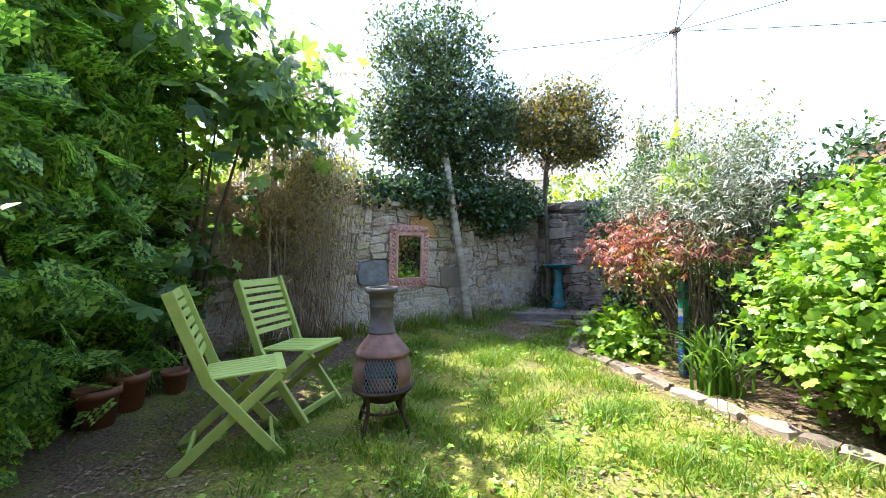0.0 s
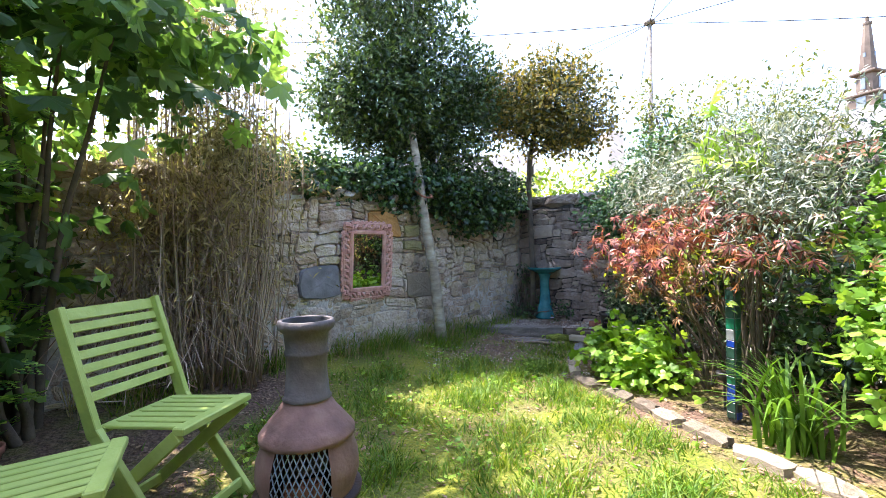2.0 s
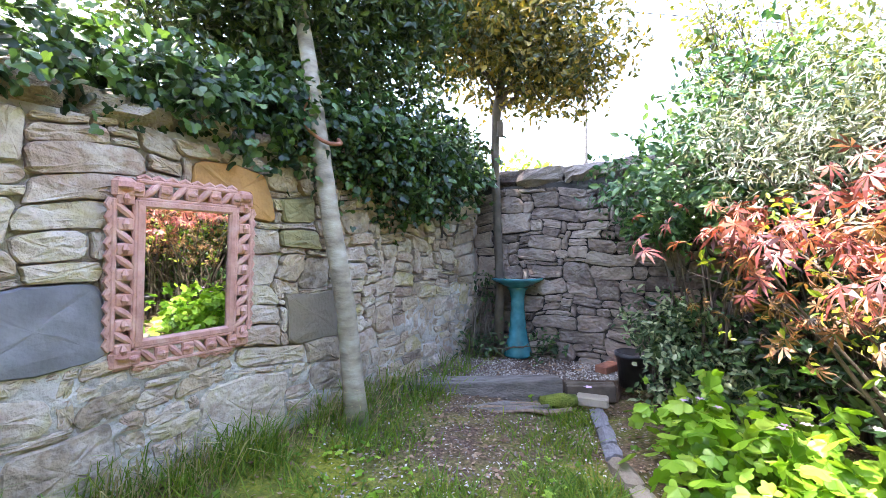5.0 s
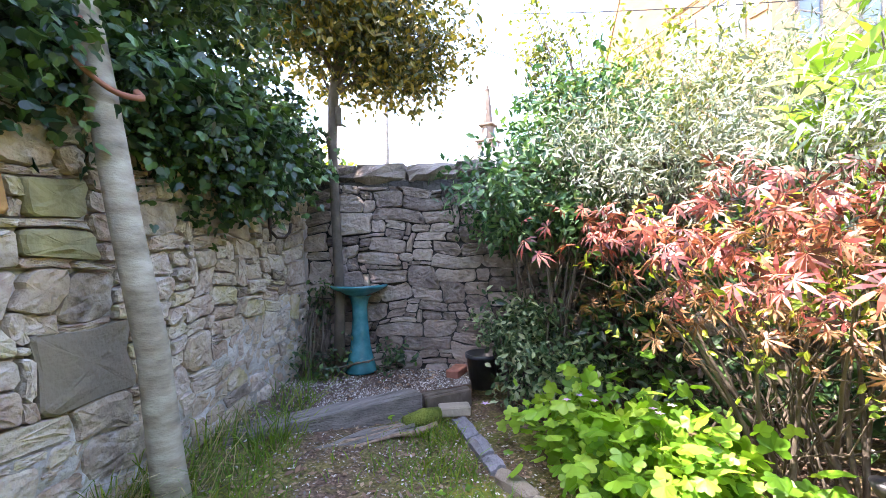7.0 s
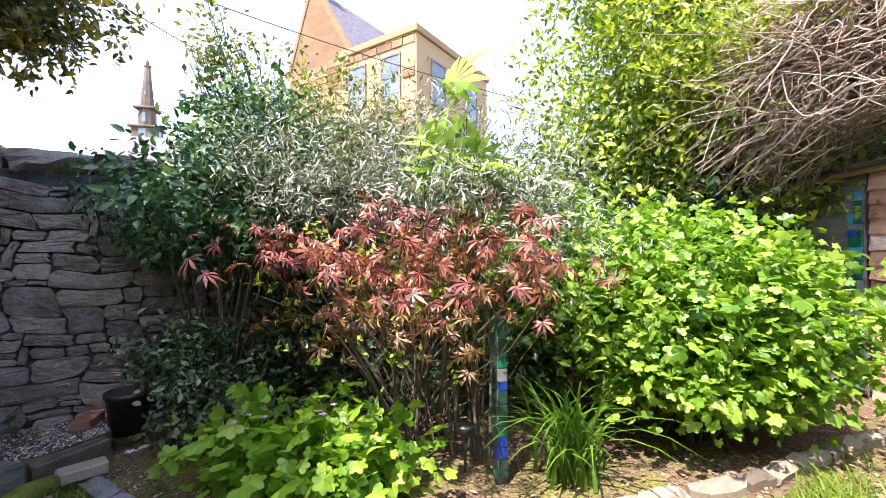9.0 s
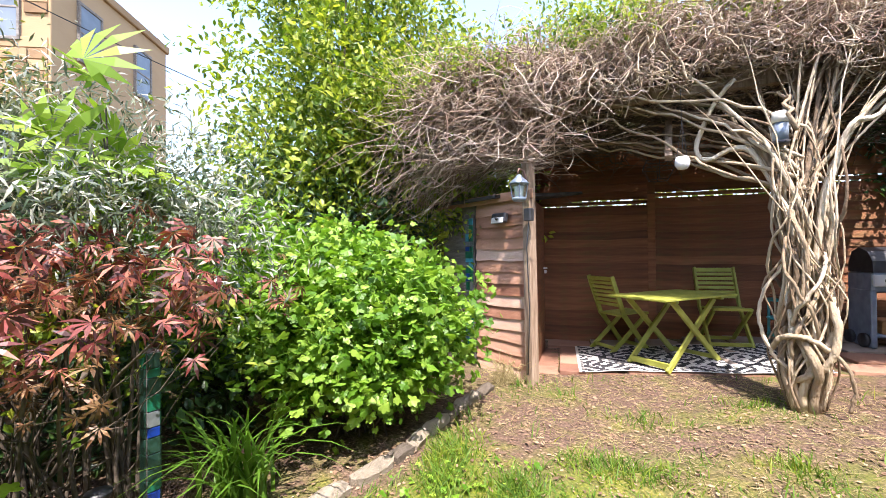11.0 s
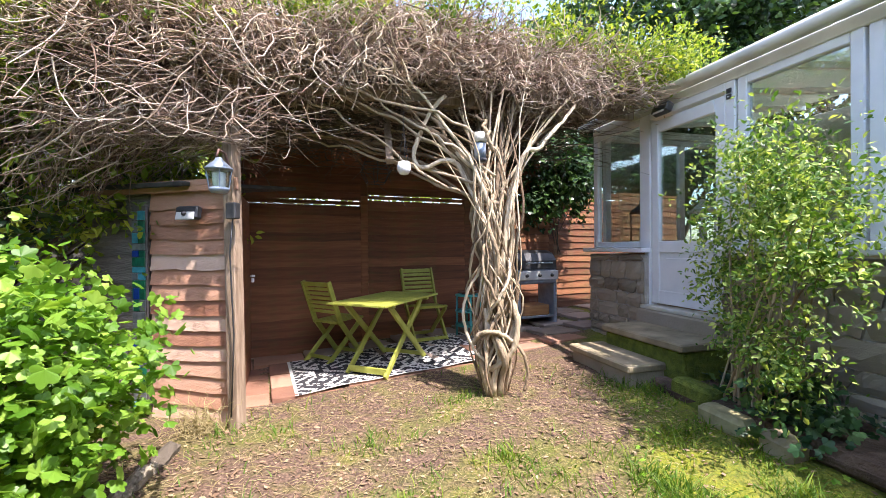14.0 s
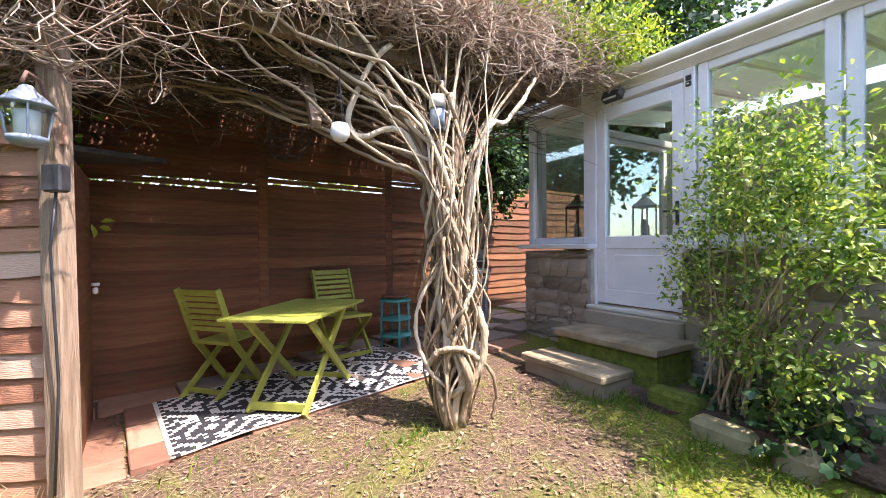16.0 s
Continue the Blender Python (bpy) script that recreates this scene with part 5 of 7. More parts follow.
    bush("silver_bush", (2.75, 4.7, 0.0), [((-0.25, 0.15, 1.6), (0.6, 0.85, 0.42)), ((-0.35, -0.6, 1.55), (0.5, 0.5, 0.4)), ((-0.4, 0.55, 1.6), (0.5, 0.4, 0.35)), ((0.0, -0.1, 1.95), (0.6, 0.8, 0.32)), ((-0.65, -0.8, 1.4), (0.35, 0.4, 0.4)), ((-0.8, -0.35, 1.5), (0.28, 0.4, 0.25)), ((-0.3, 0.9, 1.75), (0.4, 0.3, 0.3))], 17000, 0.055, "narrow", "lf_silver", "tall silver-leaved bush with pale dry flower heads", 39, n=18, per=8, fill=0.9, rough=0.4, r0=0.009, stem="darkbark", wide=0.15)
    # dark filler foliage, added to deepen the shade behind and beneath the maple
    bush("bed_shade_filler", (3.0, 4.9, 0.0), [((0, 0, 0.5), (0.45, 1.2, 0.5)), ((-0.1, 0.9, 0.6), (0.4, 0.5, 0.5)), ((-0.1, -0.9, 0.55), (0.4, 0.5, 0.5))], 3800, 0.08, "oval", "lf_ivy", "dark filler foliage added to deepen the shade at the back of the bed", 30, fill=0.4)
    bush("dark_shrub", (2.62, 5.95, 0.0), [((0, 0, 1.55), (0.62, 0.62, 0.42)), ((0.15, -0.25, 1.95), (0.5, 0.5, 0.35)), ((-0.1, 0.0, 1.38), (0.45, 0.45, 0.2))], 6500, 0.06, "oval", "lf_deep", "rounded dark green shrub against the wall", 40, fill=0.5, n=20)
    bush("upright_shrub", (3.15, 5.5, -0.1), [((0, 0, 2.2), (0.55, 0.6, 0.55)), ((0.2, -0.4, 2.3), (0.5, 0.5, 0.5)), ((-0.2, 0.35, 2.4), (0.35, 0.35, 0.5)), ((-0.45, 0.5, 2.6), (0.2, 0.2, 0.5))], 6500, 0.046, "small", "lf_olive", "airy olive-green shrub with upright shoots", 41, fill=0.95, n=110, rough=0.25, r0=0.007)
    bush("fatsia", (2.3, 4.3, 0.0), [((-0.05, 0.05, 1.6), (0.2, 0.22, 0.15)), ((-0.08, 0.08, 1.84), (0.15, 0.16, 0.12))], 24, 0.25, "fatsia", "lf_palm", "large-fingered glossy fatsia in bright green", 42, per=2, fill=0.5, n=12, r0=0.012, stem="darkbark", up=0.5, spread=0.5)
    bush("currant_bush", (2.72, 2.85, 0.0), [((0, 0, 0.85), (0.7, 0.72, 0.52)), ((-0.15, -0.35, 0.75), (0.55, 0.55, 0.48)), ((-0.2, 0.35, 0.7), (0.5, 0.5, 0.42)), ((0.25, 0.1, 1.1), (0.5, 0.6, 0.35)), ((-0.35, 0.0, 0.5), (0.4, 0.5, 0.3))], 9500, 0.07, "lobed", "lf_bright", "dense flowering currant bush with bright lobed leaves", 43, per=5, fill=0.45, n=50, r0=0.008, stem="darkbark", up=0.9, wide=0.12)
    bush("green_filler", (3.3, 3.6, 0.0), [((0, 0, 0.75), (0.6, 0.7, 0.5)), ((0.1, 0.1, 1.25), (0.6, 0.8, 0.4))], 2600, 0.085, "lobed", "lf_bright", "light green lobed-leaf shrub behind the iris", 44, per=4, fill=0.6)
    bush("hedge", (4.35, 3.4, 0.0), [((0.2, 0.9, 1.4), (0.8, 1.2, 0.75)), ((0.4, -0.4, 1.5), (0.9, 1.0, 0.9)), ((-0.1, -1.3, 1.4), (0.6, 0.8, 0.8)), ((0.3, 2.0, 1.4), (0.7, 0.8, 0.6)), ((-0.75, 1.75, 1.55), (0.5, 0.55, 0.55)), ((-0.35, 1.1, 1.6), (0.5, 0.55, 0.6))], 11000, 0.08, "oval", "lf_ivy", "dark ivy-clad boundary hedge", 45, fill=0.5, category="hedge", n=30)
    bush("tall_tree", (5.0, 1.9, 0.0), [((0, 0.3, 2.9), (1.4, 1.4, 1.3)), ((-0.6, -0.6, 2.4), (1.1, 1.0, 1.0)), ((0.4, -1.4, 3.3), (1.2, 1.3, 1.3)), ((-0.4, 0.8, 1.9), (0.9, 0.9, 0.7)), ((-0.3, -0.9, 3.8), (1.0, 1.1, 0.8)), ((-1.1, -1.2, 1.9), (0.7, 0.8, 0.8)), ((-0.2, 0.2, 4.6), (1.3, 1.4, 0.9)), ((-0.9, 0.3, 2.9), (0.8, 0.9, 0.9))], 44000, 0.085, "oval", "lf_tree", "broad tree with airy yellow-green leaves behind the bed", 46, fill=0.7, category="tree", n=60, r0=0.04, stem="darkbark")
    iris = thing("iris_clump", pose(2.12, 3.78, gz(2.1, 3.8)), "clump of arching strap-like green iris leaves", "plant")
    g = np.random.default_rng(8)
    n, k = 85, 7
    a, ln = g.random(n) * 6.283, 0.35 + 0.35 * g.random(n)
    q = np.linspace(0, 1, k)
    out = (0.25 + 0.75 * g.random(n)) * ln
    dx = np.stack((np.cos(a), np.sin(a)), 1)
    P = np.zeros((n, k, 3))
    P[..., :2] = (g.normal(size=(n, 2)) * 0.07)[:, None] + dx[:, None] * (out[:, None] * q[None] ** 1.7)[..., None]
    P[..., 2] = ln[:, None] * (1.35 * q - 0.55 * q ** 2.4 * (0.6 + out / ln)[:, None])
    S = np.stack((-dx[:, 1], dx[:, 0], np.zeros(n)), 1)[:, None] * (0.011 * (1 - q ** 2.2))[None, :, None]
    V = np.concatenate((P - S, P + S), 1)
    F = [(i, i + k, i + k + 1) for i in range(k - 1)] + [(i, i + k + 1, i + 1) for i in range(k - 1)]
    for blade in V:
        put("leaf", mesh_from(blade, F), "lf_iris", iris)
    # left side: conifer, fig, bamboo
    bush("conifer_hedge", (-2.5, 3.45, 0.0), [((0, 0.1, 0.7), (0.45, 0.65, 0.7)), ((0, 0.0, 1.6), (0.6, 0.7, 0.7)), ((-0.05, 0.0, 2.4), (0.65, 0.75, 0.75)), ((0.1, -0.75, 1.0), (0.5, 0.5, 0.95)), ((0.05, -0.8, 1.9), (0.55, 0.5, 0.7)), ((0.0, -0.4, 2.7), (0.5, 0.55, 0.4))], 6000, 0.24, "spray", "lf_conifer", "dense feathery conifer hedge in deep shade", 51, fill=0.35, category="hedge", n=40, r0=0.02, up=1.4, per=5, spread=0.7, rough=0.3)
    bush("fig_tree", (-2.15, 4.25, 0.1), [((0.3, -0.1, 2.25), (0.8, 0.75, 0.4)), ((0.8, 0.0, 2.3), (0.6, 0.6, 0.35)), ((-0.15, 0.1, 1.65), (0.5, 0.5, 0.5)), ((0.0, -0.3, 1.0), (0.4, 0.45, 0.5)), ((0.1, -0.7, 2.7), (0.8, 0.7, 0.4))], 1350, 0.17, "fig", "lf_fig", "spreading fig with large dark lobed leaves", 52, per=4, fill=0.7, n=10, r0=0.03, category="tree", droop=0.4)
    bb = thing("bamboo", pose(-1.72, 4.95, 0.12), "tall clump of dry brown bamboo before the wall", "bamboo")
    tops = np.concatenate([points_in(61, (0.05, 0.1, 2.0), (0.9, 0.4, 0.7), 90), points_in(62, (0.25, 0.1, 2.75), (0.75, 0.4, 0.55), 70)])
    g = np.random.default_rng(63)
    n = len(tops)
    b0 = np.stack((tops[:, 0] * 0.75 + g.normal(size=n) * 0.08, tops[:, 1] * 0.7 + g.normal(size=n) * 0.06, np.zeros(n)), 1)
    q = np.linspace(0, 1, 8)[None, :, None]
    cv = b0[:, None] * (1 - q) + tops[:, None] * q + np.concatenate((g.normal(size=(n, 1, 2)) * 0.1, np.zeros((n, 1, 1))), 2) * np.sin(q * 2.6)
    for line in cv:
        put("cane", Build().tube(line, np.linspace(0.0075, 0.0025, 8), 5).mesh(True), "cane", bb)
    put("foliage", crown(64, [((0.15, 0.05, 2.75), (0.85, 0.5, 0.6)), ((0.05, -0.05, 1.2), (0.85, 0.45, 0.85)), ((0.45, 0.0, 1.8), (0.5, 0.5, 0.6))], 25000, 0.065, "narrow", 8, 0.95, 0.35, 0.35), "lf_bamboo", bb)
    put("brush", stems(65, (0, 0, 0.2), points_in(66, (0.05, 0, 1.2), (0.8, 0.45, 1.0), 260), r0=0.003, r1=0.0012, wob=0.25, spread=0.35), "twig", bb)["kind"] = "stuff"
    # before the conservatory
    bush("privet_bush", (-1.1, 0.45, 0.05), [((-0.05, 0.1, 1.45), (0.4, 0.6, 0.45)), ((0.0, 0.05, 1.85), (0.36, 0.5, 0.32)), ((0.0, 0.55, 1.55), (0.38, 0.4, 0.5)), ((0.02, 0.75, 1.2), (0.3, 0.35, 0.4)), ((0.05, -0.25, 1.1), (0.3, 0.3, 0.35)), ((0.08, 0.2, 0.75), (0.26, 0.4, 0.3)), ((0.1, 0.65, 0.6), (0.2, 0.3, 0.28))], 8800, 0.04, "oval", "lf_privet", "leafy variegated bush before the conservatory wall", 71, fill=0.92, n=34, r0=0.011, stem="vine", per=6, rough=0.42, wide=0.14)
    bush("ground_weeds", (-1.25, 0.75, 0.05), [((0, 0, 0.2), (0.3, 0.45, 0.22)), ((0.1, -0.5, 0.12), (0.2, 0.3, 0.14))], 700, 0.075, "lobed", "lf_deep", "broad-leaved weeds beside the stone trough", 72, per=3, category="weeds", n=30, r0=0.004, stem="lf_deep")
    bush("fence_ivy", (0.15, -2.85, 0.3), [((0.1, 0.0, 2.35), (0.65, 0.3, 0.5)), ((-0.3, 0.0, 2.0), (0.4, 0.25, 0.5)), ((0.3, 0.05, 1.75), (0.4, 0.2, 0.35)), ((0.5, 0.2, 2.6), (0.5, 0.3, 0.35))], 4200, 0.085, "ivy", "lf_ivy", "dark ivy over the fence top", 73, droop=0.5, category="ivy", n=8, base=(0, -0.3, 0.9), r0=0.006)
    bush("dark_tree", (-2.2, -7.0, 0.0), [((0, 0, 5.5), (3.0, 2.0, 2.6)), ((2.4, -0.5, 4.6), (1.8, 1.6, 1.8)), ((-2.2, 0.2, 5.8), (2.0, 2.0, 2.2)), ((1.0, 0.3, 3.0), (2.2, 1.2, 1.6))], 32000, 0.17, "ivy", "lf_ivy", "tall dark ivy-clad tree behind the fence", 74, category="tree", n=20, r0=0.08, fill=0.35)
    bush("back_tree", (7.5, -3.0, 0.0), [((0, 0, 4.0), (2.4, 2.4, 2.0)), ((-2.0, -0.8, 3.6), (1.8, 1.6, 1.7)), ((0.3, 2.0, 3.4), (2.0, 1.8, 1.8)), ((-4.3, -1.6, 3.6), (2.0, 1.4, 1.7)), ((1.0, 0.5, 1.8), (2.2, 2.4, 1.5)), ((-2.6, -0.4, 5.2), (2.2, 1.6, 1.3)), ((-5.6, -2.0, 4.6), (1.6, 1.2, 1.2))], 30000, 0.14, "oval", "lf_tree", "tall leafy tree beyond the shed", 75, category="tree", n=24, r0=0.08, fill=0.5)
    bush("far_trees", (-4.5, 13.0, 0.0), [((0, 0, 2.8), (3.0, 1.6, 1.6)), ((4.5, 3.0, 2.5), (2.5, 1.6, 1.3)), ((9.5, 1.5, 2.4), (2.5, 1.6, 1.2))], 8000, 0.2, "oval", "lf_tree", "leafy garden trees beyond the wall", 76, category="trees", n=16, r0=0.06, fill=0.4)


# ---- pergola with its vine ----
POST = Vector((2.53, 1.13, 0))
VINE = Vector((0.7, 0.3, 0))


def pergola():
    z = gz(2.6, 1.1)
    pe = thing("pergola", pose(0, 0, 0), "rough timber pergola roof carried on a weathered leaning post", "pergola")
    put("post", Build().bar((POST.x, POST.y + 0.02, z - 0.03), (POST.x + 0.07, POST.y - 0.02, 2.64), 0.095, 0.095, (0, 1, 0), 0.008).mesh(), "post_wood", pe)
    a, b = Vector((3.0, 1.35, 2.6)), Vector((-0.62, -1.0, 2.72))
    e = (b - a).normalized()
    put("beam", Build().bar(a, b, 0.07, 0.13).mesh(), "post_wood", pe)
    back = Vector((1.05, -1.45, 0))
    put("beam", Build().bar(a + back, b + back * 0.85, 0.07, 0.12).mesh(), "post_wood", pe)
    for k in range(7):
        p = a + (b - a) * (0.03 + k * 0.155)
        put("rafter", Build().bar(p + Vector((-0.1, 0.14, 0.1)), p + back * 1.02 + Vector((0, 0, 0.12)), 0.05, 0.08).mesh(), "post_wood", pe)
    put("brace", Build().bar((1.55, 0.5, 2.05), (1.75, 0.05, 2.56), 0.06, 0.06).mesh(), "post_wood", pe)
    # split-cane mat above the rafters
    g = np.random.default_rng(4)
    n = 215
    s = np.linspace(-0.05, 1.0, n)
    A, B = np.array(a) + np.array((0, 0, 0.2)), np.array(b) + np.array((0, 0, 0.2))
    p0 = A[None] * (1 - s[:, None]) + B[None] * s[:, None] + g.normal(size=(n, 3)) * 0.006
    kk = np.linspace(-0.08, 1.3, 5)
    pts = p0[:, None] + kk[None, :, None] * np.array(back)[None, None] + g.normal(size=(n, 5, 3)) * 0.006
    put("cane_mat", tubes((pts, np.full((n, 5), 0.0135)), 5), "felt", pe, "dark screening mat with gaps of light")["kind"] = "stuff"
    return a, b, back


def tangle(seed, n, a, b, back, k=10, low=0.2):
    """Crooked twigs heaped on the pergola roof and hooking down over its front edge."""
    g = np.random.default_rng(seed)
    s, w = g.random(n), g.random(n) ** 1.9
    A, B, K = np.array(a), np.array(b), np.array(back)
    hump = 0.75 + 0.25 * np.sin(s * 9.0 + 1.0) * np.sin(s * 23.0)
    top = (0.26 + 0.52 * np.sin(np.pi * np.clip(s * 0.9 + 0.05, 0, 1)) * np.sin(np.pi * np.clip(0.25 + 0.6 * w, 0, 1))) * hump
    start = A + (B - A) * (s * 1.1 - 0.14)[:, None] + K * (w * 1.05 - 0.16)[:, None]
    start[:, 2] += top * g.random(n) ** 0.8 + 0.04
    ln = 0.16 + 0.3 * g.random(n)
    q = np.linspace(0, 1, k)
    # each twig turns its own way as it grows, with a kink or two
    d = unit(-K[None] * 0.35 + g.normal(size=(n, 3)) * np.array((0.7, 0.7, 0.75)) + np.array((0, 0, 0.15)))
    steps = np.zeros((n, k, 3))
    for i in range(1, k):
        kick = np.where(g.random((n, 1)) < 0.14, 0.95, 0.3)
        d = unit(d + g.normal(size=(n, 3)) * kick + np.array((0, 0, -0.03 - low * 0.22)) * (w < 0.3)[:, None])
        steps[:, i] = d * (ln / (k - 1) * 1.5)[:, None]
    p = start[:, None] + np.cumsum(steps, 1)
    floor = (A[2] + (B[2] - A[2]) * s - 0.03 - 0.13 * g.random(n) - 0.4 * (g.random(n) < 0.03) + 0.09 * np.sin(s * 14))[:, None]
    p[..., 2] = floor + 0.05 * np.logaddexp(0, (p[..., 2] - floor) / 0.05)
    return p


def vine(a, b, back):
    v = thing("climbing_vine", pose(0, 0, 0), "old climbing vine with twisted pale stems over the pergola", "vine")
    g = np.random.default_rng(14)
    base = np.array((VINE.x, VINE.y, gz(*VINE.xy) - 0.02))
    k = 22
    q = np.linspace(0, 1, k)
    # the pillar of twisted stems: narrow foot, swollen middle, a waist, then the fan under the roof
    A, B, K = np.array(a), np.array(b), np.array(back)
    for i in range(46):
        thick = i < 13
        ph, turns = g.random() * 6.28, g.choice((-1, 1)) * (0.25 + 0.75 * g.random())
        h = 2.0 + 0.3 * g.random()
        zz = h * q
        env = np.interp(zz, [0, 0.25, 0.55, 0.85, 1.2, 1.5, 1.8, 2.4], [0.085, 0.13, 0.175, 0.16, 0.125, 0.13, 0.16, 0.24])
        r = env * ((0.35 + 0.5 * g.random()) if thick else (0.55 + 0.6 * g.random()))
        end = A + (B - A) * np.clip(0.63 + g.normal() * 0.12, 0.1, 1.0) + K * g.uniform(-0.16, 0.25)
        end[2] += g.uniform(-0.05, 0.3)
        wav, fr = 0.025 + 0.04 * g.random(), 9 + 9 * g.random()
        x = base[0] + r * np.cos(ph + turns * 6.28 * q) + wav * np.sin(q * fr + ph) * np.minimum(1, q * 5)
        y = base[1] + r * np.sin(ph + turns * 6.28 * q) + wav * np.cos(q * fr * 0.9 - ph) * np.minimum(1, q * 5)
        z = base[2] + zz + 0.02 * np.sin(q * fr * 1.3)
        fan = smooth01((q - 0.7) / 0.3)[:, None] ** (0.9 + 0.8 * g.random())
        p = np.stack((x, y, z), 1) * (1 - fan) + end * fan
        p += np.cumsum(g.normal(size=(k, 3)) * 0.02, 0) * np.linspace(0, 1, k)[:, None]
        r0 = 0.02 + 0.016 * g.random() if thick else 0.007 + 0.011 * g.random()
        knob = 1 + 0.16 * np.sin(q * (17 + 9 * g.random()) + ph) + g.normal(size=k) * 0.06
        put("stem", Build().tube(p, np.linspace(r0, r0 * 0.4, k) * knob, 8 if thick else 6).mesh(True), "vine_stem", v)
    # bows that leave the pillar and come back
    for i in range(16):
        ph, z0 = g.random() * 6.28, 0.12 + 0.7 * g.random()
        hh, out = 0.35 + 0.45 * g.random(), 0.03 + 0.15 * g.random() ** 2
        rr = 0.11 + out * np.sin(np.pi * q)
        an = ph + g.choice((-1, 1)) * 1.5 * q
        p = np.stack((base[0] + rr * np.cos(an), base[1] + rr * np.sin(an), base[2] + z0 + hh * q), 1)
        put("stem", Build().tube(p + np.cumsum(g.normal(size=(k, 3)) * 0.006, 0), 0.008 + 0.013 * g.random() ** 2, 6).mesh(True), "vine_stem", v)
    # limbs with shapes of their own: the hook by the planter, the stout diagonal, the low loops and the peeled limb
    bx, by, bz = base
    for pts, r0, r1 in (
            (((1.1, 0.34, 2.62), (1.22, 0.36, 2.5), (1.33, 0.37, 2.28), (1.38, 0.38, 2.1), (1.3, 0.37, 2.0), (1.15, 0.35, 2.06), (1.02, 0.33, 2.04), (0.9, 0.31, 1.82), (0.78, 0.3, 1.5), (0.68, 0.3, 1.1)), 0.017, 0.024),
            (((1.95, 0.5, 2.6), (1.6, 0.42, 2.46), (1.2, 0.36, 2.3), (0.98, 0.33, 2.1), (0.86, 0.31, 1.85), (0.8, 0.28, 1.5), (0.72, 0.3, 0.9), (0.72, 0.3, 0.2)), 0.026, 0.034),
            (((1.5, 0.3, 2.55), (1.2, 0.3, 2.42), (1.08, 0.33, 2.2), (0.95, 0.3, 2.0), (0.86, 0.34, 1.7), (0.8, 0.36, 1.3)), 0.016, 0.02),
            (((0.0, -0.2, 2.62), (0.14, 0.02, 2.4), (0.2, 0.2, 2.3), (0.33, 0.22, 2.14), (0.42, 0.3, 2.12), (0.5, 0.28, 1.96), (0.53, 0.3, 1.8), (0.6, 0.33, 1.5), (0.64, 0.32, 1.0)), 0.013, 0.024),
            (((bx + 0.1, by + 0.06, 1.15), (bx + 0.22, by + 0.08, 0.95), (bx + 0.25, by + 0.1, 0.72), (bx + 0.17, by + 0.12, 0.5), (bx + 0.06, by + 0.1, 0.38)), 0.012, 0.014),
            (((bx - 0.1, by + 0.06, 1.0), (bx - 0.19, by + 0.1, 0.75), (bx - 0.16, by + 0.12, 0.5), (bx - 0.03, by + 0.12, 0.36), (bx + 0.08, by + 0.08, 0.3)), 0.026, 0.022),
            (((bx - 0.05, by + 0.1, 0.6), (bx - 0.2, by + 0.12, 0.52), (bx - 0.27, by + 0.1, 0.34), (bx - 0.24, by + 0.08, 0.16)), 0.014, 0.012),
            (((bx + 0.18, by + 0.1, 0.52), (bx + 0.1, by + 0.16, 0.62), (bx - 0.04, by + 0.17, 0.64), (bx - 0.15, by + 0.12, 0.56)), 0.02, 0.018)):
        line = spline(pts)
        put("limb", Build().tube(line + g.normal(size=line.shape) * 0.003, np.linspace(r0, r1, len(line)) * (1 + 0.1 * np.sin(np.arange(len(line)) * 1.3)), 8).mesh(True), "vine_stem", v)
    # crooked hooks hanging below the front edge
    for i in range(34):
        d = unit(g.normal(size=3) * np.array((1, 1, 0.4)))
        line = [A + (B - A) * g.random() + K * g.uniform(-0.14, 0.12) + np.array((0, 0, 0.1))]
        for j in range(9):
            d = unit(d + g.normal(size=3) * 0.42 + np.array((0, 0, -0.3 if j < 4 else 0.22)))
            line.append(line[-1] + d * g.uniform(0.035, 0.07))
        r0 = g.uniform(0.005, 0.01)
        put("hook", Build().tube(line, np.linspace(r0, r0 * 0.6, len(line)), 6).mesh(True), "vine_stem", v)
    # crooked arms under the roof
    for i in range(18):
        t0, t1 = 1.6 + 0.4 * g.random(), g.uniform(0.0, 1.0)
        end = A + (B - A) * t1 + K * g.uniform(-0.1, 0.8)
        end[2] = 2.5 + 0.2 * g.random()
        st = base + np.array((g.normal() * 0.06, g.normal() * 0.06, t0))
        qq = q[:, None]
        mid = (st + end) / 2 + np.array((g.normal() * 0.15, g.normal() * 0.1, 0.1 + 0.25 * g.random()))
        p = st * (1 - qq) ** 2 + 2 * mid * qq * (1 - qq) + end * qq * qq + np.cumsum(g.normal(size=(k, 3)) * 0.02, 0)
        r0 = 0.009 + 0.011 * g.random()
        put("arm", Build().tube(p, np.linspace(r0, r0 * 0.5, k), 6).mesh(True), "vine_stem", v)
    p = tangle(15, 8000, a, b, back)
    put("twig_tangle", tubes((p, np.linspace(0.0044, 0.0018, 10)[None] * (0.6 + 0.8 * np.random.default_rng(1).random((len(p), 1)))), 4), "twig", v, "dense tangle of dry pale brown twigs")["kind"] = "stuff"
    p = tangle(16, 3000, a, b, back, low=0.4)
    put("pale_tangle", tubes((p, np.linspace(0.0065, 0.0028, 10)[None] * (0.6 + 0.8 * np.random.default_rng(3).random((len(p), 1)))), 5), "vine", v)["kind"] = "stuff"
    # knotted growth under the roof, its twigs coloured dark to deepen the shade there
    g3 = np.random.default_rng(28)
    n = 1100
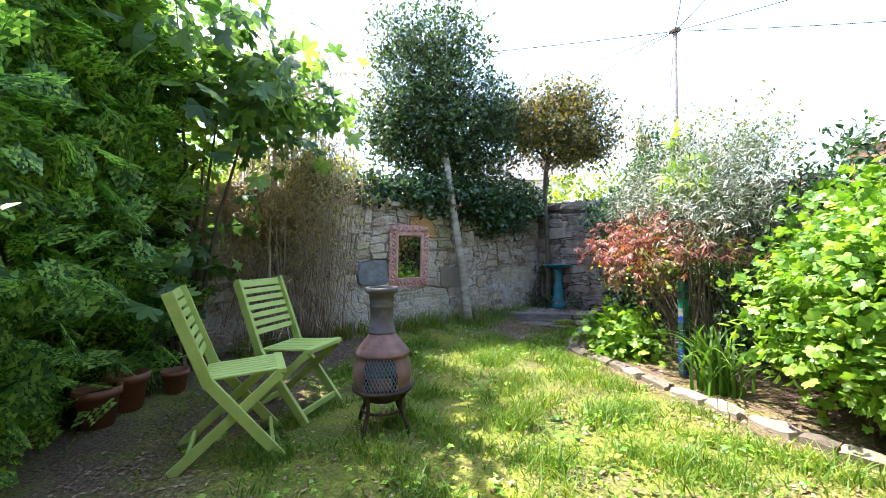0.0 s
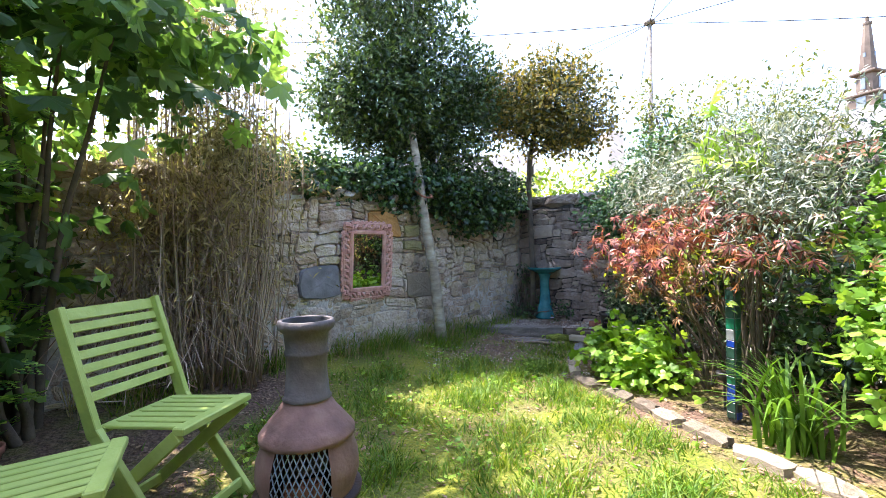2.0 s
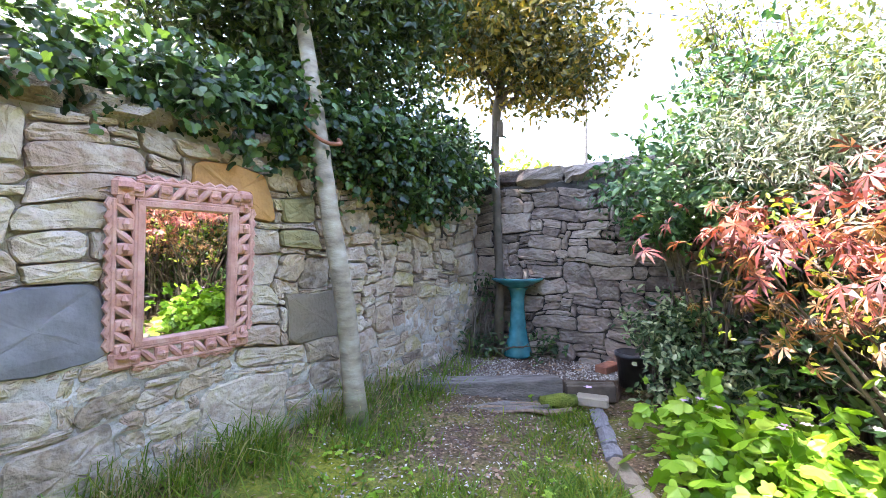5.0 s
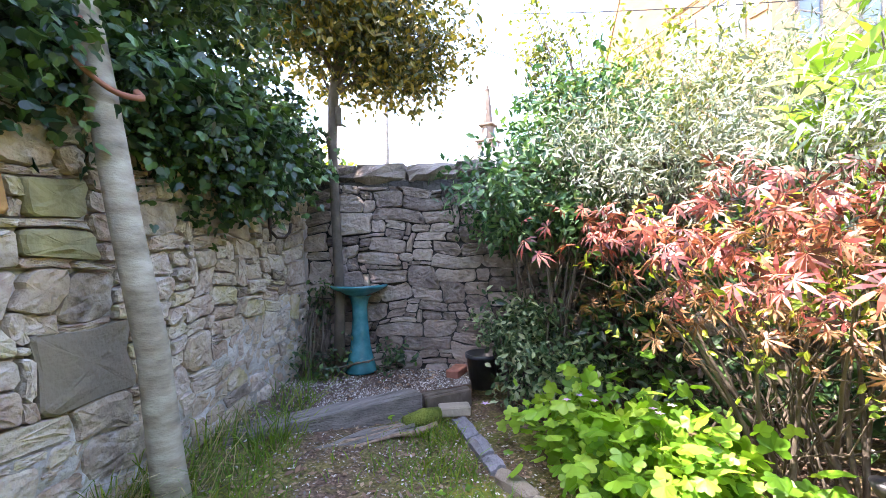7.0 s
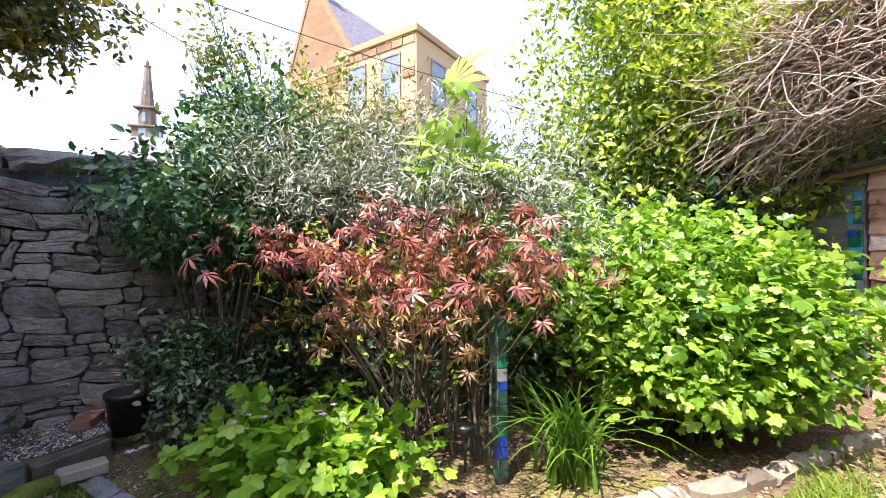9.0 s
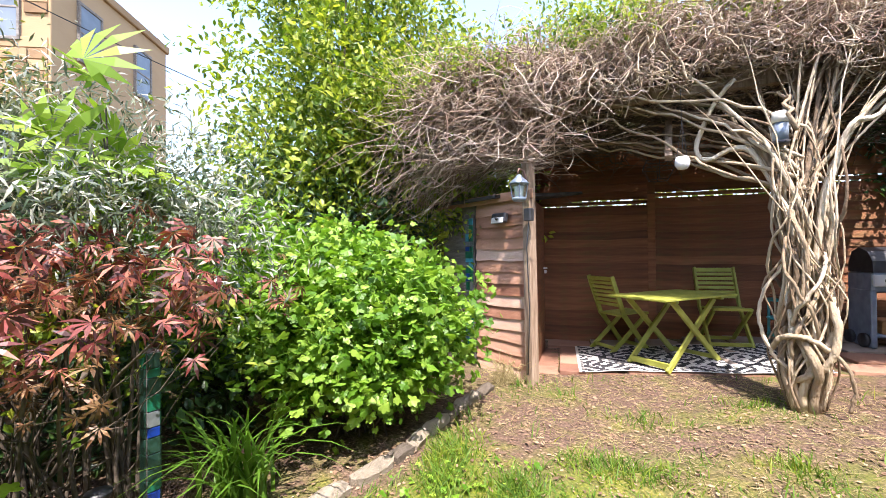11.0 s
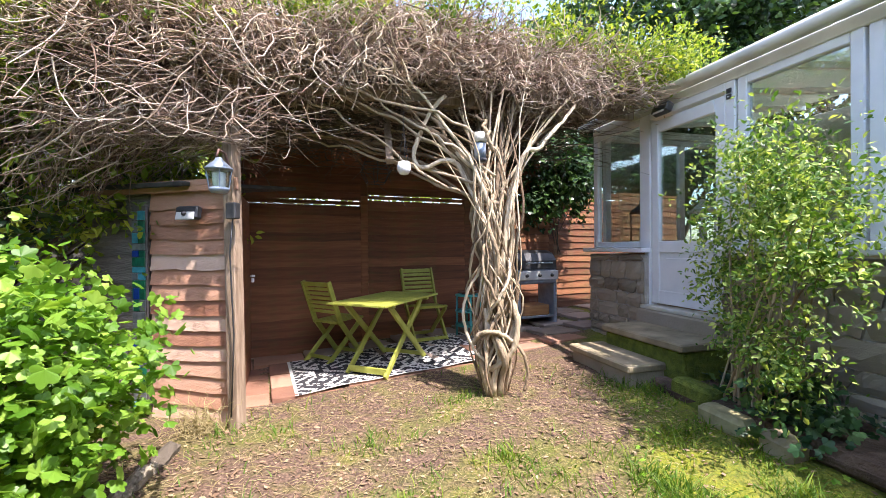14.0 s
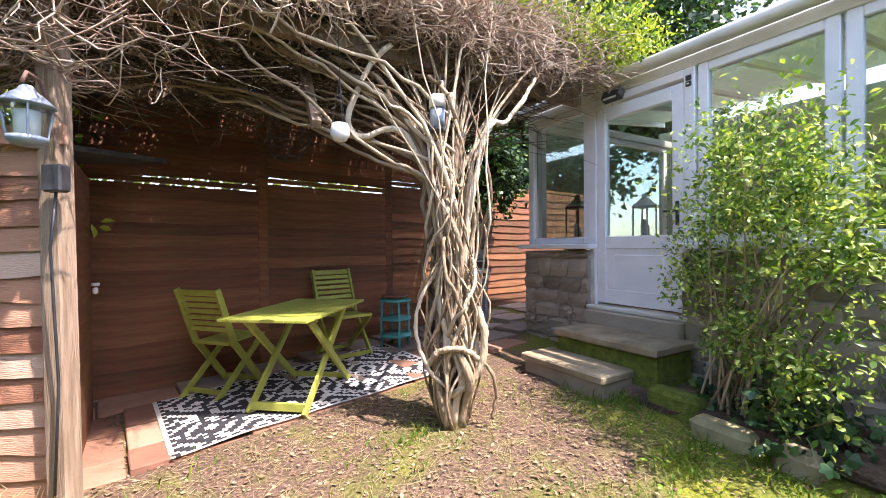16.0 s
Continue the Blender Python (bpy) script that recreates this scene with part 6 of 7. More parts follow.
    st = A + (B - A) * (g3.random((n, 1)) * 0.95) + K * (0.15 + 0.95 * g3.random((n, 1)))
    st[:, 2] = A[2] + 0.12 - 0.35 * g3.random(n) ** 1.5
    q3 = np.linspace(0, 1, 9)[None, :, None]
    d3, b3 = unit(g3.normal(size=(n, 3)) * np.array((1, 1, 0.25))), g3.normal(size=(n, 3)) * np.array((1, 1, 0.35))
    p3 = st[:, None] + (d3[:, None] * q3 + b3[:, None] * q3 * q3 * 0.8) * (0.3 + 0.4 * g3.random((n, 1, 1))) + np.cumsum(g3.normal(size=(n, 9, 3)) * 0.012, 1)
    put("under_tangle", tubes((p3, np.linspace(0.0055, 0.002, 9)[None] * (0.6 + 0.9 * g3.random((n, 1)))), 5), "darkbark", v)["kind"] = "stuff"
    # left drape beside the shed
    g2 = np.random.default_rng(18)
    n = 3800
    st = np.array((3.5, 1.25, 2.6)) + g2.normal(size=(n, 3)) * np.array((0.55, 0.32, 0.3))
    ln = 0.2 + 0.4 * g2.random(n)
    qq = np.linspace(0, 1, 8)[None, :, None]
    dr = unit(np.array((0.3, 0.15, -0.25)) + g2.normal(size=(n, 3)) * np.array((0.7, 0.5, 0.4)))
    bend = g2.normal(size=(n, 3)) * 0.9
    pp = st[:, None] + (dr[:, None] * qq + bend[:, None] * qq * qq * 0.6) * ln[:, None, None] + np.cumsum(g2.normal(size=(n, 8, 3)) * 0.014, 1)
    pp[..., 2] -= 0.12 * qq[..., 0] ** 2
    low = 2.0 + 0.25 * g2.random((n, 1)) - 0.75 * np.clip(pp[..., 0] - 3.1, 0, 0.7)
    pp[..., 2] = low + 0.06 * np.logaddexp(0, (pp[..., 2] - low) / 0.06)
    put("drape", tubes((pp, np.linspace(0.005, 0.0018, 8)[None] * np.ones((n, 1))), 4), "twig", v)["kind"] = "stuff"
    A, B = np.array(a), np.array(b)
    bl = []
    for t, up, w in ((0.0, 0.6, 0.55), (0.25, 1.0, 0.6), (0.5, 1.15, 0.65), (0.75, 1.0, 0.6), (0.98, 0.6, 0.5), (-0.15, 0.4, 0.5), (0.9, 0.45, 0.6), (1.04, 0.35, 0.6), (1.0, 0.75, 0.6)):
        c = A + (B - A) * t - np.array(back) * (0.16 - 0.06 * up)
        bl.append(((c[0], c[1], c[2] + up * 0.42 + 0.16), (0.65, 0.5, 0.26)))
    put("young_leaves", crown(19, bl, 19000, 0.046, "oval", 8, 0.9, 0.1, 0.45), "lf_tree", v, "sparse young yellow-green leaves on top")
    return v


# ---- things ----
FIXED = ((4.0, 1.23, 4.4, 1.5, "orange_stone"), (3.25, 0.65, 3.72, 0.94, "grey_slab"), (4.45, 1.23, 4.7, 1.4, "mossy_stone"), (4.45, 1.08, 4.72, 1.2, "mossy_stone"), (4.5, 0.54, 4.9, 0.86, "kerb"), (4.1, 0.1, 4.55, 0.4, "stone"), (3.4, 0.15, 3.8, 0.42, "stone"))


def slat_chair(at, turn, mat, label, group):
    ch = thing("folding_chair", pose(at[0], at[1], gz(*at), 0, 0, turn), label, "chair", group)
    W = 0.21
    for s in (-1, 1):
        x = s * W
        b = Build().bar((x, 0.24, 0), (x, -0.1, 0.44), 0.026, 0.055, (0, 1, 0.5)).bar((x, -0.095, 0.42), (x, -0.27, 0.9), 0.026, 0.055, (0, 1, 0.3))
        put("long_leg", b.mesh(), mat, ch)
        put("short_leg", Build().bar((x * 0.87, -0.27, 0), (x * 0.87, 0.24, 0.44), 0.026, 0.05, (0, 1, -0.5)).mesh(), mat, ch)
    for k in range(7):
        t = 0.3 + 0.68 * k / 6
        put("back_slat", Build().box((2 * W - 0.02, 0.014, 0.05 if k == 6 else 0.036), (0, -0.098 - 0.172 * t, 0.42 + 0.46 * t), pose(0, 0, 0, 20).to_3x3(), 0.003).mesh(), mat, ch)
    for k in range(7):
        put("seat_slat", Build().box((0.038, 0.34, 0.014), (-0.156 + 0.052 * k, 0.06, 0.452), pose(0, 0, 0, 3).to_3x3(), 0.003).mesh(), mat, ch)
    put("seat_rail", box((2 * W - 0.03, 0.05, 0.03), (0, 0.245, 0.455), 0.005), mat, ch)
    put("seat_rail", box((2 * W - 0.06, 0.04, 0.025), (0, -0.11, 0.435), 0.004), mat, ch)
    put("stretcher", Build().bar((-W * 0.87, -0.2, 0.06), (W * 0.87, -0.2, 0.06), 0.02, 0.04).mesh(), mat, ch)
    put("stretcher", Build().bar((-W, 0.2, 0.06), (W, 0.2, 0.06), 0.02, 0.04).mesh(), mat, ch)
    return ch


def garden_table(at, turn):
    z = gz(*at)
    t = thing("folding_table", pose(at[0], at[1], z + 0.01, 0, 0, turn), "olive green slatted folding table with crossed legs", "table")
    L, W = 1.14, 0.66
    for k in range(8):
        put("top_slat", box((L, W / 8 - 0.003, 0.02), (0, -W / 2 + (k + 0.5) * W / 8, 0.70), 0.003), "olive_paint", t)
    for x in (-0.36, 0.36):
        put("batten", box((0.05, W - 0.06, 0.03), (x, 0, 0.675), 0.003), "olive_paint", t)
    for s in (-1, 1):
        y = s * 0.25
        put("leg", Build().bar((-0.4, y, 0.0), (0.36, y, 0.67), 0.028, 0.055, (0, 0, 1)).mesh(), "olive_paint", t)
        put("leg", Build().bar((0.4, y * 0.86, 0.0), (-0.36, y * 0.86, 0.67), 0.028, 0.055, (0, 0, 1)).mesh(), "olive_paint", t)
    put("stretcher", Build().bar((-0.37, -0.25, 0.05), (-0.37, 0.25, 0.05), 0.025, 0.06).mesh(), "olive_paint", t)
    put("stretcher", Build().bar((0.37, -0.22, 0.05), (0.37, 0.22, 0.05), 0.025, 0.06).mesh(), "olive_paint", t)


def chiminea(at):
    z = gz(*at)
    c = thing("chiminea", pose(at[0], at[1], z, 0, 0, 15), "rusty clay chiminea with mesh fire opening on iron stand", "chiminea")
    put("bowl", Build().lathe([(0.001, 0.17), (0.08, 0.175), (0.13, 0.2), (0.155, 0.245), (0.16, 0.25)], 36).mesh(True), "iron", c)
    put("rim", Build().lathe([(0.155, 0.245), (0.185, 0.25), (0.187, 0.265), (0.155, 0.27)], 36).mesh(True), "iron", c)
    prof = np.array([(0.16, 0.27), (0.178, 0.33), (0.174, 0.39), (0.15, 0.46)])
    ang = np.linspace(0.9, 6.283 - 0.25, 30)
    v = np.array([(r * math.cos(a), r * math.sin(a), zz) for r, zz in prof for a in ang + math.radians(-120)])
    f = [q for i in range(len(prof) - 1) for k in range(len(ang) - 1) for q in ((i * 30 + k, i * 30 + k + 1, i * 30 + k + 31), (i * 30 + k, i * 30 + k + 31, i * 30 + k + 30))]
    put("belly", mesh_from(v, f, True), "rust", c)
    b = Build()
    a0, a1 = math.radians(-120) - 0.3, math.radians(-120) + 0.95
    for k in range(11):
        for d in (-1, 1):
            pts = []
            for q in np.linspace(0, 1, 7):
                a = a0 + (a1 - a0) * ((k / 10.0 + d * q * 0.42) % 1.0001)
                r = 0.176 - 0.022 * max(0, (q - 0.4) / 0.6)
                pts.append((r * math.cos(a), r * math.sin(a), 0.275 + 0.18 * q))
            run = [pts[0]]
            for p in pts[1:]:
                if math.dist(p, run[-1]) < 0.08:
                    run.append(p)
                else:
                    if len(run) > 1:
                        b.tube(run, 0.0025, 4)
                    run = [p]
            if len(run) > 1:
                b.tube(run, 0.0025, 4)
    put("mesh_screen", b.mesh(), "steel", c, "diamond wire mesh")
    put("shoulder", Build().lathe([(0.15, 0.455), (0.165, 0.46), (0.165, 0.475), (0.145, 0.5), (0.1, 0.555), (0.078, 0.59)], 36).mesh(True), "rust", c)
    put("neck", Build().lathe([(0.078, 0.585), (0.086, 0.59), (0.078, 0.6), (0.07, 0.68), (0.072, 0.74), (0.076, 0.745), (0.076, 0.755), (0.072, 0.765), (0.078, 0.82), (0.096, 0.835), (0.1, 0.85), (0.096, 0.865), (0.084, 0.866), (0.078, 0.85), (0.065, 0.75), (0.05, 0.6)], 36).mesh(True), "sootclay", c)
    # black lining colours in the shade of a deep hole, along with the soot
    put("flue", Build().lathe([(0.082, 0.863), (0.076, 0.848), (0.063, 0.75), (0.048, 0.62), (0.001, 0.615)], 36).mesh(True), "black", c, "sooty inside of the flue, coloured black for the shade of the hole")
    put("brick", box((0.13, 0.06, 0.06), (-0.02, -0.07, 0.29), 0.006), "brick", c)
    put("log", Build().tube([(-0.08, 0.03, 0.3), (0.08, -0.02, 0.36)], 0.025, 8).mesh(True), "grey_wood", c)
    for k in range(4):
        a = math.radians(45 + 90 * k)
        d = np.array((math.cos(a), math.sin(a), 0))
        pts = [d * r + np.array((0, 0, h)) for r, h in ((0.17, 0.25), (0.14, 0.2), (0.14, 0.13), (0.17, 0.07), (0.19, 0.0))]
        put("leg", Build().tube(pts, 0.012, 8).mesh(True), "iron", c)
    put("stand_ring", Build().tube([(0.13 * math.cos(a), 0.13 * math.sin(a), 0.13) for a in np.linspace(0, 6.283, 25)], 0.009, 6).mesh(True), "iron", c)


def wall_frame(s, z, proud=0.0):
    """A pose on the mirror wall, s metres before the corner, its -y out of the wall."""
    p = CORNER - WALL_DIR * s + BACK_DIR * proud
    return pose(p.x, p.y, z, 0, 0, math.degrees(math.atan2(WALL_DIR.y, WALL_DIR.x)))


def carved_mirror():
    m = thing("carved_mirror", wall_frame(2.62, 1.01, 0.05) @ pose(0, 0, 0, 4), "wall mirror in a pink pierced carved wooden frame", "mirror")
    W, H = 0.29, 0.385
    put("glass", box((2 * W - 0.2, 0.012, 2 * H - 0.2), (0, 0.006, 0), 0.001), "mirror", m)
    for s in (-1, 1):
        put("inner_rail", box((2 * W - 0.16, 0.035, 0.035), (0, 0, s * (H - 0.1)), 0.008), "pink", m)
        put("inner_rail", box((0.035, 0.036, 2 * H - 0.2), (s * (W - 0.1), 0, 0), 0.008), "pink", m)
    # flat carved bands pierced by pairs of leaf-shaped holes
    for sx, along in ((1, 0), (-1, 0), (1, 1), (-1, 1)):
        b = Build()
        length, off = (2 * H - 0.17, W) if along == 0 else (2 * W - 0.17, H)
        n = round(length / 0.095)

        def at(q, o, y=0.0):
            return (sx * (off - o), y, q) if along == 0 else (q, y, sx * (off - o))

        def flat(q, o, dq, do, y=0.0, thick=0.03):
            b.box((do, thick, dq) if along == 0 else (dq, thick, do), at(q, o, y), None, 0.006)
        flat(0, 0.011, length, 0.02)
        flat(0, 0.082, length, 0.018)
        for k in range(n + 1):
            q = -length / 2 + length * k / n
            if k < n:
                m0 = q + length / n / 2
                b.tube([at(m0 - 0.03, 0.078, -0.002), at(m0 - 0.008, 0.055, -0.008), at(m0 + 0.008, 0.036, -0.008), at(m0 + 0.03, 0.014, -0.002)], [0.011, 0.015, 0.015, 0.011], 7)
            flat(q, 0.047, 0.05, 0.06, -0.002)
            b.tube([at(q - 0.02, 0.047, -0.016), at(q, 0.047, -0.022), at(q + 0.02, 0.047, -0.016)], [0.006, 0.014, 0.006], 7)
        # scalloped outer edge
        for k in range(n * 2):
            q = -length / 2 + length * (k + 0.5) / (n * 2)
            b.tube([at(q - 0.022, 0.004), at(q, -0.009), at(q + 0.022, 0.004)], 0.012, 6)
        put("carved_side", b.mesh(), "pink", m)
    for sx in (-1, 1):
        for sz in (-1, 1):
            put("corner_block", Build().box((0.085, 0.04, 0.085), (sx * (W - 0.045), 0, sz * (H - 0.045)), None, 0.016).lathe([(0.001, 0.0), (0.02, 0.0), (0.028, 0.01)], 8, (sx * (W - 0.045), -0.02, sz * (H - 0.05))).mesh(), "pink", m)


def bird_bath(at):
    b = thing("bird_bath", pose(at[0], at[1], 0.175), "teal glazed ceramic bird bath on a tapered pedestal", "bird bath")
    put("pedestal", Build().lathe([(0.001, 0), (0.125, 0), (0.128, 0.02), (0.11, 0.07), (0.08, 0.2), (0.062, 0.4), (0.06, 0.5), (0.075, 0.57), (0.1, 0.6), (0.001, 0.6)], 36).mesh(True), "teal", b)
    put("basin", Build().lathe([(0.06, 0.58), (0.13, 0.61), (0.2, 0.645), (0.225, 0.665), (0.226, 0.68), (0.212, 0.682), (0.17, 0.66), (0.001, 0.645)], 40).mesh(True), "teal", b)
    put("water", Build().lathe([(0.001, 0.662), (0.172, 0.662)], 32).mesh(True), "pane", b)


def corner_terrace():
    """The raised gravel corner, its timber edge, the broken log and loose bricks."""
    e1, e2 = WALL_DIR, BACK_DIR
    poly = [Vector((CORNER.x, CORNER.y, 0)) + (e1 + e2) * 0.05, Vector((0.66, 6.86, 0)), Vector((0.76, 6.78, 0)), Vector((1.88, 6.49, 0)), Vector((2.25, 6.34, 0)), Vector((2.52, 6.6, 0))]
    top = [(p.x, p.y, 0.16) for p in poly]
    low = [(p.x, p.y, -0.05) for p in poly]
    k = len(poly)
    put("gravel_terrace", mesh_from(top + low, [(0, i, i + 1) for i in range(1, k - 1)] + [t for i in range(k) for t in ((i, k + i, k + (i + 1) % k), (i, k + (i + 1) % k, (i + 1) % k))]), "soil", label="raised gravel corner behind a timber edge", category="ground", kind="structure")
    g = np.random.default_rng(77)
    n = 26000
    s, t = g.random(n) * 1.4, g.random(n) * 1.45
    c = np.array(CORNER)[None] - np.array(e1)[None] * s[:, None] + np.array(e2)[None] * t[:, None]
    front = np.interp(c[:, 0], [0.6, 0.76, 1.88, 2.25, 2.6], [6.9, 6.79, 6.5, 6.35, 6.7])
    keep = (c[:, 1] > front) & (g.random(n) < 0.55 + 0.45 * np.sin(6 * s) * np.sin(5 * t + 1))
    c = c[keep]
    n = len(c)
    c[:, 2] = 0.162
    r = 0.0025 + 0.0075 * g.random(n) ** 2
    tet = np.array(((1, 0, -0.3), (-0.5, 0.87, -0.3), (-0.5, -0.87, -0.3), (0, 0, 0.9)))
    rot = g.random(n) * 6.28
    R = np.stack((np.stack((np.cos(rot), -np.sin(rot)), 1), np.stack((np.sin(rot), np.cos(rot)), 1)), 1)
    v = np.repeat(tet[None], n, 0)
    v[..., :2] = np.einsum("nij,kj->nki", R, tet[:, :2])
    v = c[:, None] + v * r[:, None, None]
    put("gravel", mesh_from(v, (np.arange(n) * 4)[:, None, None] + np.array(((0, 1, 3), (1, 2, 3), (2, 0, 3)))), "gravel", label="pale gravel and grit over dark soil", category="gravel", kind="stuff")
    n = 420
    w = g.random(n)
    c = np.array(CORNER)[None] - np.array(e1)[None] * (g.random(n) * 1.3)[:, None] + np.array(e2)[None] * (g.random(n) * 1.4)[:, None]
    c = c[c[:, 1] > np.interp(c[:, 0], [0.6, 0.76, 1.88, 2.25, 2.6], [6.9, 6.79, 6.5, 6.35, 6.7])]
    c[:, 2] = 0.17
    put("terrace_litter", place_leaves(c, np.concatenate((g.normal(size=(len(c), 2)), 0.2 * g.random((len(c), 1))), 1), np.concatenate((g.normal(size=(len(c), 2)) * 0.4, np.ones((len(c), 1))), 1), 0.015 + 0.03 * g.random(len(c)), "oval"), "litter", label="dry brown leaves scattered on the gravel", category="litter", kind="stuff")
    sl = thing("timber_sleeper", pose(0, 0, 0), "weathered grey timber edging beams on the soil", "timber")
    gs = np.random.default_rng(55)
    for q0, q1, w, h, z, mat in (((0.74, 6.8), (1.86, 6.5), 0.15, 0.17, 0.095, "grey_wood"), ((1.9, 6.47), (2.22, 6.36), 0.13, 0.13, 0.085, "darkbark")):
        b = Build()
        d = (Vector(q1) - Vector(q0)).normalized()
        # split along its length into planks of weathered grain, ends uneven
        for r in range(4):
            o = (r - 1.5) * w / 4
            e0, e1 = gs.uniform(-0.02, 0.02, 2)
            b.bar((q0[0] - d.y * o + d.x * e0, q0[1] + d.x * o + d.y * e0, z + gs.normal() * 0.004), (q1[0] - d.y * o + d.x * e1, q1[1] + d.x * o + d.y * e1, z + gs.normal() * 0.004), w / 4 - 0.001, h + gs.normal() * 0.006, (0, 0, 1), 0.007)
        put("beam", b.mesh(), mat, sl)
    pts = [(0.9, 6.52, 0.06), (1.2, 6.44, 0.075), (1.55, 6.36, 0.07), (1.88, 6.27, 0.07)]
    lg = thing("broken_log", pose(0, 0, 0), "split rotten log with a mossy end", "log")
    gl = np.random.default_rng(90)
    for k in range(9):
        # long splinters of rotten wood lying side by side
        o = np.array((0.25, 0.97, 0)) * (k - 4) * 0.014 + np.array((0, 0, 0.012 * math.cos((k - 4) * 0.5)))
        lo, hi = gl.uniform(0, 0.25), gl.uniform(0.75, 1.0)
        line = [np.array(pts[0]) * (1 - q) + np.array(pts[-1]) * q + o + gl.normal(size=3) * 0.006 - np.array((0, 0, 0.015)) for q in np.linspace(lo, hi, 7)]
        put("splinter", Build().tube(line, gl.uniform(0.008, 0.02, 7), 6).mesh(), "grey_wood" if k % 3 else "post_wood", lg)
    put("moss_patch", Build().tube([(1.62, 6.34, 0.085), (1.75, 6.305, 0.09), (1.86, 6.28, 0.085)], [0.035, 0.05, 0.04], 8).mesh(True), "moss", lg)
    for x, y, z, a, lab in ((2.34, 6.56, 0.19, 20, "red brick lying flat on the gravel"), (1.96, 6.24, 0.09, -40, "weathered brick at the end of the bed edging")):
        put("brick", box((0.2, 0.1, 0.06), (0, 0, 0), 0.008), "brick" if z > 0.1 else "kerb", label=lab, category="brick", m=pose(x, y, z, 0, 0, a))
    bp = thing("black_pot", pose(2.4, 6.36, 0.1), "black plastic plant pot by the dark wall", "pot")
    put("pot", Build().lathe([(0.001, 0), (0.09, 0), (0.115, 0.22), (0.125, 0.22), (0.125, 0.25), (0.11, 0.25), (0.1, 0.05), (0.001, 0.05)], 24).mesh(True), "black", bp)
    hk = thing("wall_hook", wall_frame(0.62, 1.32, 0.035), "rusty iron wall hook with a curled horn", "hook")
    put("plate", box((0.025, 0.02, 0.24), (0, 0, 0), 0.005), "iron", hk)
    put("horn", Build().tube([(0.0, -0.01, -0.06), (0.0, -0.05, -0.1), (0.03, -0.09, -0.1), (0.08, -0.1, -0.06), (0.1, -0.1, 0.0)], 0.01, 8).mesh(True), "iron", hk)


def mosaic_post():
    o = thing("mosaic_post", pose(2.08, 4.14, gz(2.1, 4.1), 0, 0, 20), "garden post clad in green and blue mosaic tiles", "post")
    put("core", box((0.052, 0.052, 0.84), (0, 0, 0.42), 0.004), "sootclay", o)
    r = random.Random(3)
    z = 0.02
    while z < 0.8:
        h = r.uniform(0.035, 0.075)
        for a in range(4):
            d = Vector((0, -0.029, 0))
            d.rotate(Euler((0, 0, a * math.pi / 2)))
            put("tile", box((0.047, 0.008, h - 0.005), (0, 0, 0), 0.001), r.choice(("tile_green", "tile_dark", "tile_dark", "tile_grey", "tile_dark", "tile_green", "tile_dark", "tile_dark", "tile_blue")), o, m=Matrix.LocRotScale((d.x, d.y, z + h / 2), Euler((0, 0, a * math.pi / 2)), None))
        z += h
    s = thing("solar_light", pose(2.16, 4.32, gz(2.1, 4.3)), "small black solar stake light in the bed", "light")
    put("stake", Build().tube([(0, 0, 0), (0, 0, 0.2)], 0.008, 8).mesh(), "black", s)
    put("head", Build().lathe([(0.001, 0.19), (0.035, 0.2), (0.05, 0.24), (0.05, 0.25), (0.001, 0.255)], 16).mesh(True), "black", s)


def plant_pot(at, r, h, mat, label, lean=0):
    p = thing("plant_pot", pose(at[0], at[1], gz(*at), lean, 0, 0), label, "pot")
    put("pot", Build().lathe([(0.001, 0), (r * 0.7, 0), (r * 0.95, h * 0.8), (r * 1.06, h * 0.8), (r * 1.08, h), (r * 0.95, h), (r * 0.88, h * 0.75), (0.001, h * 0.72)], 28).mesh(True), mat, p)
    put("earth", Build().lathe([(0.001, h * 0.82), (r * 0.9, h * 0.8)], 20).mesh(), "soil", p)
    return p


def rug():
    e1, e2 = FENCE_DIR, Vector((FENCE_DIR.y, -FENCE_DIR.x, 0))
    o = Vector((2.4, 0.6, 0))
    L, W = 2.15, 1.1
    nx, ny = 76, 44
    r = thing("outdoor_rug", pose(0, 0, 0), "black and cream outdoor rug with diamond pattern on slabs", "rug")
    v = {"rug_dark": Build(), "rug_pale": Build()}
    for i in range(nx):
        for j in range(ny):
            u, w = i % 19, j % 22
            du, dw = abs(u - 9), abs(w - 10.5)
            k = int(du + dw * 0.85)
            pale = (k % 5 in (0, 1)) ^ ((i // 2 + j // 2) % 6 == 0)
            if i < 2 or j < 2 or i > nx - 3 or j > ny - 3:
                pale = not (i in (1, nx - 2) or j in (1, ny - 2)) or (i + j) % 3 == 0
            q = [o - e1 * (L * a / nx) + e2 * (W * b / ny) for a, b in ((i, j), (i + 1, j), (i + 1, j + 1), (i, j + 1))]
            v["rug_pale" if pale else "rug_dark"].add([(p.x, p.y, gz(p.x, p.y) + 0.032 + 0.004 * math.sin(p.x * 9 + p.y * 5)) for p in q], [(0, 2, 1), (0, 3, 2)])
    put("dark_weave", v["rug_dark"].mesh(), "rug_dark", r)
    put("pale_weave", v["rug_pale"].mesh(), "rug_pale", r)


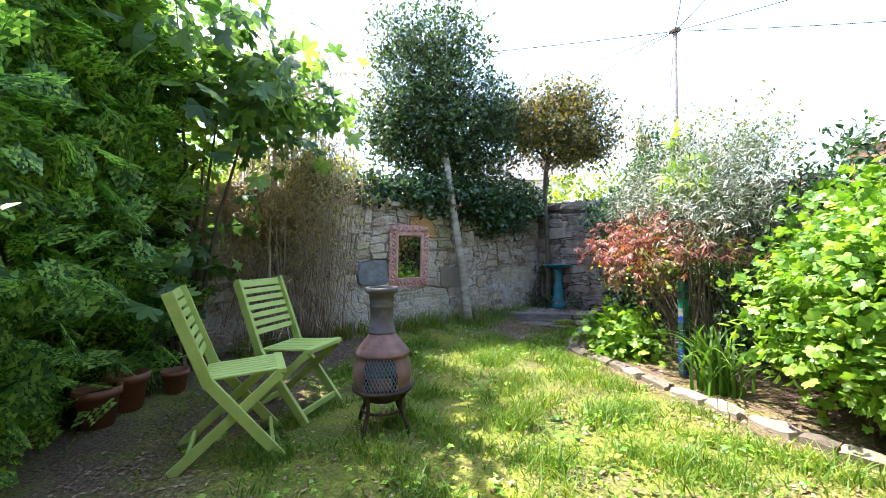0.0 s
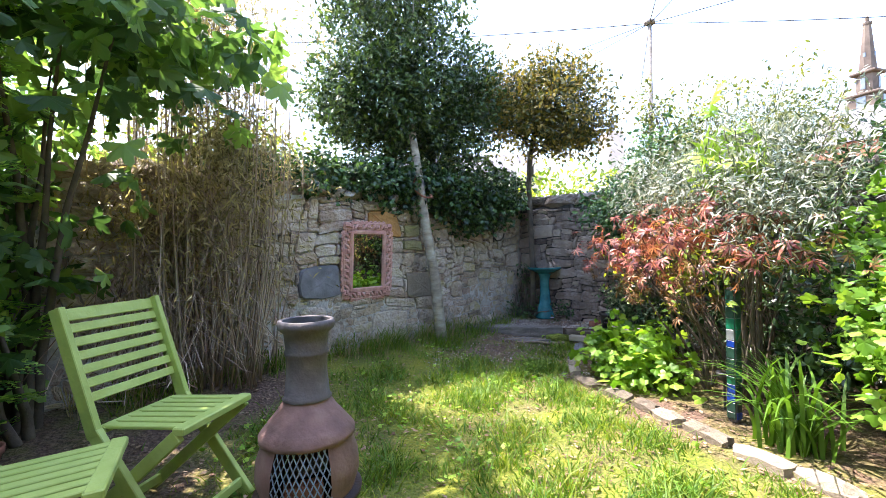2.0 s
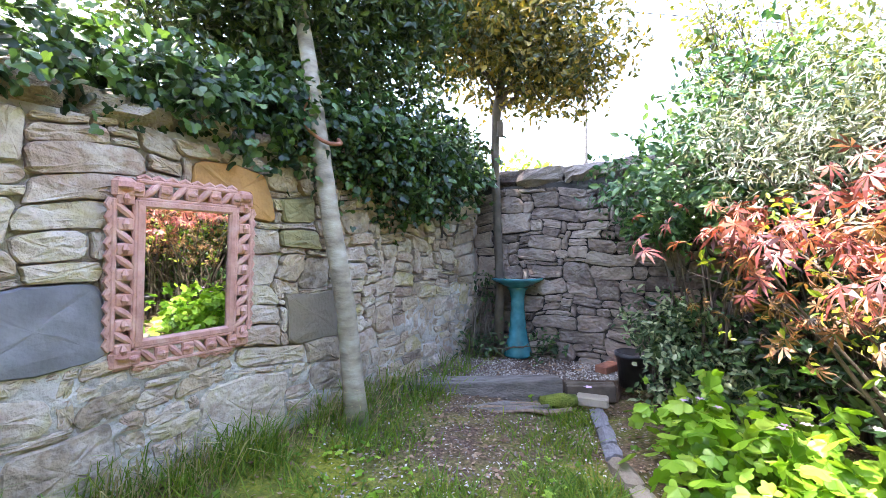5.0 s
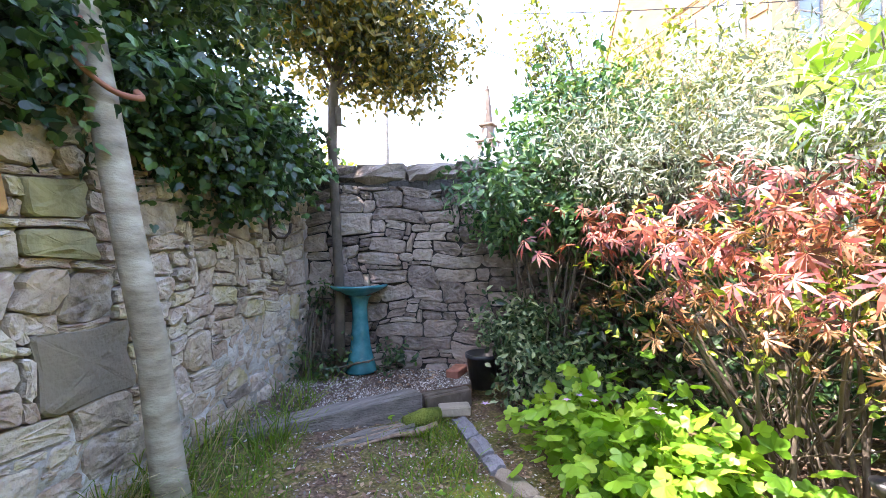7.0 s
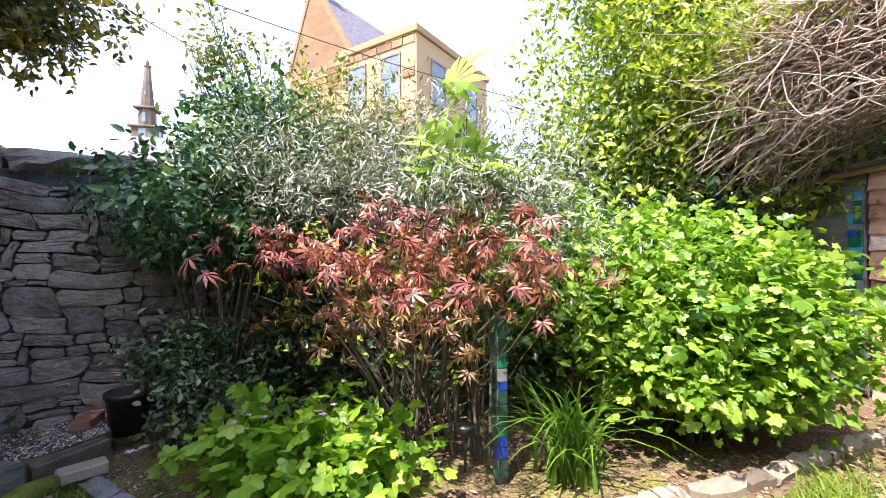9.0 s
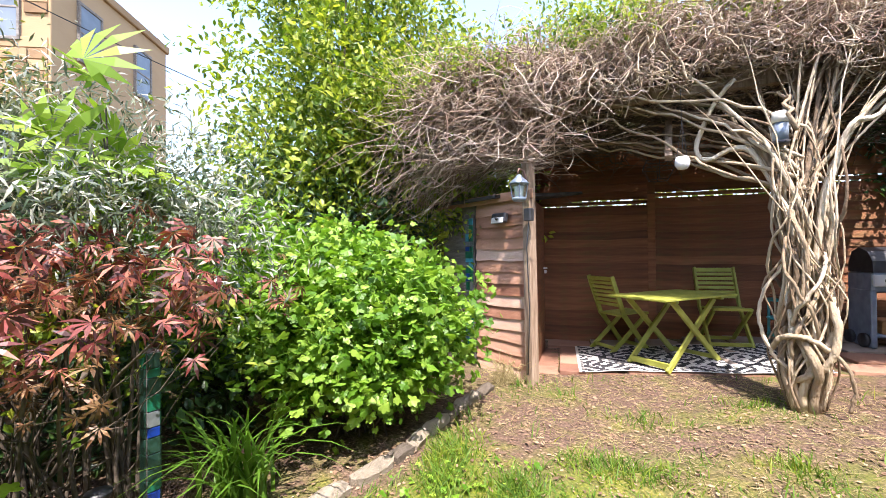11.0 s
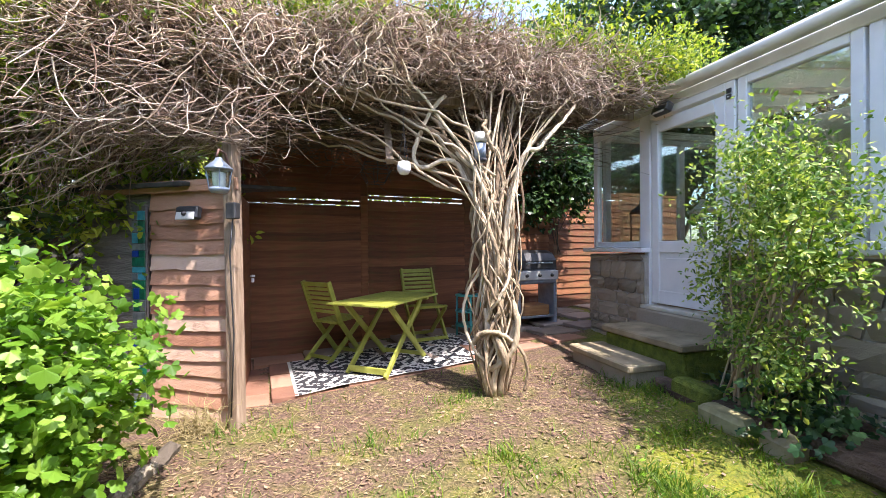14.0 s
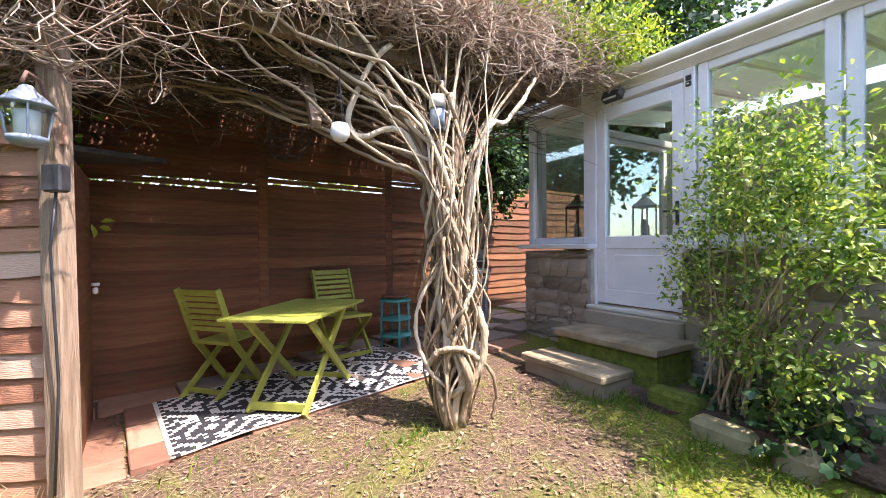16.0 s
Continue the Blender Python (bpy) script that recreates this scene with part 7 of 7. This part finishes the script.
def barbecue(at, turn):
    z = gz(*at)
    b = thing("gas_barbecue", pose(at[0], at[1], z, 0, 0, turn), "black hooded gas barbecue on a grey-blue wheeled frame", "barbecue")
    put("body", box((0.62, 0.42, 0.2), (0, 0, 0.68), 0.02), "steel", b)
    hood = Build()
    prof = [(-0.21, 0.78), (-0.2, 0.9), (-0.12, 1.0), (0.02, 1.04), (0.14, 1.0), (0.2, 0.88), (0.21, 0.78)]
    k = len(prof)
    vv = [(x, y, zz) for x in (-0.3, 0.3) for y, zz in prof]
    ff = [t for i in range(k - 1) for t in ((i, i + 1, i + k + 1), (i, i + k + 1, i + k))] + [(0, i + 1, i) for i in range(1, k - 1)] + [(k, k + i, k + i + 1) for i in range(1, k - 1)]
    put("hood", hood.add(vv, ff).mesh(), "black", b)
    put("hood_handle", Build().tube([(-0.2, -0.23, 0.86), (-0.2, -0.26, 0.87), (0.2, -0.26, 0.87), (0.2, -0.23, 0.86)], 0.01, 8).mesh(True), "steel", b)
    put("control_panel", box((0.62, 0.03, 0.12), (0, -0.225, 0.7), 0.006), "plastic_pale", b)
    for x in (-0.2, 0.0, 0.2):
        put("knob", Build().lathe([(0.001, 0), (0.024, 0), (0.02, 0.03), (0.001, 0.03)], 14).mesh(True), "black", b, m=pose(x, -0.24, 0.7, 90))
    for x in (-0.29, 0.29):
        put("side_leg", box((0.05, 0.4, 0.6), (x, 0, 0.3), 0.01), "steel", b)
    put("lower_shelf", box((0.53, 0.38, 0.03), (0, 0, 0.13), 0.005), "steel", b)
    put("crate", box((0.42, 0.3, 0.14), (0, -0.02, 0.215), 0.01), "pine", b, "orange wooden crate")
    for y in (-0.12, 0.12):
        put("wheel", Build().lathe([(0.001, -0.02), (0.07, -0.02), (0.075, 0), (0.07, 0.02), (0.001, 0.02)], 20).mesh(True), "black", b, m=pose(-0.34, y, 0.075, 0, 90, 0))


def stool(at):
    s = thing("shelf_stool", pose(at[0], at[1], gz(*at) + 0.02), "turquoise painted round two-shelf stand on the patio", "stand")
    for z in (0.12, 0.3, 0.5):
        put("shelf", Build().lathe([(0.001, z), (0.17, z), (0.175, z + 0.01), (0.17, z + 0.022), (0.001, z + 0.022)], 28).mesh(True), "turq", s)
    for k in range(4):
        a = math.radians(20 + 90 * k)
        put("leg", Build().tube([(0.155 * math.cos(a), 0.155 * math.sin(a), 0), (0.15 * math.cos(a), 0.15 * math.sin(a), 0.5)], 0.014, 8).mesh(True), "turq", s)
    bl = put("wooden_bowl", Build().lathe([(0.001, 0), (0.08, 0), (0.14, 0.03), (0.145, 0.035), (0.001, 0.02)], 24).mesh(True), "terracotta", label="shallow brown bowl on the turquoise stand", category="bowl", m=pose(at[0], at[1], gz(*at) + 0.545))


def hanging_things(a, b, back):
    # white egg-shaped planter on strings
    h = thing("hanging_planter", pose(1.37, 0.66, 1.9), "small white ceramic planter hung on strings", "planter")
    put("cup", Build().lathe([(0.001, 0), (0.035, 0.008), (0.055, 0.04), (0.056, 0.07), (0.045, 0.105), (0.04, 0.105), (0.05, 0.07), (0.001, 0.02)], 24).mesh(True), "ceramic", h)
    for k in range(3):
        an = k * 2.09
        put("string", Build().tube([(0.045 * math.cos(an), 0.045 * math.sin(an), 0.1), (0, 0, 0.38), (0, 0.02, 0.68)], 0.002, 4).mesh(), "black", h)
    w = thing("wire_basket", pose(1.95, -0.15, 1.98), "open black geometric wire basket hung from the rafters", "basket")
    ring = lambda r, z, n: [(r * math.cos(2 * math.pi * i / n), r * math.sin(2 * math.pi * i / n), z) for i in range(n + 1)]
    for r, z in ((0.17, 0.12), (0.1, 0.0), (0.13, 0.2)):
        put("ring", Build().tube(ring(r, z, 6), 0.004, 5).mesh(), "black", w)
    for i in range(6):
        an = math.pi * i / 3
        put("rod", Build().tube([(0.1 * math.cos(an), 0.1 * math.sin(an), 0), (0.17 * math.cos(an), 0.17 * math.sin(an), 0.12), (0.13 * math.cos(an), 0.13 * math.sin(an), 0.2)], 0.004, 5).mesh(), "black", w)
    put("chain", Build().tube([(0.13, 0, 0.2), (0, 0, 0.55)], 0.003, 4).tube([(-0.13, 0, 0.2), (0, 0, 0.55)], 0.003, 4).mesh(), "black", w)
    # lantern, box and notice on the shed post
    la = thing("wall_lantern", pose(2.5, 1.34, 1.72, 0, 0, 0), "grey metal wall lantern hung on the pergola post", "lantern")
    put("bracket", Build().tube([(0, -0.12, 0.16), (0, -0.06, 0.29), (0, 0.0, 0.3), (0, 0.02, 0.25)], 0.009, 8).mesh(True), "rust", la)
    put("cap", Build().lathe([(0.001, 0.25), (0.02, 0.245), (0.03, 0.225), (0.055, 0.205), (0.09, 0.17), (0.092, 0.16), (0.001, 0.16)], 20).mesh(True), "steel", la)
    put("globe", Build().lathe([(0.05, 0.03), (0.066, 0.06), (0.07, 0.16)], 20).mesh(True), "pane", la)
    put("candle_light", Build().lathe([(0.001, 0.03), (0.04, 0.03), (0.045, 0.14), (0.001, 0.15)], 16).mesh(True), "ceramic", la)
    for k in range(4):
        an = math.radians(45 + 90 * k)
        put("cage_bar", Build().tube([(0.06 * math.cos(an), 0.06 * math.sin(an), 0.02), (0.08 * math.cos(an), 0.08 * math.sin(an), 0.16)], 0.005, 5).mesh(), "steel", la)
    put("base", Build().lathe([(0.001, 0.0), (0.05, 0.0), (0.065, 0.02), (0.065, 0.035), (0.001, 0.035)], 20).mesh(True), "steel", la)
    bx = thing("socket_box", pose(2.47, 1.245, 1.6), "black outdoor socket box on the post", "box")
    put("box", box((0.085, 0.06, 0.12), (0, 0, 0), 0.008), "black", bx)
    put("cable", Build().tube([(0.0, 0.0, -0.05), (0.03, 0.0, -0.3), (0.02, -0.02, -0.9), (0.05, -0.02, -1.5)], 0.006, 6).mesh(True), "black", bx)
    mt = thing("solar_wall_light", pose(2.9, 1.2, 1.6), "black and grey solar light fixed to the shed boards", "light")
    put("case", Build().box((0.2, 0.06, 0.1), (0, 0, 0), pose(0, 0, 0, 12).to_3x3(), 0.012).mesh(), "black", mt)
    put("front", Build().box((0.17, 0.012, 0.06), (0, 0.034, -0.022), pose(0, 0, 0, 12).to_3x3(), 0.006).mesh(), "plastic_pale", mt)
    put("sensor", Build().lathe([(0.001, 0.02), (0.014, 0.012), (0.02, 0.0)], 14).mesh(True), "black", mt, m=pose(0, 0.045, -0.005, -90))
    fd = thing("bird_feeder", pose(0.8, 0.4, 2.02), "clear bird feeder with cream lid on the vine", "feeder")
    put("tube", Build().lathe([(0.001, 0.03), (0.048, 0.03), (0.048, 0.16), (0.001, 0.16)], 20).mesh(True), "steel", fd)
    put("lid", Build().lathe([(0.05, 0.16), (0.054, 0.16), (0.052, 0.24), (0.001, 0.25)], 20).mesh(True), "cream", fd)
    put("tray", Build().lathe([(0.001, 0.0), (0.05, 0.0), (0.056, 0.03), (0.001, 0.03)], 20).mesh(True), "black", fd)
    lt = thing("hasp", pose(2.96, 0.42, 1.05), "small metal hasp with padlock on the shed side", "latch")
    put("hasp_plate", box((0.02, 0.05, 0.02), (0, 0, 0.02), 0.003), "plastic_pale", lt)
    put("padlock", box((0.018, 0.035, 0.04), (0, 0, -0.02), 0.006), "plastic_pale", lt)


def conservatory_bits():
    ang = math.degrees(math.atan2(FACADE_DIR.y, FACADE_DIR.x))
    root = pose(CONS0.x, CONS0.y, 0, 0, 0, ang)
    fl = thing("flood_light", root @ pose(1.25, -0.03, 2.68), "black solar flood light above the conservatory door", "light")
    put("case", Build().box((0.2, 0.08, 0.1), (0, 0, 0), pose(0, 0, 0, -25).to_3x3(), 0.01).mesh(), "black", fl)
    put("lens", Build().box((0.14, 0.012, 0.05), (0, -0.045, -0.02), pose(0, 0, 0, -25).to_3x3(), 0.004).mesh(), "plastic_pale", fl)
    pl = thing("door_sensor", root @ pose(1.9, 0.045, 2.6), "small black and white sensor plates by the door", "sensor")
    put("plate", box((0.045, 0.012, 0.04), (0, 0, 0.035), 0.003), "black", pl)
    put("plate", box((0.045, 0.012, 0.04), (0, 0, -0.015), 0.003), "black", pl)
    put("button", box((0.02, 0.006, 0.012), (0, -0.008, -0.015), 0.002), "ceramic", pl)
    g = random.Random(12)
    for k, (x, y, l, h, mat) in enumerate(((1.98, -0.6, 0.36, 0.14, "moss"), (2.33, -0.72, 0.34, 0.09, "mossy_stone"), (2.7, -0.74, 0.2, 0.1, "stepstone"))):
        p = root @ Vector((x + 0.18, y, 0))
        put("edging_block", Build().box((l, 0.17, h + 0.06), (0, 0, h / 2 - 0.02), None, 0.03).mesh(), mat, label="mossy stone block edging the raised strip" if mat == "moss" else "rough stone block edging the raised strip", category="stone", group="edging blocks by the conservatory", m=pose(p.x, p.y, gz(p.x, p.y), g.gauss(0, 2), g.gauss(0, 2), ang + g.gauss(0, 5)))
    c = root @ Vector((2.6, -0.36, 0))
    put("raised_soil", box((1.7, 0.65, 0.12), (0, 0, 0.02), 0.04), "soil", label="strip of dark soil along the conservatory wall", category="soil", kind="structure", m=pose(c.x, c.y, gz(c.x, c.y), 0, 0, ang))


# ---- beyond the garden ----
def sash(parent, at, w, h, turn=0, face=None):
    win = new("window")
    win.parent = parent
    win.matrix_basis = pose(*at, 0, 0, turn)
    put("frame", Build().box((w + 0.16, 0.1, 0.1), (0, 0, h / 2 + 0.05), None, 0.01).box((w + 0.16, 0.1, 0.1), (0, 0, -h / 2 - 0.05), None, 0.01).box((0.08, 0.1, h), (-w / 2 - 0.04, 0, 0), None, 0.01).box((0.08, 0.1, h), (w / 2 + 0.04, 0, 0), None, 0.01).box((w, 0.06, 0.06), (0, 0, 0), None, 0.005).mesh(), "grey_wood", win)
    put("pane", box((w, 0.03, h), (0, 0.0, 0), 0.002), "dark_pane", win)


def prism(x0, x1, y0, y1, z0, z1):
    """A gable roof block with its ridge along x."""
    ym = (y0 + y1) / 2
    v = [(x0, y0, z0), (x1, y0, z0), (x1, y1, z0), (x0, y1, z0), (x0, ym, z1), (x1, ym, z1)]
    return Build().add(v, [(0, 1, 5), (0, 5, 4), (2, 3, 4), (2, 4, 5), (1, 2, 5), (3, 0, 4), (0, 3, 2), (0, 2, 1)]).mesh()


def beyond():
    M["dark_pane"] = material("dark_window", [(0.3, (0.08, 0.1, 0.12)), (0.7, (0.16, 0.19, 0.22))], scale=1, rough=0.08, bump=0)
    h = thing("sandstone_house", pose(17.0, 7.5, 0, 0, 0, -31), "tall warm sandstone house with slate roof and chimney", "house")
    # gabled wing to the left, flat-topped wing to the right; local -x looks at the garden
    put("gable_wall", box((13, 4.7, 10.9), (8.0, 5.75, 5.45), 0.02), "warm_stone", h)
    b = Build().add([(1.5, 3.4, 10.9), (1.5, 8.1, 10.9), (1.5, 6.1, 15.4), (1.9, 3.4, 10.9), (1.9, 8.1, 10.9), (1.9, 6.1, 15.4)], [(0, 2, 1), (3, 4, 5), (0, 3, 5), (0, 5, 2), (1, 2, 5), (1, 5, 4)])
    put("gable", b.mesh(), "warm_stone", h)
    put("roof", Build().add([(1.8, 3.2, 10.8), (15.0, 3.2, 10.8), (15.0, 6.1, 15.3), (1.8, 6.1, 15.3), (15.0, 8.2, 10.8), (1.8, 8.2, 10.8)], [(0, 1, 2), (0, 2, 3), (3, 2, 4), (3, 4, 5)]).mesh(), "slate", h)
    put("skew", Build().bar((1.6, 3.2, 10.8), (1.6, 6.1, 15.55), 0.3, 0.2).bar((1.6, 8.2, 10.8), (1.6, 6.1, 15.55), 0.3, 0.2).mesh(), "warm_stone", h)
    put("chimney", box((0.8, 1.1, 2.4), (1.9, 6.3, 15.9), 0.03), "warm_stone", h)
    put("wing_wall", box((6, 4.2, 10.0), (3.1, 0.4, 5.0), 0.02), "warm_stone", h)
    put("wing_wall", box((6, 3.4, 9.9), (5.4, 2.6, 4.95), 0.02), "warm_stone", h)
    put("cornice", box((6.2, 4.4, 0.3), (3.1, 0.4, 10.1), 0.03), "warm_stone", h)
    # raised courses of masonry on the faces that look at the garden
    g = random.Random(31)
    blocks = []
    for k in range(4):
        me = box((0.04, 1.0, 0.3), (0, 0, 0), 0.01)
        me.materials.append(M["warm_stone"])
        blocks.append(me)
    for x, y0, y1, z0, z1 in ((0.09, -1.65, 2.45, 5.6, 9.9), (1.49, 3.45, 8.05, 6.0, 10.8)):
        z = z0
        while z < z1:
            y = y0
            while y < y1:
                w = min(g.uniform(0.45, 1.0), y1 - y)
                opening = x < 1 and any(abs(y + w / 2 - c) < 0.55 + w / 2 for c in (-0.4, 1.5)) and abs(z - 8.4) < 1.15
                if not opening and w > 0.1:
                    ob = new("block", g.choice(blocks))
                    ob.parent = h
                    ob.matrix_basis = Matrix.LocRotScale((x - g.uniform(0, 0.03), y + w / 2, z + 0.16), None, (1, w - 0.03, 1))
                y += w
            z += 0.33
    for y in (-0.4, 1.5):
        for z in (8.4, 4.6):
            sash(h, (0.06, y, z), 0.9, 1.7, 90)
    for x in (1.6, 4.4):
        for z in (8.3, 4.6):
            sash(h, (x, -1.74, z), 0.9, 1.7, 180)
    b = thing("pale_house", pose(3.4, 26.0, 0, 0, 0, -8), "pale rendered house beyond the garden wall", "house")
    put("wall", box((9, 7, 5.2), (0, 3.5, 2.6), 0.02), "render", b)
    put("roof", prism(-4.7, 4.7, -0.2, 7.2, 5.2, 7.4), "slate", b)
    for x in (-2.6, 0.2, 2.8):
        sash(b, (x, -0.02, 3.9), 1.0, 1.3)
    b2 = thing("far_house", pose(-12, 30.0, 0, 0, 0, 10), "pale rendered house glimpsed through the trees", "house")
    put("wall", box((12, 7, 5.6), (0, 3.5, 2.8), 0.02), "render", b2)
    put("roof", prism(-6.2, 6.2, -0.2, 7.2, 5.6, 8.4), "slate", b2)
    for x in (-3.6, 0.0, 3.4):
        sash(b2, (x, -0.02, 4.2), 1.0, 1.4)
    st = thing("church_steeple", pose(62.0, 52.2, -2.4, 0, 0, 15), "stone church steeple with tiered belfry far off", "steeple")
    put("tower", box((4.2, 4.2, 18.3), (0, 0, 9.15), 0.1), "sooty_ashlar", st)
    for z, w in ((18.5, 4.7), (20.6, 3.9), (23.2, 3.9), (26.2, 2.9)):
        put("cornice", box((w, w, 0.35), (0, 0, z), 0.1), "sooty_ashlar", st)
    put("plinth_stage", box((3.6, 3.6, 2.0), (0, 0, 19.6), 0.1), "sooty_ashlar", st)
    put("belfry", box((3.3, 3.3, 2.6), (0, 0, 22.0), 0.2), "sooty_ashlar", st)
    put("lantern_stage", Build().lathe([(1.25, 23.3), (1.2, 26.1)], 8).mesh(), "sooty_ashlar", st)
    put("spire", Build().lathe([(1.0, 26.3), (0.75, 29.0), (0.42, 32.6), (0.5, 32.8), (0.5, 33.0), (0.2, 33.1), (0.25, 33.6), (0.001, 34.0)], 8).mesh(), "sooty_ashlar", st)
    for k in range(4):
        for w, h, z, o in ((1.0, 1.8, 22.0, 1.68), (0.5, 1.5, 24.7, 1.18), (0.3, 0.6, 28.6, 0.77)):
            d = Vector((0, -o, 0))
            d.rotate(Euler((0, 0, k * math.pi / 2)))
            put("louvre", box((w, 0.1, h), (0, 0, 0), 0.04), "dark_pane", st, m=Matrix.LocRotScale((d.x, d.y, z), Euler((0, 0, k * math.pi / 2)), None))
    tr = thing("red_terrace", pose(46, 30, 0, 0, 0, 20), "red sandstone terrace below the steeple", "house")
    put("wall", box((10, 22, 10), (0, 0, 5), 0.05), "brick", tr)
    put("roof", Build().add([(-5.3, -11, 10), (-5.3, 11, 10), (0, 11, 14), (0, -11, 14), (5.3, -11, 10), (5.3, 11, 10)], [(0, 3, 2), (0, 2, 1), (3, 4, 5), (3, 5, 2), (0, 4, 3), (1, 2, 5)]).mesh(), "slate", tr)
    po = thing("telegraph_pole", pose(7.87, 14.3, 0), "slim grey telegraph pole carrying wires to houses", "pole")
    put("shaft", Build().tube([(0, 0, 0), (0, 0, 8.2)], [0.075, 0.06], 10).mesh(True), "grey_wood", po)
    put("cap", Build().lathe([(0.09, 8.15), (0.17, 8.19), (0.17, 8.26), (0.001, 8.3)], 16).mesh(True), "grey_wood", po)
    for k, (x, y, z) in enumerate(((-9, 26, 7.0), (-14, 12, 6.2), (-4, -10, 7.6), (4, -12, 7.4), (14, -3, 5.0), (22, 6, 6.0), (16, 30, 8.6), (-2, 32, 8.0))):
        p = [Vector((0, 0, 8.2)).lerp(Vector((x - 7.87, y - 14.3, z)), q) - Vector((0, 0, 0.5 * math.sin(math.pi * q))) for q in np.linspace(0, 1, 14)]
        put("wire", Build().tube(p, 0.015, 4).mesh(), "black", po)
    cp = thing("chimney_stack", pose(8.2, 17.5, 0), "small rendered chimney with a flue cowl", "chimney")
    put("shaft", box((0.7, 0.7, 5.6), (0, 0, 2.8), 0.03), "render", cp)
    put("flue", Build().tube([(0, 0, 5.5), (0, 0, 6.3)], 0.13, 10).mesh(True), "steel", cp)
    put("boundary_wall", box((10, 0.3, 2.2), (0, 0, 1.1), 0.02), "darkmortar", label="plain boundary wall beyond the shed", category="wall", kind="structure", m=pose(7.6, -1.5, 0, 0, 0, 40))


# ---- build the place ----
stone_wall("wall_mirror", wall_start, WALL_DIR, WALL_LEN, 1.66, 0.05, "stone", "mortar", 12, "old rubble stone garden wall with lime mortar", visible=(1.6, 9), fixed=FIXED, proud=0.034, smear=1.0)
stone_wall("wall_back", CORNER + BACK_DIR * 0.02, BACK_DIR, 8.0, 1.68, 0.08, "darkstone", "darkmortar", 13, "dark sooty rubble wall with flat coping", visible=(0, 3.6))
planting()
shed()
conservatory()
steps()
pa, pb, pback = pergola()
vine(pa, pb, pback)
beyond()
carved_mirror()
bird_bath((1.9, 7.18))
corner_terrace()
mosaic_post()
chiminea((-0.32, 3.22))
slat_chair((-1.12, 2.98), -66, "lime_paint", "lime green wooden folding chair with slatted back on grass", "lime green chairs on the lawn")
slat_chair((-0.98, 3.54), -106, "lime_paint", "lime green wooden folding chair with slatted back on grass", "lime green chairs on the lawn")
rug()
garden_table((1.9, -0.3), 80)
slat_chair((2.64, -0.55), 160, "olive_paint", "olive green folding chair drawn up to the table", "olive chairs at the table")
slat_chair((1.78, -1.28), 40, "olive_paint", "olive green folding chair drawn up to the table", "olive chairs at the table")
stool((1.25, -1.5))
barbecue((0.5, -2.2), 215)
hanging_things(pa, pb, pback)
conservatory_bits()
plant_pot((-2.12, 3.3), 0.12, 0.24, "terracotta", "terracotta pot under the dark hedge")
plant_pot((-2.1, 3.53), 0.12, 0.24, "terracotta", "weathered terracotta pot under the hedge")
plant_pot((-1.95, 3.8), 0.09, 0.16, "terracotta", "small terracotta pot under the fig")
kerb_stones()
fence()
patio()
lawn()
